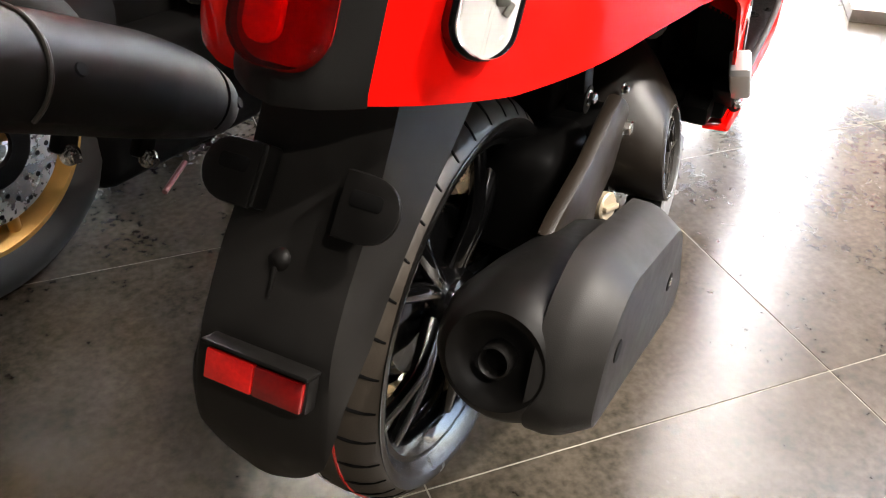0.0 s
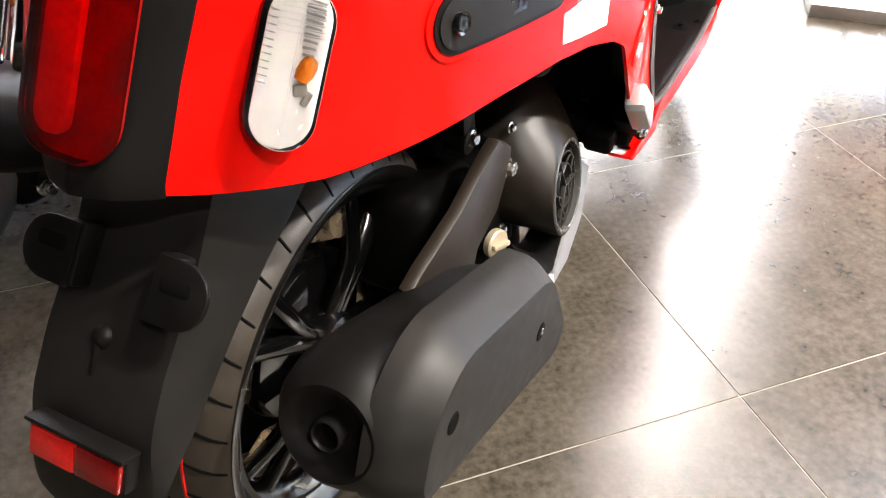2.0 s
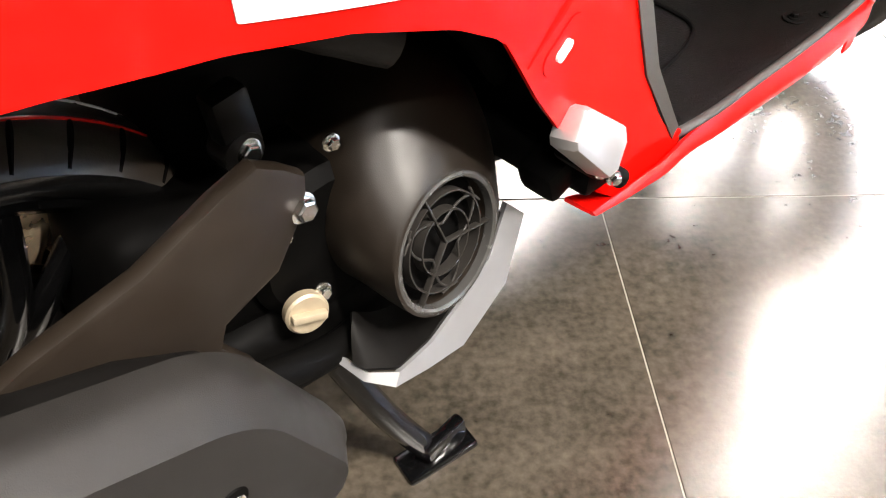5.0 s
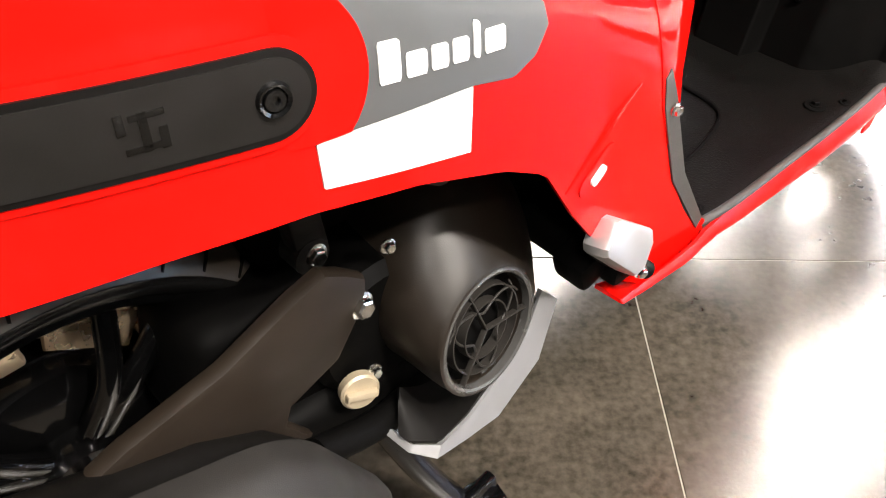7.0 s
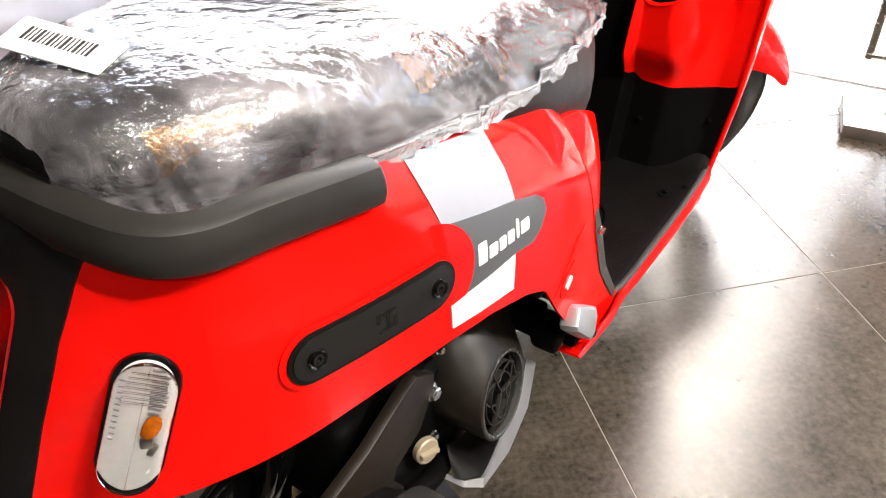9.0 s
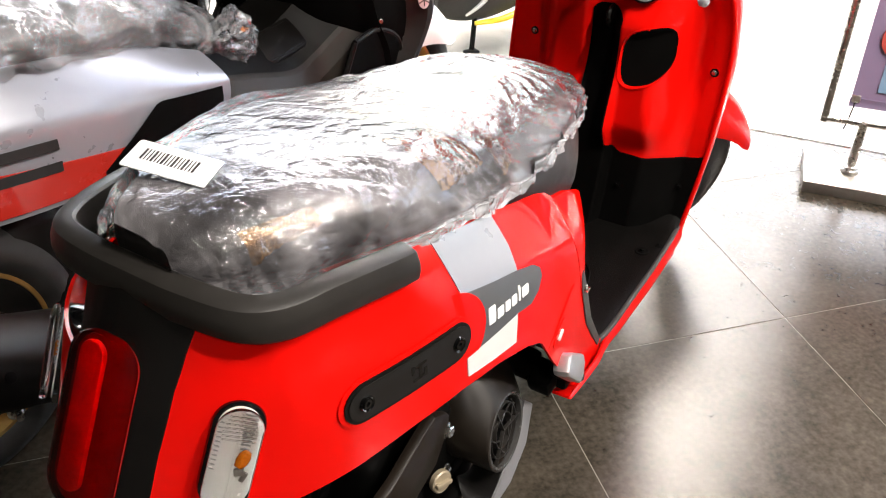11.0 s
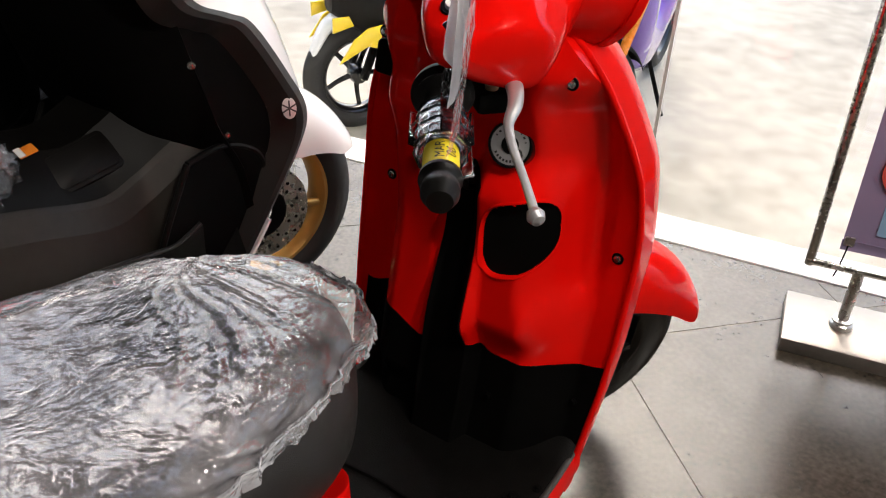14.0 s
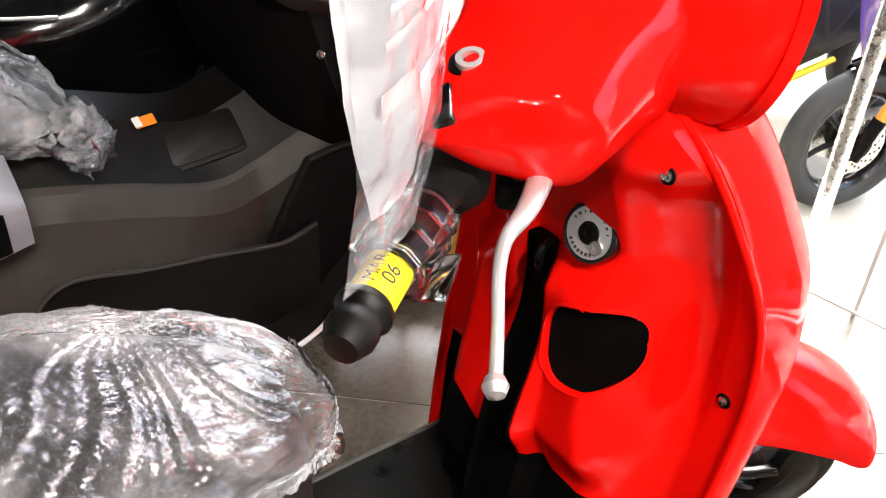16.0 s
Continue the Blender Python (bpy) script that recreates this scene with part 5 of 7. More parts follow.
part("pocket_lip", skin([hole_ring(g, dy) for g, dy in ((1.09, 0.002), (1.06, -0.0012), (1.03, -0.0022), (1.00, -0.001), (0.975, 0.006), (0.96, 0.03))], True, False), RED, inner, angle=70)
part("pocket", skin([hole_ring(g, dy) for g, dy in ((0.975, 0.006), (0.96, 0.05), (0.92, 0.10))], True, True), DEEPBLACK, inner, "black pocket lining")
# small tray and warning label by the left knee
part("tray", plate(round_outline(0.050, 0.046, 0.008), 0.030, frame_of((-0.135, shield_y(-0.135, 0.845) + 0.010, 0.845), (0, -1, 0.25)), 0.004), DEEPBLACK, inner, "black open tray")
lab = part("warning_label", plate(round_outline(0.050, 0.026, 0.002), 0.0012, frame_of((-0.030, shield_y(-0.030, 0.825) - 0.003, 0.825), (0, -1, 0.1)), 0.0003), INK, inner, "black warning label with pale text bars")
for k in range(4):
    part("text_bar", box(0.040, 0.0016, 0.0006, frame_of((-0.030, shield_y(-0.030, 0.825) - 0.0040, 0.8165 + 0.0055 * k), (0, -1, 0.1)), 0), DECAL_SILVER if k < 3 else ORANGE, lab)
for x, z in ((0.07, 0.40), (0.175, 0.40), (-0.175, 0.40)):
    bolt((x, shield_y(x, z) - 0.006, z), (0, -1, 0.1), 0.004, inner, "screw", DEEPBLACK)
part("bag_hook", tube([(0.0, shield_y(0, 0.735) - 0.004, 0.742), (0.0, shield_y(0, 0.735) - 0.022, 0.735), (0.0, shield_y(0, 0.72) - 0.024, 0.715), (0.0, shield_y(0, 0.71) - 0.008, 0.705)], 0.005, 8), BLACK, inner)
for x, z in ((0.188, 0.629), (-0.188, 0.629), (0.132, 0.890), (-0.132, 0.890)):
    part("screw_seat", lathe([(0.0, 0.0085), (0.0012, 0.0080), (0.0014, 0.0)], (x, shield_y(x, z) - 0.0005, z), (0, -1, 0.1), 20), DEEPBLACK, inner)
    bolt((x, shield_y(x, z) - 0.0015, z), (0, -1, 0.1), 0.0038, inner, "screw", CHROME)
# ignition lock
ic = Vector((0.062, shield_y(0.062, 0.793) - 0.010, 0.793))
IAX = Vector((0.12, -0.93, 0.30)).normalized()
lock = part("ignition_lock", lathe([(-0.03, 0.030), (0.000, 0.030), (0.003, 0.0285), (0.003, 0.026), (0.001, 0.0255), (0.001, 0.0)], ic, IAX, 40), GLOSSBLACK, inner, "black ignition lock with silver dial")
part("dial", lathe_ring([(0.001, 0.0115), (0.0022, 0.0115), (0.0022, 0.0250), (0.001, 0.0252)], ic, IAX, 40), SILVER, lock)
li = frame_of(ic + IAX * 0.0026, IAX)
part("key_slot", lathe([(0.0, 0.0112), (0.0030, 0.0105), (0.0030, 0.004), (0.001, 0.0035), (0.001, 0.0)], ic + IAX * 0.001, IAX, 28), DEEPBLACK, lock)
part("shutter_key", lathe([(0, 0.0072), (0.003, 0.0066), (0.003, 0.0030), (0.0014, 0.0026), (0.0014, 0)], li @ Vector((0.013, -0.009, -0.001)), IAX, 20), CHROME, lock)
for k in range(9):
    a_ = radians(20 + 17 * k)
    part("dial_mark", box(0.0030 if k % 2 else 0.0014, 0.0026, 0.0004, li @ pose(0.0205 * math.cos(a_), 0.0205 * math.sin(a_), 0, 0, 0, math.degrees(a_) - 90), 0), INK, lock)
for k in range(8):
    a_ = radians(218 + 13 * k)
    part("dial_mark", box(0.0026, 0.0032, 0.0004, li @ pose(0.0205 * math.cos(a_), 0.0205 * math.sin(a_), 0, 0, 0, math.degrees(a_) - 90), 0), INK, lock)

# footboard
FB = [(0.800, 0.176), (0.845, 0.198), (0.90, 0.202), (1.10, 0.200), (1.20, 0.196), (1.275, 0.190)]


def foot_point(u, v):
    y = 0.79 + 0.50 * v
    w = smooth_table(FB, y)
    x = w * (2 * u - 1) * (1.0 if u > 0.5 else 0.90)
    z = 0.3085 + 0.006 * math.cos(2 * u * math.pi) * 0.3 + 0.03 * max(0.0, (y - 1.22) / 0.07) ** 2 - 0.004 * (abs(2 * u - 1) > 0.97)
    return Vector((x, y, z))


fboard = part("footboard", sheet(foot_point, 50, 40, 0.012), FOOTRUB, scooter, "black ribbed rubber footboard")
for sx in (1, -1):
    part("footboard_edge", tube([(sx * (smooth_table(FB, y) * (1.0 if sx > 0 else 0.90) + 0.002), y, 0.319) for y in (0.815, 0.845, 0.90, 1.0, 1.1, 1.2, 1.27)], 0.0050, 10, 50), TRIMGREY, fboard, "grey rounded footboard lip")
    for x, y, r in ((0.166, 1.134, 0.013), (0.186, 1.170, 0.007), (0.187, 0.862, 0.007)):
        part("hole", lathe([(0.0, r), (0.0008, r * 0.95), (0.0008, 0.0)], (sx * x + (0.0 if sx > 0 else 0.021), y, 0.3235), (0, 0, 1), 24), NIGHT, fboard)
        bolt((sx * x + (0.0 if sx > 0 else 0.021), y, 0.3243), (0, 0, 1), r * 0.38, fboard, "screw", DEEPBLACK)

    def skirt(u, v, sx=sx):
        y = 0.70 + 0.58 * u
        top = lerp_table([(0.70, 0.318), (1.28, 0.316)], y)
        low = lerp_table([(0.70, 0.312), (0.74, 0.296), (0.92, 0.262), (1.19, 0.236), (1.28, 0.232)], y)
        w = smooth_table(FB, max(0.85, y)) * (1.0 if sx > 0 else 0.90) + 0.006 + 0.012 * bump(y, 0.6, 0.80, 0.1)
        z = top + (low - top) * v
        return Vector((sx * (w + 0.006 * math.sin(v * math.pi) - 0.030 * v ** 3), y, z))

    part("floor_skirt", sheet(skirt, 40, 8, 0.004), RED, scooter, "glossy red side skirt below the footboard")
# battery lid outline on the footboard
part("lid_seam", tube([(0.0, 0.855, 0.3225), (0.110, 0.865, 0.3225), (0.128, 0.900, 0.3225), (0.120, 0.975, 0.3225), (0.095, 1.035, 0.3225), (0.03, 1.050, 0.3225), (-0.03, 1.050, 0.3225), (-0.095, 1.035, 0.3225), (-0.120, 0.975, 0.3225), (-0.128, 0.900, 0.3225), (-0.110, 0.865, 0.3225), (0.0, 0.855, 0.3225)], 0.0024, 6, 90), DEEPBLACK, fboard)
part("shield_seam", tube([(x, 1.262 - 0.05 * bump(x, -0.06, 0.06, 0.06), 0.3285) for x in (-0.185, -0.14, -0.09, -0.05, 0.0, 0.05, 0.09, 0.14, 0.185)], 0.0030, 6, 60), DEEPBLACK, fboard)


# black cover between body and footboard
def nose_point(a, z):
    ye = lerp_table([(0.325, 0.838), (0.368, 0.800), (0.428, 0.760), (0.520, 0.714), (0.580, 0.695), (0.638, 0.680), (0.676, 0.668), (0.696, 0.655), (0.711, 0.635)], z) - 0.003
    yc = smooth_table([(0.33, 0.885), (0.44, 0.872), (0.52, 0.884), (0.58, 0.902), (0.66, 0.905)], z)
    w = plan_x(ye) * shoulder(ye, z) + 0.0006
    q = a * math.pi / 2
    return Vector((w * math.sin(q), ye + (yc - ye) * max(0.0, math.cos(q)) ** 1.4, z))


def front_cover(u, v):
    return nose_point(2 * u - 1, 0.322 + 0.115 * v)


def seat_nose(u, v):
    """Red nose; its upper edge falls from the flanks to the front and folds in under the seat."""
    a = 2 * u - 1
    zt = 0.540 + 0.152 * abs(math.sin(a * math.pi / 2)) ** 2.2
    if v < 0.8:
        return nose_point(a, 0.432 + (zt - 0.432) * v / 0.8)
    q = (v - 0.8) / 0.2 * math.pi / 2
    p = nose_point(a, zt)
    k = 1 - 0.30 * (1 - math.cos(q))
    return Vector((p.x * k, 0.66 + (p.y - 0.66) * k, zt + 0.003 * math.sin(q) - 0.010 * (v - 0.8) / 0.2))


part("front_cover", sheet(front_cover, 48, 12, 0.004), GREYBLACK, scooter, "dark plastic cover behind the footboard")
part("seat_nose", sheet(seat_nose, 80, 44, 0.004), RED, scooter, "glossy red body nose under the seat", angle=70)

# ---- steering: fork, front wheel, mudguard, bar ----
HEAD = Vector((0.0, 1.20, 0.95))
RAKE = 26.0
STEER = Matrix.Translation(HEAD) @ Matrix.Rotation(radians(-37), 4, Vector((0, -math.sin(radians(RAKE)), math.cos(radians(RAKE))))) @ Matrix.Translation(-HEAD)


UNSTEER = STEER.inverted()


def steered(bm):
    return moved(bm, STEER)


FA = Vector((0.0, 1.550, 0.243))
fwheel = part("front_wheel", steered(lathe([(-0.06, 0.008), (0.06, 0.008)], FA, (1, 0, 0), 16, True)), CHROME, scooter)
ax_w = STEER.to_3x3() @ Vector((1, 0, 0))
wheel("front", fwheel, STEER @ FA, ax_w, 0.243, 0.104, 0.178, GLOSSBLACK, RUBBER)
part("fork", steered(merged(tube([(0.068, 1.56, 0.23), (0.068, 1.45, 0.48), (0.06, 1.38, 0.62)], 0.018, 12), tube([(-0.068, 1.56, 0.23), (-0.068, 1.45, 0.48), (-0.06, 1.38, 0.62)], 0.018, 12))), GLOSSBLACK, scooter, "black front fork legs")


def fender(u, v):
    a = radians(152 - 128 * v)          # from behind over the top to the front tip
    s = (u - 0.5) * 2
    q = s * math.pi / 2
    w = smooth_table([(0, 0.060), (0.25, 0.075), (0.7, 0.080), (0.92, 0.066), (1.0, 0.030)], v)
    rr = 0.250 + 0.055 * bump(v, 0.3, 1.0, 0.3)
    drop = smooth_table([(0, 0.06), (0.5, 0.10), (0.85, 0.075), (1.0, 0.02)], v) * (1 - math.cos(q))
    c = Vector((0, 1.545, 0.212))
    r = rr - 0.0 * drop
    return c + Vector((w * math.sin(q), r * math.cos(a), r * math.sin(a) - drop * 1.0))


part("front_mudguard", steered(sheet(fender, 24, 44, 0.004)), RED, scooter, "glossy red front mudguard")

# bar cowl and headlight pod
COWL = [(-0.182, -0.046, 0.070, 0.030, 0.014), (-0.177, -0.046, 0.070, 0.060, 0.032), (-0.157, -0.038, 0.070, 0.072, 0.041), (-0.11, -0.014, 0.070, 0.086, 0.052), (-0.055, 0.020, 0.070, 0.100, 0.068), (0.0, 0.032, 0.071, 0.104, 0.074)]
COWL += [(-a, b, c, d, e) for a, b, c, d, e in reversed(COWL[:-1])]
rings = []
for i in range(57):
    p = curve_at([c[:3] for c in COWL], i / 56)
    r = curve_at([(c[3], c[4], 0) for c in COWL], i / 56)
    rings.append([HEAD + Vector((p.x, p.y + r.x * math.copysign(abs(math.cos(q)) ** 0.75, math.cos(q)), p.z + r.y * math.copysign(abs(math.sin(q)) ** 0.8, math.sin(q)) - 0.42 * r.x * math.cos(q) * max(0.0, -math.sin(q)) + 0.45 * r.x * min(0.0, math.cos(q)) * max(0.0, math.sin(q)))) for q in (2 * math.pi * k / 32 for k in range(32))])
bar_cover = part("handlebar_cover", steered(skin(rings, True, True)), RED, scooter, "glossy red handlebar cover")
pod = part("headlight_pod", steered(lathe([(-0.06, 0.02), (-0.045, 0.070), (-0.01, 0.094), (0.05, 0.100), (0.065, 0.097), (0.070, 0.090), (0.070, 0.0)], HEAD + Vector((0, 0.090, 0.078)), (0, 0.97, -0.10), 56)), RED, bar_cover, "round red headlight pod")
part("pod_ring", steered(lathe_ring([(0.060, 0.092), (0.074, 0.092), (0.074, 0.100), (0.060, 0.1015)], HEAD + Vector((0, 0.090, 0.078)), (0, 0.97, -0.10), 56)), RED, pod)
part("headlight_lens", steered(lathe([(0.066, 0.091), (0.080, 0.070), (0.088, 0.0)], HEAD + Vector((0, 0.090, 0.078)), (0, 0.97, -0.10), 48)), LENS_CLEAR, pod, "clear headlight lens")
part("cover_seam", steered(tube([HEAD + Vector(p) for p in ((0.052, 0.118, 0.026), (0.062, 0.108, 0.070), (0.058, 0.100, 0.115))], 0.003, 8)), LETTER_WHITE, bar_cover, "pale rim line between cover and pod")
for sx in (1, -1):
    mh = HEAD + Vector((sx * 0.126, -0.074, 0.0915))
    part("mirror_socket", steered(merged(lathe_ring([(0.0, 0.006), (0.006, 0.006), (0.006, 0.0105), (0.0, 0.0115)], mh, (0, -0.25, 0.97), 24))), SILVER, bar_cover, "bare metal mirror mount")
    part("socket_seat", steered(lathe([(-0.004, 0.016), (0.002, 0.0155), (0.002, 0.0)], mh, (0, -0.25, 0.97), 24)), DEEPBLACK, bar_cover)
    part("switch_block", steered(plate(round_outline(0.036, 0.020, 0.004), 0.010, frame_of(HEAD + Vector((sx * 0.160, -0.092, 0.079)), (0, -0.75, 0.65)), 0.002)), GLOSSBLACK, bar_cover, "black switch block")
part("speedometer", steered(lathe([(0.0, 0.050), (0.006, 0.048), (0.006, 0.0)], HEAD + Vector((0, -0.045, 0.115)), (0, -0.55, 0.83), 40)), GLOSSBLACK, bar_cover, "round black speedometer")
for sx in (1, -1):
    flip = Matrix.Diagonal((sx, 1, 1, 1))
    g0, g1 = flip @ (UNSTEER @ Vector((0.080, 1.052, 0.926))), flip @ (UNSTEER @ Vector((0.188, 0.893, 0.908)))
    gd = (g1 - g0).normalized()
    L = (g1 - g0).length
    grip = part("grip", steered(lathe([(-0.02, 0.020), (-0.006, 0.030), (0.004, 0.032), (0.010, 0.027), (0.014, 0.028), (0.020, 0.019), (0.03, 0.0165), (0.11, 0.0155), (0.145, 0.0158), (0.149, 0.0190), (0.154, 0.0196), (0.159, 0.0155), (0.163, 0.0154), (0.167, 0.0172), (0.174, 0.0170), (0.186, 0.0115), (0.188, 0.0)], g0, gd, 28)), BLACK, scooter, "black rubber handlebar grip")
    lv = [flip @ (UNSTEER @ Vector(p)) for p in ((0.118, 1.110, 0.938), (0.146, 1.078, 0.940), (0.160, 1.056, 0.934), (0.166, 1.036, 0.924), (0.182, 1.018, 0.913), (0.208, 0.998, 0.896), (0.234, 0.977, 0.877))]
    lever = part("brake_lever", steered(merged(tube(lv, [0.010, 0.009, 0.0075, 0.0052, 0.0045, 0.0042, 0.0048], 12, 50, 0.8), lathe([(-0.009, 0.0), (-0.0064, 0.0062), (0, 0.0088), (0.0064, 0.0062), (0.009, 0.0)], lv[-1], (1, 0, 0), 16))), SILVER, scooter, "silver aluminium brake lever")
    if sx > 0:
        part("date_label", steered(lathe_ring([(0.112, 0.0157), (0.146, 0.0160), (0.146, 0.0166), (0.112, 0.0164)], g0, gd, 32)), YELLOW, grip, "yellow paper date label")
        # the label's print runs along the grip
        side_dir = (STEER.to_3x3().inverted() @ Vector((0.42, -0.35, 0.84)))
        e2 = (side_dir - gd * side_dir.dot(gd)).normalized()
        e3 = gd.cross(e2)
        for word, spin, size in (("MAR", 14, 0.0125), ("06", -24, 0.0145)):
            tc_ = bpy.data.curves.new("print", "FONT")
            tc_.body, tc_.size, tc_.align_x, tc_.align_y = word, size, "CENTER", "CENTER"
            to_ = new("print", tc_)
            me_ = bpy.data.meshes.new_from_object(to_.evaluated_get(bpy.context.evaluated_depsgraph_get()))
            bpy.data.objects.remove(to_)
            b_ = bmesh.new()
            b_.from_mesh(me_)
            bpy.data.meshes.remove(me_)
            for v in b_.verts:
                q = radians(spin) + v.co.y / 0.0167
                v.co = STEER @ (g0 + gd * (0.129 - v.co.x) + (e2 * math.cos(q) + e3 * math.sin(q)) * 0.0169)
            part("label_print", b_, INK, grip)
# clear packing clamp round the right grip, with its leaflet
g0, g1 = Vector((0.080, 1.052, 0.926)), Vector((0.188, 0.893, 0.908))
gd = (g1 - g0).normalized()
clamp = thing("grip_clamp", g0 + gd * 0.08, "clear moulded plastic clamp round the handlebar grip", "plastic clamp")
cf = frame_of(g0 + gd * 0.083, gd)
for dz, r0, r1 in ((-0.030, 0.0215, 0.026), (-0.012, 0.0215, 0.0285), (0.008, 0.0215, 0.0285), (0.028, 0.0215, 0.026)):
    part("flange", lathe_ring([(-0.0015, r0), (-0.0015, r1 - 0.002), (0.0, r1), (0.0015, r1 - 0.002), (0.0015, r0)], cf @ Vector((0, 0, dz)), gd, 9), CLEAR_PLASTIC, clamp, angle=20)
part("shell", lathe_ring([(-0.034, 0.0205), (-0.034, 0.0225), (0.0, 0.0245), (0.034, 0.0225), (0.034, 0.0205)], cf @ Vector((0, 0, 0)), gd, 11), CLEAR_PLASTIC, clamp, angle=20)
for k in range(5):
    a = radians(20 + 72 * k)
    part("fin", box(0.0022, 0.010, 0.056, cf @ pose(0.026 * math.cos(a), 0.026 * math.sin(a), 0.0, 0, 0, math.degrees(a) + 90), 0.0006), CLEAR_PLASTIC, clamp)
part("clip_arm", box(0.026, 0.004, 0.040, cf @ pose(0.018, -0.034, -0.008, 12, 0, 20), 0.001), CLEAR_PLASTIC, clamp)
perch = part("lever_perch", box(0.052, 0.034, 0.024, pose(0.102, 1.100, 0.914, 0, 0, -40), 0.006, 2), DEEPBLACK, scooter, "black lever perch")
part("pivot_bolt", lathe([(0.0, 0.007), (0.006, 0.007), (0.007, 0.005), (0.007, 0.0)], (0.112, 1.092, 0.927), (0.1, -0.2, 1), 16), DRUM, perch)
LB, LD = Vector((0.098, 1.018, 0.978)), Vector((0.083, -0.112, -0.004))
leaf = thing("leaflet", (0.12, 0.99, 0.96), "white printed leaflet in a clear plastic sleeve", "leaflet")
part("paper", sheet(lambda u, v: LB + LD * (0.5 + (u - 0.5) * (0.62 + 0.38 * min(1.0, 2.5 * v))) + Vector((0.010 * math.sin(3 * v) + 0.014 * math.sin(math.pi * u) + crinkle(Vector((u * 0.12, v * 0.16, 0.7)), 0.006), 0.006 * math.sin(4 * v + 2 * u) + crinkle(Vector((u * 0.15, v * 0.2, 0.3)), 0.004), 0.0135 * (1 - u) + 0.235 * v)), 28, 50, 0.0004), LEAFPAPER, leaf)
for k, (a, b, c, d, col) in enumerate(((0.15, 0.5, 0.25, 0.32, SKYLIKE), (0.55, 0.8, 0.30, 0.36, PINKISH), (0.2, 0.75, 0.45, 0.47, PINKISH), (0.2, 0.7, 0.52, 0.54, SKYLIKE), (0.3, 0.8, 0.6, 0.62, PINKISH))):
    part("print_patch", sheet(lambda u, v: LB + LD * (a + (b - a) * u) + Vector((0.010 * math.sin(3 * (c + (d - c) * v)) + 0.0016 + 0.014 * math.sin(math.pi * (a + (b - a) * u)), 0.006 * math.sin(4 * (c + (d - c) * v) + 2 * (a + (b - a) * u)), 0.0135 * (1 - (a + (b - a) * u)) + 0.235 * (c + (d - c) * v))), 4, 3, 0.0003), col, leaf)
part("sleeve", sheet(lambda u, v: LB - Vector((0.003, 0.0, 0.03)) + LD * (u * 1.08 - 0.04) + Vector((0.010 * math.sin(3 * v) + 0.014 * math.sin(math.pi * u) + crinkle(Vector((u * 0.3, v * 0.5, 0.2)), 0.006) + 0.004, 0.006 * math.sin(4 * v), 0.25 * v)), 24, 40, 0), FILM_THIN, leaf, "clear plastic sleeve")
# barcode label on the film at the tail of the seat
bl = frame_of((-0.024, 0.211, 0.894), (0.12, -0.12, 0.98), (-0.25, 1, 0))
tag_ = tagged(part("barcode_label", plate(round_outline(0.088, 0.040, 0.003), 0.0012, bl, 0.0003), PAPER), "white paper barcode label on the seat film", "label")
for k in range(16):
    part("bar", box(0.0012 + 0.0012 * (k % 3 == 0), 0.016, 0.0004, bl @ pose(-0.030 + 0.0036 * k, 0.002, 0.0009), 0), INK, tag_)

# ---- the white maxi scooter beside it ----
WX = -0.840
maxi = thing("scooter", (WX, 0.9, 0.0), "white maxi scooter with gold wheels and film-wrapped seat", "scooter")


def across(sx, x, y, z):
    return Vector((WX + sx * x, y, z))


# wheels
MT = Matrix.Rotation(radians(-22), 3, "Z")
mf = part("front_wheel", lathe([(-0.07, 0.010), (0.07, 0.010)], (WX + 0.055, 1.575, 0.250), MT @ Vector((1, 0, 0)), 16, True), CHROME, maxi)
wheel("front", mf, (WX + 0.055, 1.575, 0.250), MT @ Vector((1, 0, 0)), 0.250, 0.105, 0.178, GOLD, RUBBER, 5, None, False)
mr = part("rear_wheel", lathe([(-0.08, 0.010), (0.08, 0.010)], (WX + 0.100, 0.258, 0.258), (1, 0, 0), 16, True), CHROME, maxi)
wheel("rear", mr, (WX + 0.100, 0.258, 0.258), (1, 0, 0), 0.258, 0.125, 0.175, GOLD, RUBBER, 5, None, False)


def brake_disc(parent, centre, axis, r):
    ax = Vector(axis).normalized()
    d = part("brake_disc", lathe_ring([(-0.002, r * 0.52), (0.002, r * 0.52), (0.002, r), (-0.002, r)], centre, ax, 56), STEEL, parent, "drilled steel brake disc")
    fr_ = frame_of(Vector(centre) + ax * 0.0025, ax)
    for k in range(36):
        q = 2 * math.pi * k / 36
        rr = r * (0.66, 0.78, 0.90)[k % 3]
        part("drill_hole", lathe([(0.0, 0.0042), (0.0006, 0.0040), (0.0006, 0.0)], fr_ @ Vector((rr * math.cos(q), rr * math.sin(q), 0)), ax, 8), DEEPBLACK, d)
    part("disc_carrier", lathe_ring([(-0.004, 0.03), (0.004, 0.03), (0.003, r * 0.54), (-0.003, r * 0.54)], centre, ax, 24), DEEPBLACK, d)
    return d


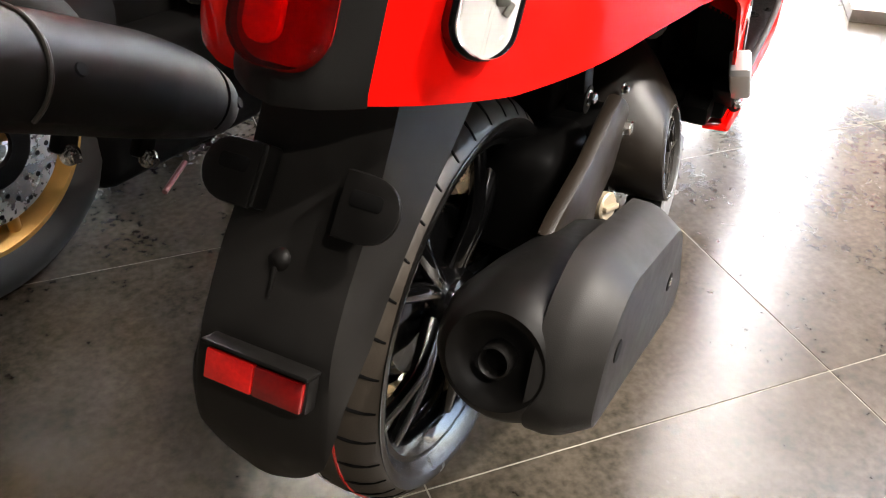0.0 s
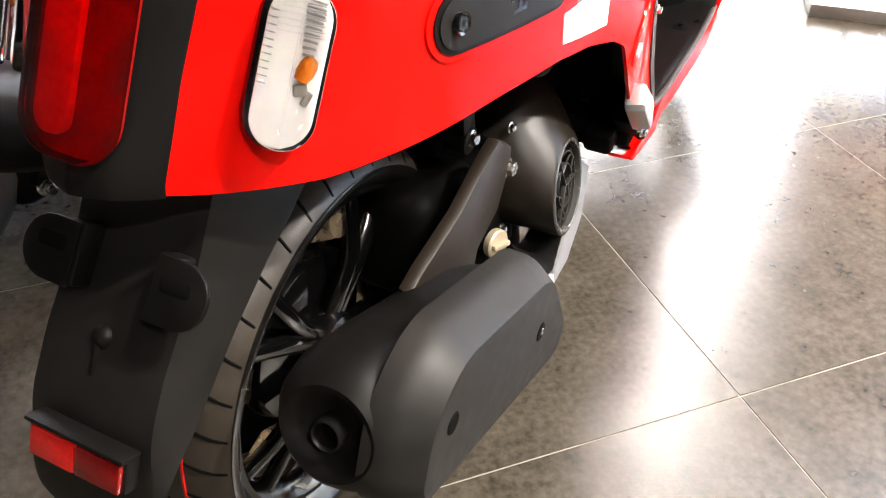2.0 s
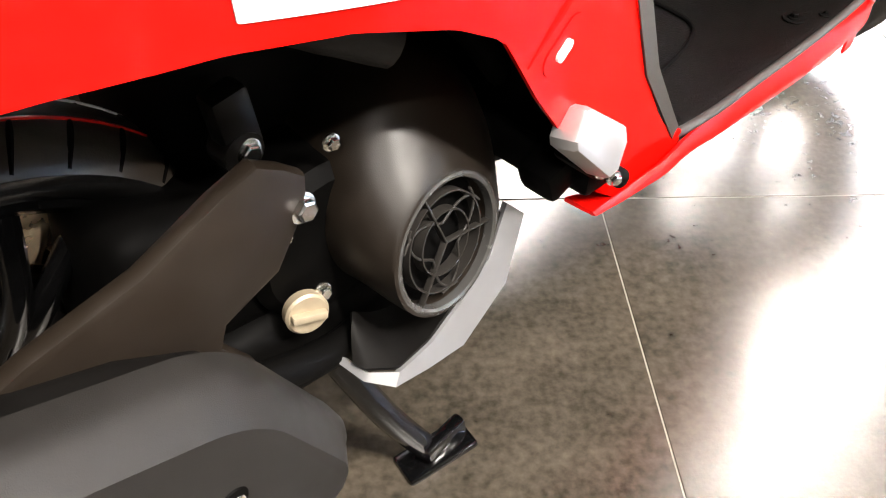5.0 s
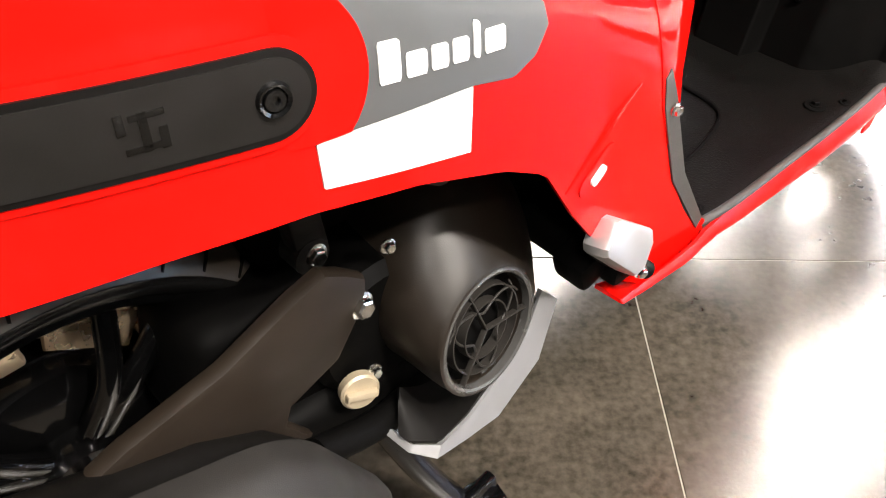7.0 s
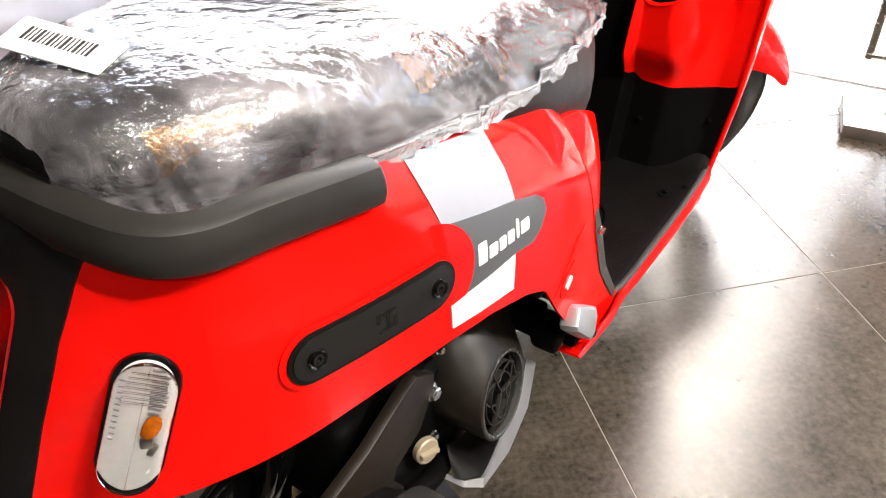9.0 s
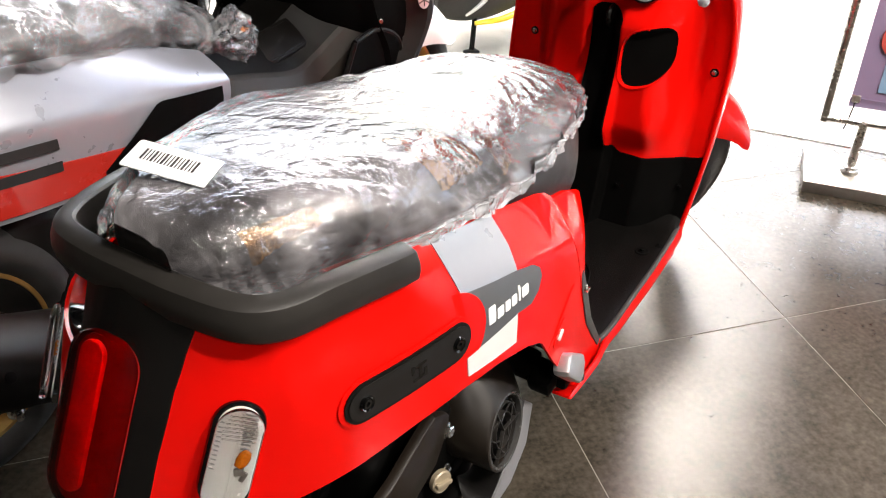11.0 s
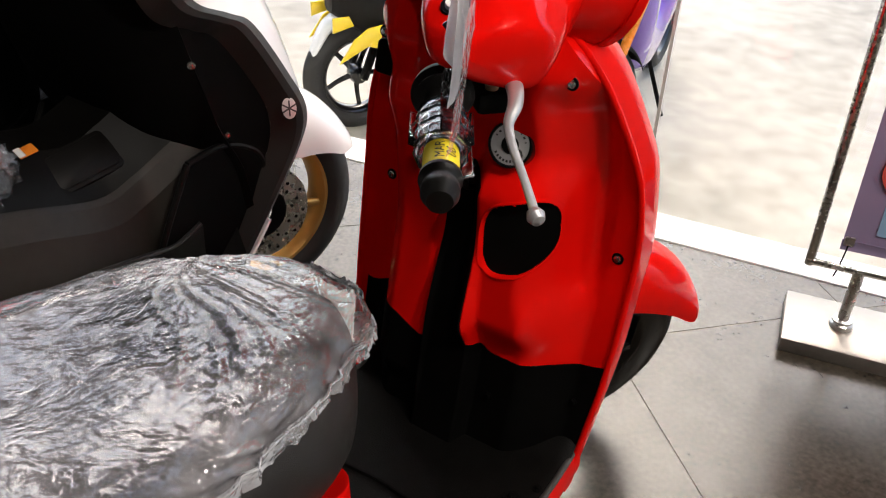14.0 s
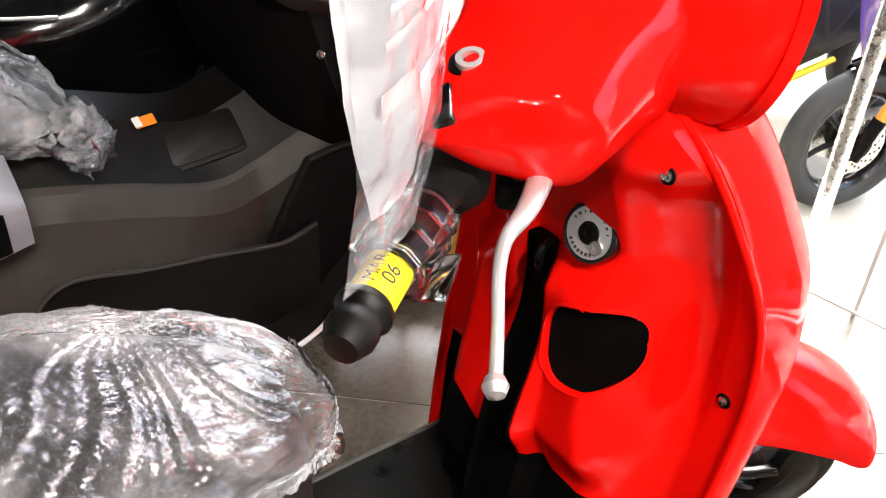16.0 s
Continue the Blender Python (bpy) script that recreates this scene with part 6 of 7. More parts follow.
brake_disc(mf, Vector((WX + 0.055, 1.575, 0.250)) + MT @ Vector((0.064, 0, 0)), MT @ Vector((1, 0, 0)), 0.115)
brake_disc(mr, Vector((WX + 0.164, 0.258, 0.258)), (1, 0, 0), 0.115)
part("caliper", box(0.045, 0.075, 0.060, pose(WX + 0.123, 1.50, 0.31, 20, 0, -22), 0.010, 3), DEEPBLACK, mf)
part("fork_leg", tube([across(1, 0.070, 1.59, 0.25), across(1, 0.075, 1.56, 0.36), across(1, 0.075, 1.545, 0.42)], [0.020, 0.018, 0.018], 14), SILVER, maxi, "silver fork leg")
part("fork_leg", tube([across(-1, 0.070, 1.59, 0.25), across(-1, 0.075, 1.56, 0.36), across(-1, 0.075, 1.545, 0.42)], [0.020, 0.018, 0.018], 14), SILVER, maxi, "silver fork leg")


def maxi_fender(u, v):
    a = radians(104 - 80 * v)
    q = (u - 0.5) * math.pi
    w = smooth_table([(0, 0.085), (0.35, 0.098), (0.75, 0.094), (0.92, 0.070), (1.0, 0.035)], v)
    r = 0.280 - 0.012 * v
    drop = smooth_table([(0, 0.15), (0.4, 0.145), (0.75, 0.090), (1.0, 0.015)], v) * (1 - math.cos(q))
    return Vector((WX + 0.055, 1.575, 0.262)) + MT @ Vector((w * math.sin(q), r * math.cos(a), r * math.sin(a) - drop))


part("front_mudguard", sheet(maxi_fender, 20, 36, 0.004), WHITE, maxi, "white front mudguard")

# leg shield: dark trim edge, white front shell, black inside
EDGE = [(0.235, 1.290, 0.170), (0.237, 1.345, 0.225), (0.241, 1.450, 0.345), (0.253, 1.535, 0.470), (0.260, 1.545, 0.540), (0.253, 1.515, 0.610), (0.243, 1.440, 0.730), (0.243, 1.385, 0.765), (0.255, 1.300, 0.810), (0.275, 1.240, 0.900), (0.275, 1.200, 1.000)]
INNER = [(0.200, 1.285, 0.180), (0.203, 1.335, 0.235), (0.207, 1.430, 0.360), (0.215, 1.495, 0.470), (0.219, 1.495, 0.545), (0.215, 1.460, 0.620), (0.210, 1.395, 0.715), (0.210, 1.340, 0.745), (0.220, 1.260, 0.785), (0.240, 1.200, 0.870), (0.245, 1.160, 0.970)]
FRONTS = [(0.180, 1.360, 0.160), (0.190, 1.430, 0.220), (0.195, 1.540, 0.340), (0.205, 1.630, 0.460), (0.205, 1.660, 0.560), (0.200, 1.640, 0.660), (0.195, 1.570, 0.800), (0.195, 1.500, 0.860), (0.195, 1.440, 0.920), (0.195, 1.380, 0.980), (0.195, 1.320, 1.040)]
for sx in (1, -1):
    bm = skin([[across(sx, *curve_at(INNER, i / 50)) for i in range(51)], [across(sx, *(curve_at(EDGE, i / 50) * 0.8 + curve_at(INNER, i / 50) * 0.2 + Vector((0.008, -0.006, 0)))) for i in range(51)],
               [across(sx, *(curve_at(EDGE, i / 50) + Vector((0.004, 0, 0)))) for i in range(51)], [across(sx, *(curve_at(EDGE, i / 50) + Vector((-0.004, 0.02, 0)))) for i in range(51)]], False, False)
    part("shield_trim", bm, GREYBLACK, maxi, "dark grey leg shield trim", angle=30)
    bm = skin([[across(sx, *(curve_at(EDGE, i / 50) + Vector((-0.003, 0.004, 0)))) for i in range(51)], [across(sx, *(curve_at(FRONTS, i / 50) * 0.5 + curve_at(EDGE, i / 50) * 0.5 + Vector((-0.006, -0.022, 0.0)))) for i in range(51)],
               [across(sx, *(curve_at(FRONTS, i / 50) + Vector((-0.045, -0.035, 0)))) for i in range(51)], [across(sx, 0.0, curve_at(FRONTS, i / 50).y + 0.06, curve_at(FRONTS, i / 50).z) for i in range(51)]], False, False)
    part("front_shell", bm, WHITE, maxi, "white front shell", angle=60)
bm = skin([[across(1, *curve_at(INNER, i / 40)) for i in range(41)], [across(1, *(curve_at(INNER, i / 40) * 0.7 + Vector((0, curve_at(INNER, i / 40).y * 0.3 + 0.05, curve_at(INNER, i / 40).z * 0.3)))) for i in range(41)],
           [across(1, 0.0, curve_at(INNER, i / 40).y + 0.055, curve_at(INNER, i / 40).z) for i in range(41)],
           [across(-1, *(curve_at(INNER, i / 40) * 0.7 + Vector((0, curve_at(INNER, i / 40).y * 0.3 + 0.05, curve_at(INNER, i / 40).z * 0.3)))) for i in range(41)],
           [across(-1, *curve_at(INNER, i / 40)) for i in range(41)]], False, False)
# shade is in the colour here, so shield, column and liner merge into black
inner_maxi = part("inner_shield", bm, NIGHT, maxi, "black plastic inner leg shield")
bd = frame_of(across(1, 0.258, 1.515, 0.556), (0.75, -0.62, 0.25))
badge = part("round_emblem", plate([(0.014 * math.cos(a), 0.021 * math.sin(a)) for a in (2 * math.pi * k / 28 for k in range(28))], 0.004, bd, 0.001), LETTER_WHITE, maxi, "oval silver emblem with three bars")
for k in range(3):
    part("emblem_bar", box(0.003, 0.030, 0.002, bd @ pose(0, 0, 0.003, 0, 0, 60 * k), 0.0005), DECAL_GREY, badge)
for p in ((0.220, 1.325, 0.690), (0.215, 1.392, 0.532)):
    bolt(across(1, *p), (0.5, -0.8, 0.2), 0.005, inner_maxi, "screw")


def column_point(u, v):
    a = 2 * u - 1
    z = 0.26 + 0.76 * v
    return across(1, (0.215 if a > 0 else 0.34) * a, smooth_table([(0.26, 1.36), (0.46, 1.325), (0.55, 1.275), (0.68, 1.235), (0.80, 1.20), (1.02, 1.15)], z) + 0.10 * abs(a) ** 3, z)


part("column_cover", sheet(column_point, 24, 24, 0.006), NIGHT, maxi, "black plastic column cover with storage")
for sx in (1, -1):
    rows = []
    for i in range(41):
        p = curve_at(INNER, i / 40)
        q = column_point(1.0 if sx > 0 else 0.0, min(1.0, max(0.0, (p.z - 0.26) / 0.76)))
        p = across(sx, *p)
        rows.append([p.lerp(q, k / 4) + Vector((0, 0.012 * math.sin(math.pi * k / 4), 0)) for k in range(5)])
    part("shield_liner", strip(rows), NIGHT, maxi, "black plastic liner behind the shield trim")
# centre tunnel
TUN = [(0.70, 0.130, 0.200, 0.560, 0.340), (0.85, 0.135, 0.205, 0.555, 0.340), (1.00, 0.138, 0.200, 0.520, 0.335), (1.15, 0.140, 0.188, 0.475, 0.330), (1.23, 0.142, 0.182, 0.490, 0.335), (1.30, 0.150, 0.190, 0.522, 0.345), (1.38, 0.165, 0.200, 0.560, 0.37)]


def tunnel_ring(y, wt, wb, zr, zb):
    top = zr + 0.075
    pts = [(-wb, zb), (-wb - 0.004, zb + 0.02), (-wt - 0.03, zr - 0.045), (-wt - 0.008, zr - 0.008), (-wt, zr), (-wt + 0.014, zr + 0.012), (-0.060, top), (0.060, top), (wt - 0.014, zr + 0.012), (wt, zr), (wt + 0.008, zr - 0.008), (wt + 0.03, zr - 0.045), (wb + 0.004, zb + 0.02), (wb, zb)]
    return [Vector((WX + x, y, z)) for x, z in pts]


def tun_at(s):
    p = curve_at([r[:3] for r in TUN], s)
    q = curve_at([(r[3], r[4], 0) for r in TUN], s)
    return p.x, p.y, p.z, q.x, q.y


tunnel = part("centre_tunnel", skin([tunnel_ring(*tun_at(i / 40)) for i in range(41)], True, True), DARKTUNNEL, maxi, "dark grey plastic centre tunnel", angle=12)
part("tunnel_top", strip([[p + Vector((0, 0, 0.0025)) for p in tunnel_ring(*tun_at(i / 40))[4:10]] for i in range(41)]), BLACK, tunnel, "black plastic tunnel top", angle=12)
# foot pocket between tunnel and leg shield, with a raised rim
POCKET = [(1.296, 0.509), (1.377, 0.514), (1.455, 0.478), (1.482, 0.421), (1.461, 0.315), (1.274, 0.150), (1.205, 0.185), (1.200, 0.329)]
for sx in (1, -1):
    rim_pts = [curve_at([(0, y, z) for y, z in POCKET + POCKET[:1]], k / 64) for k in range(65)]
    # a flat plate; the pocket's dark depth is only its colour
    part("foot_pocket", plate([(p.y, p.z) for p in rim_pts[:-1]], 0.008, Matrix(((0, 0, sx, WX + sx * 0.206), (1, 0, 0, 0), (0, 1, 0, 0), (0, 0, 0, 1))), 0), NIGHT, tunnel, "flat foot pocket plate, its shaded depth coloured black")
    part("pocket_rim", tube([Vector((WX + sx * 0.211, p.y, p.z)) for p in rim_pts], 0.0065, 8, 120), BLACK, tunnel, "raised black pocket rim")
lidf = frame_of((WX + 0.098, 1.165, 0.534), (0.67, -0.06, 0.74), (0, 1, 0.06))
lid_ = part("fuel_lid", plate(round_outline(0.080, 0.150, 0.022), 0.010, lidf @ pose(0, 0, -0.010), 0.003), BLACK, tunnel, "black fuel lid")
part("lid_panel", plate(round_outline(0.064, 0.130, 0.016), 0.004, lidf @ pose(0, 0, -0.004), 0.0018), BLACK, lid_)
lw_ = part("warning_label", plate(round_outline(0.022, 0.034, 0.002), 0.0016, frame_of((WX + 0.068, 1.085, 0.574), (0.35, -0.1, 0.93), (0, 1, 0)), 0.0003), ORANGE, tunnel, "small orange and white warning label")
part("label_text", plate(round_outline(0.022, 0.012, 0.001), 0.0008, frame_of((WX + 0.068, 1.073, 0.5755), (0.35, -0.1, 0.93), (0, 1, 0)), 0.0002), PAPER, lw_)
for sx in (1, -1):
    bm = skin([[across(sx, 0.190, y, z + 0.02) for y, z in ((0.78, 0.335), (0.90, 0.345), (1.05, 0.335), (1.20, 0.330), (1.33, 0.37), (1.42, 0.44))],
               [across(sx, 0.208, y, z) for y, z in ((0.78, 0.31), (0.90, 0.33), (1.05, 0.32), (1.20, 0.315), (1.33, 0.35), (1.42, 0.42))],
               [across(sx, 0.206, y, z) for y, z in ((0.78, 0.21), (0.90, 0.215), (1.05, 0.212), (1.20, 0.212), (1.30, 0.24), (1.40, 0.33))],
               [across(sx, 0.250, y, z) for y, z in ((0.78, 0.200), (0.90, 0.205), (1.05, 0.20), (1.20, 0.20), (1.29, 0.215), (1.38, 0.29))],
               [across(sx, 0.255, y, z) for y, z in ((0.78, 0.15), (0.90, 0.155), (1.05, 0.15), (1.20, 0.15), (1.29, 0.17), (1.37, 0.25))]], False, False)
    part("foot_well", bm, BLACK, maxi, "black plastic foot well", angle=30)
    part("step_edge", tube([across(sx, 0.259, y, z) for y, z in ((0.80, 0.155), (1.0, 0.155), (1.17, 0.158), (1.27, 0.182), (1.36, 0.262), (1.44, 0.345))], 0.005, 8, 40), WHITE, maxi, "white lower edge strip")

    low_ = [(0.74, 0.30), (0.82, 0.383), (0.887, 0.430), (1.0, 0.408), (1.10, 0.392), (1.19, 0.375), (1.24, 0.368), (1.30, 0.385)]
    part("lower_panel", sheet(lambda u, v, sx=sx: across(sx, 0.222 - 0.006 * (1 - v), 0.74 + 0.56 * u, 0.20 + (smooth_table(low_, 0.74 + 0.56 * u) - 0.20) * v), 40, 8, 0.006), BLACK, maxi, "black lower side panel")
    part("panel_edge", tube([across(sx, 0.222, y, z + 0.002) for y, z in low_], 0.005, 8, 50), GREYBLACK, maxi, "dark grey panel edge")

# rear body: silver flank with red lower part, dark intake, black engine covers
MB = [(-0.05, 0.100, 0.620, 0.740), (0.10, 0.170, 0.560, 0.765), (0.35, 0.220, 0.520, 0.755), (0.55, 0.240, 0.500, 0.725), (0.72, 0.248, 0.500, 0.685), (0.86, 0.240, 0.520, 0.630)]


def maxi_side(s, v, out=0.0, sx=1):
    p = curve_at([r[:3] for r in MB], s)
    z1 = curve_at([(r[3], 0, 0) for r in MB], s).x
    z = p.z + (z1 - p.z) * v
    x = p.y * (1 - 0.30 * max(0, v - 0.6) ** 1.5 / 0.25 - 0.12 * max(0, 0.4 - v)) + out
    return Vector((WX + sx * x, p.x, z))


for sx in (1, -1):
    side_ = part("rear_side_panel", sheet(lambda u, v, sx=sx: maxi_side(u, v, 0, sx), 50, 16, 0.004), DECAL_SILVER, maxi, "silver side panel, red below")
    part("red_graphic", sheet(lambda u, v, sx=sx: maxi_side(0.05 + 0.68 * u, 0.05 + (0.47 - 0.25 * u) * v, 0.003, sx), 40, 8, 0.002), material("dark_red_paint", (0.42, 0.02, 0.012), 0.25, coat=0.8, vary=0.05), side_, "dark red lower graphic")
    part("intake", sheet(lambda u, v, sx=sx: maxi_side(0.60 + 0.34 * u, (0.06 + 0.05 * (1 - u)) + (0.52 * min(1, u * 2.2 + 0.08)) * v, 0.006, sx), 20, 6, 0.002), DEEPBLACK, side_, "black intake recess")
    for k in range(2):
        part("lettering_bar", sheet(lambda u, v, sx=sx, k=k: maxi_side(0.36 + 0.16 * u, 0.46 - 0.17 * k + 0.08 * v, 0.006, sx), 8, 2, 0.001), INK, side_)
mseat = [(0.30, 0.130, 0.700, 0.780), (0.36, 0.158, 0.695, 0.800), (0.55, 0.170, 0.680, 0.800), (0.72, 0.168, 0.655, 0.775), (0.84, 0.155, 0.615, 0.735), (0.91, 0.135, 0.590, 0.695), (0.955, 0.110, 0.580, 0.660), (0.975, 0.075, 0.585, 0.640)]


def mring(s, grow, lo=0.0):
    p, q = curve_at([r[:3] for r in mseat], s), curve_at([(r[3], 0, 0) for r in mseat], s).x
    out = []
    n = 120 if grow else 30
    for k in range(n):
        a = 2 * math.pi * k / n
        cx, sz = math.cos(a), math.sin(a)
        v = Vector((WX + math.copysign(abs(cx) ** 0.66, cx) * (p.y + grow), p.x, (p.z + q) / 2 + math.copysign(abs(sz) ** 0.66, sz) * ((q - p.z) / 2 + grow * 0.6)))
        if grow:
            g = (v.y * 9 + v.x * 17 + v.z * 6 + 1.6 * noise.noise(v * 9)) % 1.0
            v += Vector((cx, 0.3 * (s > 0.9), sz)) * (0.006 + crinkle(v * 1.1, 0.009) + 0.010 * (abs(2 * g - 1) - 0.5))
        out.append(v)
    return out


part("seat", skin([mring(i / 24, 0.0) for i in range(25)], True, True), SEATVINYL, maxi, "black vinyl seat")
maxi_wrap = tagged(part("seat_wrap", skin([mring(i / 200, 0.012) for i in range(201)], True, True), FILM_LOOSE, None, angle=14), "crinkled clear plastic film over the maxi scooter seat", "plastic wrap")


def knot_ring(z, r):
    """A ring of the bunched film end, deeply pleated."""
    out = []
    for k in range(72):
        a = 2 * math.pi * k / 72
        g = (a * 1.75 + 0.9 * noise.noise(Vector((math.cos(a) * 2, math.sin(a) * 2, z * 12)))) % 1.0
        q = r * (0.86 + 0.34 * abs(2 * g - 1) + 0.25 * noise.noise(Vector((math.cos(a) * 1.5, math.sin(a) * 1.5, z * 25 + 4))))
        out.append(Vector((q * math.cos(a), q * math.sin(a), z + 0.012 * noise.noise(Vector((math.cos(a) * 3, math.sin(a) * 3, 8))))))
    return out


knot = part("film_knot", moved(skin([knot_ring(z, r) for z, r in ((-0.01, 0.016), (0.012, 0.024), (0.03, 0.034), (0.05, 0.041), (0.065, 0.044), (0.08, 0.036), (0.09, 0.018))], True, True), pose(WX + 0.125, 0.935, 0.615, -75, 0, -55)), FILM_LOOSE, maxi_wrap, "bunched end of clear plastic film", angle=14)
for v in knot.data.vertices:
    v.co += Vector((crinkle(v.co * 4.0, 0.026), crinkle(v.co * 4.3 + Vector((4, 1, 2)), 0.026), crinkle(v.co * 3.8 + Vector((1, 7, 3)), 0.026)))
# belt case and air box seen from behind
cover = part("belt_case", skin([[Vector((WX + 0.07 + dx, y, zc + r * math.sin(q) * 0.9)) + Vector((0.0, r * 0.9 * math.cos(q), 0)) for q in (2 * math.pi * k / 24 for k in range(24))] for dx, y, zc, r in
                               ((0.0, 0.42, 0.36, 0.13), (0.03, 0.43, 0.36, 0.135), (0.06, 0.44, 0.36, 0.125), (0.075, 0.45, 0.36, 0.10))], True, True), BLACK, maxi, "black belt case")
exhaust = part("muffler", tube([(-0.441, -0.007, 0.533), (-0.441, 0.060, 0.512), (-0.441, 0.151, 0.469), (-0.441, 0.301, 0.391), (-0.445, 0.392, 0.336), (-0.458, 0.450, 0.290), (-0.474, 0.492, 0.265)], [0.055, 0.0715, 0.0765, 0.0765, 0.0665, 0.0466, 0.020], 32, 44, 0.85), BLACK, maxi, "matt black exhaust muffler with heat shield")
MUX = [((-0.441, 0.060, 0.512), 0.0735), ((-0.441, 0.151, 0.469), 0.0788), ((-0.441, 0.301, 0.391), 0.0788), ((-0.445, 0.392, 0.336), 0.0690), ((-0.455, 0.438, 0.299), 0.0540)]


def muffler_skin(u, v):
    """Shell over the muffler's upper outer side: u along it, v round it."""
    c = curve_at([p for p, r in MUX], u)
    r = lerp_table([(k / 4, q[1]) for k, q in enumerate(MUX)], u)
    t = (curve_at([p for p, q in MUX], min(1, u + 0.01)) - curve_at([p for p, q in MUX], max(0, u - 0.01))).normalized()
    side_ = t.cross(Vector((0, 0, 1))).normalized()
    upw = side_.cross(t).normalized()
    a = radians(-38 + 165 * v)
    return c + side_ * r * math.cos(a) + upw * 0.85 * r * math.sin(a)


part("heat_shield", sheet(muffler_skin, 36, 24, 0.004, 0.20, 0.745), BLACK, exhaust, "matt charcoal heat shield")
part("heat_shield", sheet(muffler_skin, 14, 24, 0.004, 0.775, 1.0), BLACK, exhaust, "matt charcoal end shield")
part("heat_shield", sheet(muffler_skin, 10, 24, 0.004, 0.0, 0.185), BLACK, exhaust, "black tail shield")
hp = muffler_skin(0.90, 0.28)
part("hole", lathe([(0.0, 0.0085), (0.003, 0.0075), (0.003, 0.0)], hp, (0.86, 0.3, 0.35), 18), NIGHT, exhaust)
hp = muffler_skin(0.27, 0.33)
part("hole", lathe([(0.0, 0.0085), (0.003, 0.0075), (0.003, 0.0)], hp, (0.86, 0.2, 0.45), 18), NIGHT, exhaust)
part("rim_line", tube([muffler_skin(0.20, v / 10) for v in range(11)], 0.003, 8, 30), DARKTUNNEL, exhaust)
for y, z in ((0.207, 0.335), (0.327, 0.270)):
    part("mount_tab", box(0.020, 0.030, 0.028, pose(-0.470, y + 0.004, z + 0.012, -28, 0, 0), 0.005), DEEPBLACK, exhaust)
    bolt((-0.460, y, z), (1, -0.35, 0.15), 0.0095, exhaust)
    part("bolt_shank", lathe([(0.0, 0.0055), (0.012, 0.0055), (0.012, 0.0)], Vector((-0.460, y, z)) + Vector((0.010, -0.0035, 0.0015)), (1, -0.35, 0.15), 12), STEEL, exhaust)
part("link_arm", tube([(-0.64, 0.52, 0.055), (-0.66, 0.60, 0.068)], 0.005, 10, 6), material("red_rubber_hose", (0.10, 0.006, 0.005), 0.5, vary=0.1), maxi, "dark red stand spring sleeve")
part("engine_cover", box(0.13, 0.46, 0.24, pose(WX + 0.11, 0.66, 0.18, -6, 0, 0), 0.04, 3), NIGHT, maxi, "black engine cover")
part("engine_block", box(0.20, 0.50, 0.16, pose(WX, 0.50, 0.30), 0.03, 3), DEEPBLACK, maxi)
part("swing_arm", tube([across(1, 0.09, 0.20, 0.26), across(1, 0.09, 0.36, 0.27), across(1, 0.08, 0.50, 0.30)], 0.028, 12), DEEPBLACK, maxi)
part("centre_stand", merged(tube([across(1, 0.08, 0.66, 0.20), across(1, 0.11, 0.74, 0.03)], 0.014, 10, 4), tube([across(-1, 0.08, 0.66, 0.20), across(-1, 0.11, 0.74, 0.03)], 0.014, 10, 4)), DEEPBLACK, maxi)
part("dash_cover", box(0.46, 0.26, 0.20, pose(WX, 1.27, 1.03, 25, 0, 0), 0.04, 3), BLACK, maxi, "black handlebar cover")
part("under_body", box(0.22, 0.66, 0.10, pose(WX, 1.05, 0.20), 0.02), DEEPBLACK, maxi)

# a gloss black scooter farther along the row
dark = thing("scooter", (-1.45, 0.95, 0.0), "gloss black scooter with film-wrapped seat in the row", "scooter")
DX = -1.44
for y in (0.30, 1.60):
    wd = part("wheel", lathe([(-0.06, 0.01), (0.06, 0.01)], (DX, y, 0.25), (1, 0, 0), 12, True), CHROME, dark)
    wheel("dark", wd, (DX, y, 0.25), (1, 0, 0), 0.25, 0.11, 0.17, GLOSSBLACK, RUBBER, 5, None, False)
sec = [(0.05, 0.06, 0.58, 0.72), (0.25, 0.15, 0.48, 0.76), (0.60, 0.17, 0.42, 0.74), (0.85, 0.16, 0.34, 0.66), (1.05, 0.15, 0.26, 0.60), (1.25, 0.17, 0.24, 0.68), (1.42, 0.22, 0.28, 1.00), (1.55, 0.13, 0.40, 0.98), (1.62, 0.05, 0.55, 0.90)]
rings = []
for i in range(49):
    p = curve_at([r[:3] for r in sec], i / 48)
    z1 = curve_at([(r[3], 0, 0) for r in sec], i / 48).x
    rings.append([Vector((DX + p.y * math.copysign(abs(math.cos(q)) ** 0.6, math.cos(q)), p.x, (p.z + z1) / 2 + (z1 - p.z) / 2 * math.copysign(abs(math.sin(q)) ** 0.6, math.sin(q)))) for q in (2 * math.pi * k / 28 for k in range(28))])
part("body", skin(rings, True, True), GLOSSBLACK, dark)
part("trim_line", tube([(DX + 0.165, 0.75, 0.66), (DX + 0.17, 0.95, 0.60), (DX + 0.16, 1.10, 0.57)], 0.004, 8), SILVER, dark)
part("seat", moved(skin([mring(i / 24, 0.0) for i in range(25)], True, True), Matrix.Translation((DX - WX, 0.02, 0.0))), SEATVINYL, dark)
tagged(part("seat_wrap", moved(skin([mring(i / 60, 0.012) for i in range(61)], True, True), Matrix.Translation((DX - WX, 0.02, 0.0))), FILM, None, angle=70), "crinkled clear plastic film over a black scooter seat", "plastic wrap")

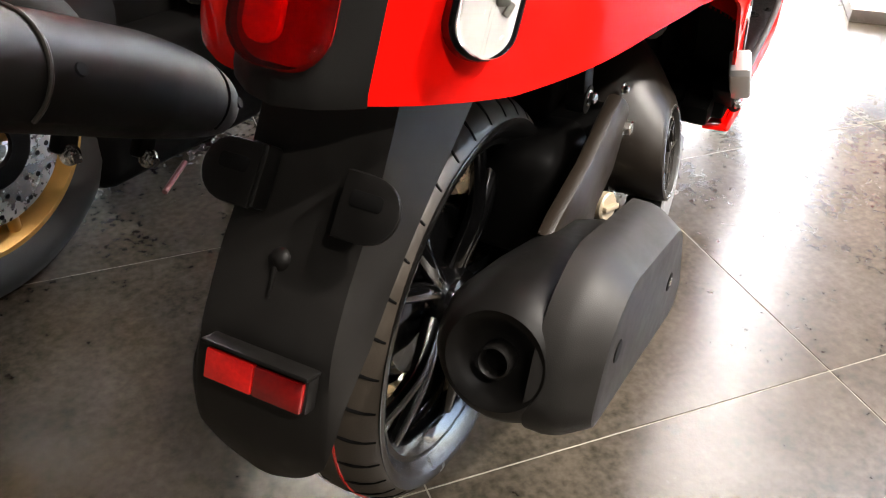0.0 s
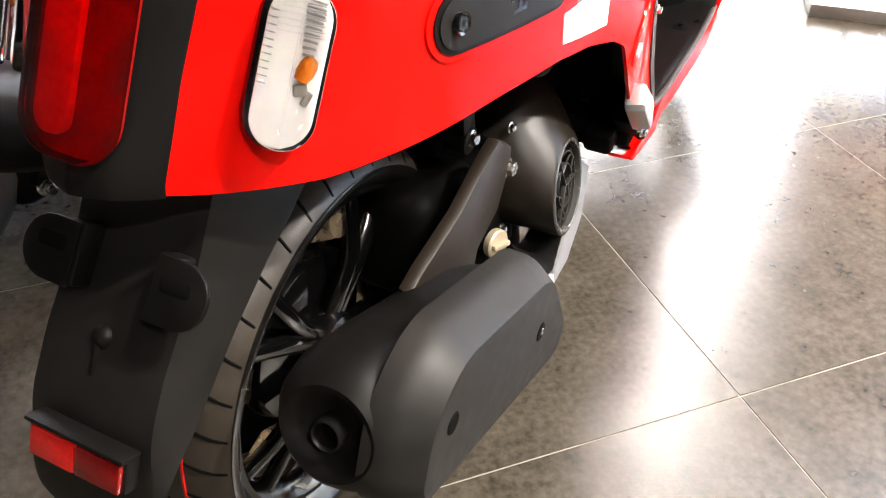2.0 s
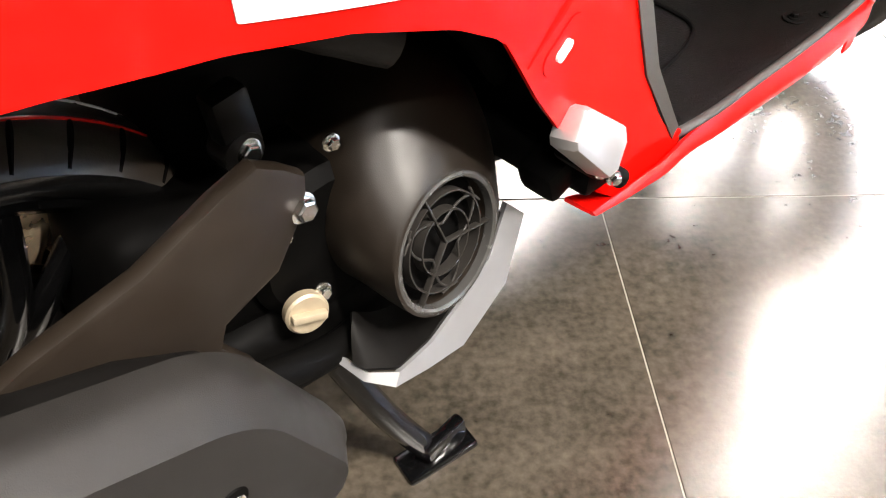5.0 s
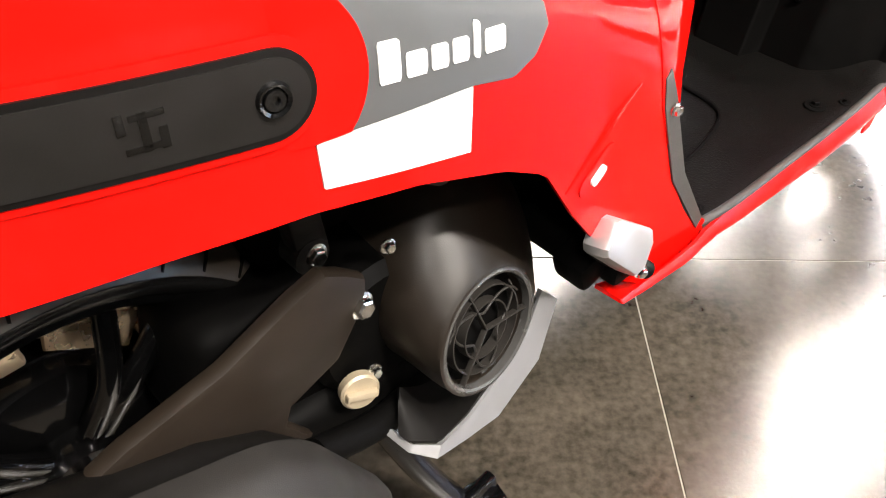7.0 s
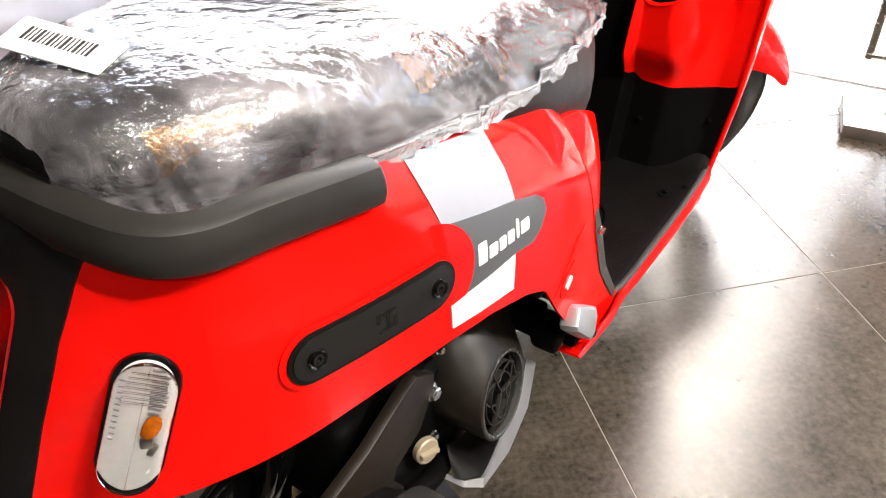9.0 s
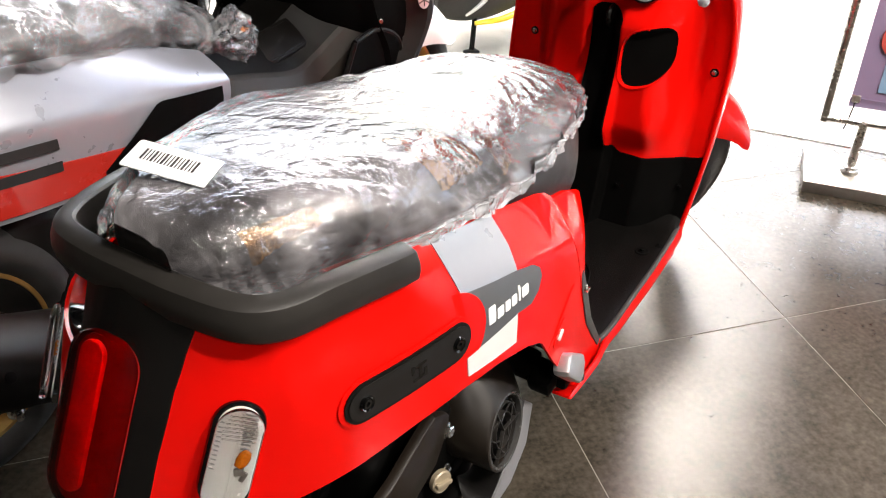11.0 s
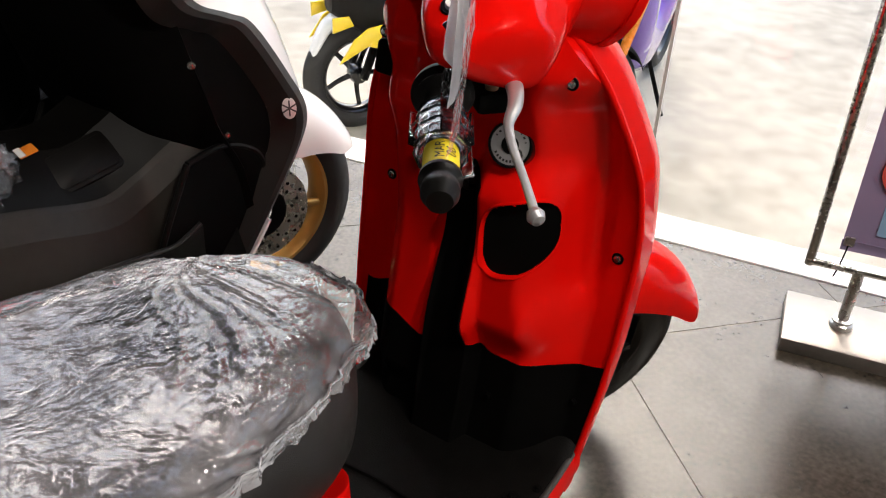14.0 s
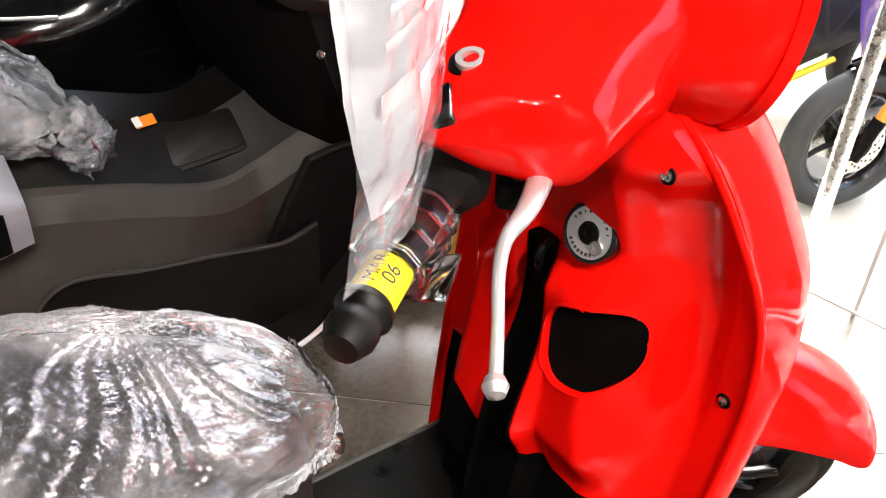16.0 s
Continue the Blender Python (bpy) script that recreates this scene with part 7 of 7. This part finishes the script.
# ---- outside: purple scooter and yellow motorcycle ----
purple = thing("scooter", (-0.8, 3.9, -0.42), "purple scooter with orange fork parked on the concrete", "scooter")
PT = Matrix.Translation((-0.81, 3.40, -0.42)) @ Matrix.Rotation(radians(190), 4, "Z")      # local y is its front


def pp(name, bm, mat, parent, label=""):
    return part(name, moved(bm, PT), mat, parent, label)


PW = Matrix.Translation((-0.81, 3.40, -0.42)) @ Matrix.Rotation(radians(161), 4, "Z")      # its front wheel is turned


def pw_part(name, bm, mat, parent, label=""):
    return part(name, moved(bm, PW), mat, parent, label)


R3, RW = PT.to_3x3(), PW.to_3x3()
pw = pw_part("front_wheel", lathe([(-0.06, 0.01), (0.06, 0.01)], (0, 0, 0.26), (1, 0, 0), 12, True), CHROME, purple)
wheel("purple", pw, PW @ Vector((0, 0, 0.26)), RW @ Vector((1, 0, 0)), 0.26, 0.09, 0.185, GLOSSBLACK, RUBBER, 5, None, False)
pw2 = pp("rear_wheel", lathe([(-0.06, 0.01), (0.06, 0.01)], (0, -1.24, 0.26), (1, 0, 0), 12, True), CHROME, purple)
wheel("purple", pw2, PT @ Vector((0, -1.24, 0.26)), R3 @ Vector((1, 0, 0)), 0.26, 0.10, 0.185, GLOSSBLACK, RUBBER, 5, None, False)
brake_disc(pw, PW @ Vector((-0.052, 0, 0.26)), RW @ Vector((-1, 0, 0)), 0.10)
brake_disc(pw, PW @ Vector((0.052, 0, 0.26)), RW @ Vector((1, 0, 0)), 0.10)
for sx in (-1, 1):
    pw_part("fork_leg", tube([(sx * 0.064, -0.03, 0.33), (sx * 0.064, -0.17, 0.68)], 0.019, 12, 4), ORANGE, purple, "orange fork tube")
    pw_part("fork_slider", tube([(sx * 0.064, 0.02, 0.22), (sx * 0.064, -0.04, 0.36)], 0.024, 12, 4), DEEPBLACK, purple)


def p_fender(u, v):
    a = radians(150 - 75 * v)
    q = (u - 0.5) * math.pi
    w = smooth_table([(0, 0.05), (0.5, 0.060), (1.0, 0.03)], v)
    return Vector((w * math.sin(q), 0.285 * math.cos(a), 0.26 + 0.285 * math.sin(a) - 0.03 * (1 - math.cos(q))))


pw_part("front_mudguard", sheet(p_fender, 14, 24, 0.004), DEEPBLACK, purple, "black front mudguard")
psec = [(0.02, 0.03, 0.78, 0.86), (-0.06, 0.11, 0.70, 0.94), (-0.16, 0.17, 0.60, 1.00), (-0.28, 0.17, 0.38, 0.94), (-0.42, 0.14, 0.26, 0.56), (-0.62, 0.13, 0.24, 0.50), (-0.80, 0.15, 0.34, 0.72), (-1.15, 0.15, 0.46, 0.78), (-1.50, 0.08, 0.62, 0.80), (-1.62, 0.03, 0.70, 0.78)]
rings = []
for i in range(55):
    p = curve_at([r[:3] for r in psec], i / 54)
    z1 = curve_at([(r[3], 0, 0) for r in psec], i / 54).x
    rings.append([Vector((p.y * math.copysign(abs(math.cos(q)) ** 0.7, math.cos(q)), p.x, (p.z + z1) / 2 + (z1 - p.z) / 2 * math.copysign(abs(math.sin(q)) ** 0.7, math.sin(q)))) for q in (2 * math.pi * k / 28 for k in range(28))])
pp("body", skin(rings, True, True), PURPLE, purple, "purple body panels")
pp("headlight", plate(round_outline(0.24, 0.09, 0.04), 0.05, frame_of((0, 0.005, 0.84), (0, 0.9, 0.35)), 0.015), SILVER, purple, "wide clear headlight")
pp("seat", skin([[Vector((0.14 * math.copysign(abs(math.cos(q)) ** 0.7, math.cos(q)), y, z + 0.05 * math.sin(q))) for q in (2 * math.pi * k / 20 for k in range(20))] for y, z in ((-0.70, 0.74), (-0.80, 0.77), (-1.1, 0.80), (-1.45, 0.83))], True, True), SEATVINYL, purple)
pp("handlebar", tube([(-0.34, -0.30, 1.02), (-0.15, -0.22, 1.02), (0.15, -0.22, 1.02), (0.34, -0.30, 1.02)], 0.016, 10), DEEPBLACK, purple)
pp("side_stand", tube([(-0.10, -0.62, 0.26), (-0.20, -0.60, 0.02)], 0.010, 8, 3), DEEPBLACK, purple)

yellow = thing("scooter", (-1.5, 3.6, -0.42), "yellow and black scooter parked outside on concrete", "scooter")
YT = Matrix.Translation((-1.74, 3.12, -0.42)) @ Matrix.Rotation(radians(153), 4, "Z")      # local y is its front
RY = YT.to_3x3()


def yp(name, bm, mat, parent, label=""):
    return part(name, moved(bm, YT), mat, parent, label)


for y in (0.0, -1.22):
    yw = yp("wheel", lathe([(-0.06, 0.01), (0.06, 0.01)], (0, y, 0.24), (1, 0, 0), 12, True), CHROME, yellow)
    wheel("yellow", yw, YT @ Vector((0, y, 0.24)), RY @ Vector((1, 0, 0)), 0.24, 0.10, 0.165, GLOSSBLACK, RUBBER, 5, None, False)
for sx in (-1, 1):
    yp("fork_leg", tube([(sx * 0.070, 0.0, 0.24), (sx * 0.070, -0.14, 0.62)], 0.018, 12, 4), DEEPBLACK, yellow)


def loft_rings(sec, n=28, power=0.6):
    rings = []
    for i in range(41):
        p = curve_at([r[:3] for r in sec], i / 40)
        z1 = curve_at([(r[3], 0, 0) for r in sec], i / 40).x
        rings.append([Vector((p.y * math.copysign(abs(math.cos(q)) ** power, math.cos(q)), p.x, (p.z + z1) / 2 + (z1 - p.z) / 2 * math.copysign(abs(math.sin(q)) ** power, math.sin(q)))) for q in (2 * math.pi * k / n for k in range(n))])
    return rings


yp("lower_body", skin(loft_rings([(-0.16, 0.10, 0.20, 0.80), (-0.24, 0.16, 0.15, 0.90), (-0.40, 0.17, 0.13, 0.60), (-0.62, 0.16, 0.17, 0.50), (-0.85, 0.17, 0.26, 0.72), (-1.15, 0.15, 0.42, 0.78), (-1.50, 0.07, 0.60, 0.78)])), GREYBLACK, yellow, "dark grey lower fairing")
yp("front_shell", skin(loft_rings([(0.12, 0.04, 0.52, 0.62), (0.04, 0.12, 0.46, 0.80), (-0.08, 0.17, 0.40, 0.98), (-0.20, 0.15, 0.40, 1.02), (-0.26, 0.06, 0.60, 0.98)])), BLACK, yellow, "black front shell")
yp("front_mudguard", tube([(0, 0.20, 0.34), (0, 0.12, 0.47), (0, -0.04, 0.515), (0, -0.18, 0.46)], [0.03, 0.05, 0.06, 0.04], 16, 16, 0.45), WHITE, yellow, "white front mudguard")
yp("seat", skin(loft_rings([(-0.70, 0.08, 0.70, 0.78), (-0.90, 0.14, 0.70, 0.80), (-1.20, 0.14, 0.74, 0.84), (-1.42, 0.08, 0.78, 0.82)])), SEATVINYL, yellow)
for sx in (-1, 1):
    yp("yellow_trim", tube([(sx * 0.13, -0.34, 0.142), (sx * 0.155, -0.50, 0.150), (sx * 0.155, -0.68, 0.20), (sx * 0.16, -0.90, 0.30)], [0.012, 0.020, 0.020, 0.014], 10, 30, 0.8), YELPAINT, yellow, "yellow lower trim strip")
    yp("silver_stripe", tube([(sx * 0.155, -0.27, 0.20), (sx * 0.178, -0.36, 0.27), (sx * 0.180, -0.46, 0.42), (sx * 0.165, -0.50, 0.50)], [0.006, 0.012, 0.012, 0.006], 8, 24), SILVER, yellow, "silver stripe")
    side = Matrix(((0, 0, sx, sx * 0.165), (1, 0, 0, 0), (0, 1, 0, 0), (0, 0, 0, 1)))
    yp("yellow_panel", plate([(0.145, 0.36), (0.08, 0.45), (0.02, 0.49), (-0.074, 0.50), (-0.074, 0.385), (0.022, 0.418)], 0.012, side, 0.003), YELPAINT, yellow, "yellow wedge-shaped side panel")
    yp("yellow_panel", plate([(0.15, 0.53), (0.15, 0.47), (0.06, 0.49), (0.08, 0.53)], 0.012, side @ pose(0, 0, -0.05), 0.003), YELPAINT, yellow, "yellow side panel")
stand_y = yp("side_stand", tube([(-0.10, -0.36, 0.20), (-0.14, -0.32, 0.015)], 0.013, 10, 4), DEEPBLACK, yellow)
yp("stand_foot", box(0.05, 0.07, 0.014, pose(-0.145, -0.315, 0.008), 0.004), DEEPBLACK, stand_y)
yp("handlebar", tube([(-0.34, -0.26, 1.04), (-0.15, -0.20, 1.02), (0.15, -0.20, 1.02), (0.34, -0.26, 1.04)], 0.014, 10), DEEPBLACK, yellow)

# ---- banner stand ----
BT = pose(0.304, 2.126, 0.0, 0, 0, 13.0)      # front left foot corner; x along the stand
stand_b = thing("banner_stand", (0.6, 2.3, 0.0), "steel floor stand holding a printed banner", "banner stand")
part("base", box(0.95, 0.205, 0.036, BT @ pose(0.475, 0.1025, 0.018), 0.004, 2), BASESTEEL, stand_b, "brushed stainless steel base")
emb = part("round_emblem", plate([(0.019 * math.cos(a), 0.019 * math.sin(a)) for a in (2 * math.pi * k / 28 for k in range(28))], 0.0015, BT @ pose(0.250, 0.050, 0.0368), 0.0004), material("emblem_red", (0.62, 0.02, 0.03), 0.4), stand_b, "round red and white emblem")
part("emblem_ring", lathe_ring([(0.0, 0.0145), (0.0012, 0.0145), (0.0012, 0.0165), (0.0, 0.0165)], BT @ Vector((0.250, 0.050, 0.0374)), (0, 0, 1), 28), PAPER, emb)
for k in range(3):
    part("emblem_bar", box(0.003, 0.026, 0.0008, BT @ pose(0.250, 0.050, 0.0378, 0, 0, 60 * k), 0.0002), PAPER, emb)
for x in (0.125, 0.825):
    pl = part("pillar", lathe([(0.0, 0.026), (0.010, 0.026), (0.014, 0.022), (0.020, 0.022), (0.022, 0.013), (0.155, 0.013)], BT @ Vector((x, 0.105, 0.036)), (0, 0, 1), 24, True), STEEL, stand_b, "chromed pillar")
part("frame", merged(tube([BT @ Vector((0.02, 0.105, 0.19)), BT @ Vector((0.93, 0.105, 0.19))], 0.011, 12, 2), tube([BT @ Vector((0.02, 0.105, 0.18)), BT @ Vector((0.0, 0.105, 1.95))], 0.011, 12, 2),
                     tube([BT @ Vector((0.93, 0.105, 0.18)), BT @ Vector((0.95, 0.105, 1.95))], 0.011, 12, 2), tube([BT @ Vector((0.0, 0.105, 1.95)), BT @ Vector((0.95, 0.105, 1.95))], 0.011, 12, 2)), STEEL, stand_b, "chromed tube frame")
banner = thing("banner", (0.75, 2.35, 0.5), "printed purple and blue banner tied into the stand", "banner")


def cloth(x0, x1, z0, z1, off, lean=0.0):
    return sheet(lambda u, v: BT @ Vector((x0 + (x1 - x0) * u - 0.012 * (z0 + (z1 - z0) * v), 0.105 + off + 0.003 * math.sin(5 * u + 3 * v), z0 + (z1 - z0) * v)), 10, 10, 0.0015)


VIOLET = material("violet_print", (0.27, 0.22, 0.36), 0.6, vary=0.08, scale=10)
SKYBLUE = material("blue_print", (0.25, 0.42, 0.62), 0.6, vary=0.06, scale=10)
GREYPRINT = material("grey_print", (0.33, 0.30, 0.34), 0.6, vary=0.08, scale=10)
REDPRINT = material("red_print", (0.70, 0.12, 0.10), 0.6, vary=0.06, scale=10)
part("cloth", cloth(0.075, 0.875, 0.245, 1.88, 0.0), VIOLET, banner, "violet printed cloth")
part("print_panel", cloth(0.135, 0.82, 0.285, 0.40, -0.003), SKYBLUE, banner, "light blue print field")
part("print_panel", cloth(0.135, 0.82, 0.40, 1.80, -0.003), GREYPRINT, banner, "grey print field")
part("hem", cloth(0.073, 0.877, 0.235, 0.262, -0.004), VIOLET, banner)
part("print_shape", plate(round_outline(0.34, 0.115, 0.055), 0.001, BT @ pose(0.272, 0.098, 0.44, 90, 0, 0), 0.0002), REDPRINT, banner, "red rounded print shape")
txt = bpy.data.curves.new("letters", "FONT")
txt.body, txt.size, txt.extrude = "S", 0.11, 0.0004
txt.align_x, txt.align_y = "CENTER", "CENTER"
tob = new("letters", txt)
dg = bpy.context.evaluated_depsgraph_get()
tme = bpy.data.meshes.new_from_object(tob.evaluated_get(dg))
bpy.data.objects.remove(tob)
lt = new("lettering", tme)
tme.materials.append(LETTER_WHITE)
tme.transform(BT @ pose(0.146, 0.0962, 0.44, 90, 0, 0) @ Matrix.Diagonal((-1, 1, 1, 1)))
lt.parent = banner
lt.matrix_parent_inverse = banner.matrix_basis.inverted()
lt["label"] = "mirrored white letter seen through the cloth"
for x in (0.085, 0.865):
    ey = part("eyelet", box(0.022, 0.010, 0.022, BT @ pose(x, 0.103, 0.258), 0.003), STEEL, banner)
    part("tie", tube([BT @ Vector((x, 0.10, 0.25)), BT @ Vector((x - 0.004, 0.10, 0.20)), BT @ Vector((x - 0.010, 0.098, 0.165))], 0.0018, 6), DEEPBLACK, banner)

# ---- floor tiles ----
TA, TB = Vector((math.cos(radians(48)), math.sin(radians(48)), 0)), Vector((math.cos(radians(138)), math.sin(radians(138)), 0))
SA, SB, ORG = 0.620, 0.590, Vector((0.001, 1.065, 0))
JOINT = 0.0012


def tile_bmesh():
    bm = bmesh.new()
    bmesh.ops.create_cube(bm, size=1.0)
    bmesh.ops.scale(bm, vec=(SA - 2 * JOINT, SB - 2 * JOINT, 0.008), verts=bm.verts)
    bmesh.ops.bevel(bm, geom=[e for e in bm.edges if e.verts[0].co.z > 0 and e.verts[1].co.z > 0], offset=0.0006, segments=1, affect="EDGES")
    return bm


bm = tile_bmesh()
tile_me = bpy.data.meshes.new("tile")
bm.to_mesh(tile_me)
bm.free()
tile_me.materials.append(TILE)
inv_front = FRONT.inverted()
edge_n = FRONT.to_3x3() @ Vector((0, 1, 0))
edge_p = FRONT @ Vector((0, -0.002, 0))
far_tiles = bmesh.new()
for i in range(-28, 29):
    for j in range(-28, 29):
        c = ORG + TA * SA * (i + 0.5) + TB * SB * (j + 0.5)
        loc = inv_front @ c
        if not (-6.42 < loc.x < 14.42 and -12.42 < loc.y < 0.44):
            continue
        m = Matrix.Translation((c.x, c.y, -0.004)) @ Matrix.Rotation(radians(48), 4, "Z")
        corners = [inv_front @ (c + TA * SA * a + TB * SB * b) for a in (-0.5, 0.5) for b in (-0.5, 0.5)]
        crossing = max(p.y for p in corners) > -0.002
        if crossing and min(p.y for p in corners) > -0.02:
            continue
        near = (c - Vector((-0.1, 1.0, 0))).length < 2.6
        if near and not crossing:
            ob = new("tile", tile_me)
            ob.matrix_basis = m
            ob.parent = floor
        else:
            b2 = moved(tile_bmesh(), m)
            if crossing:
                bmesh.ops.bisect_plane(b2, geom=b2.verts[:] + b2.edges[:] + b2.faces[:], plane_co=edge_p, plane_no=edge_n, clear_outer=True)
            for co, no in ((Vector((-6, 0, 0)), Vector((-1, 0, 0))), (Vector((14, 0, 0)), Vector((1, 0, 0))), (Vector((0, -12, 0)), Vector((0, -1, 0)))):
                if max((p - co).dot(no) for p in corners) > -0.001:
                    bmesh.ops.bisect_plane(b2, geom=b2.verts[:] + b2.edges[:] + b2.faces[:], plane_co=FRONT @ (co - no * 0.002), plane_no=FRONT.to_3x3() @ no, clear_outer=True)
            if near:
                part("tile", b2, TILE, floor)
            else:
                me = bpy.data.meshes.new("piece")
                b2.to_mesh(me)
                b2.free()
                far_tiles.from_mesh(me)
                bpy.data.meshes.remove(me)
tagged(part("far_tiles", far_tiles, TILE, floor), kind="stuff")
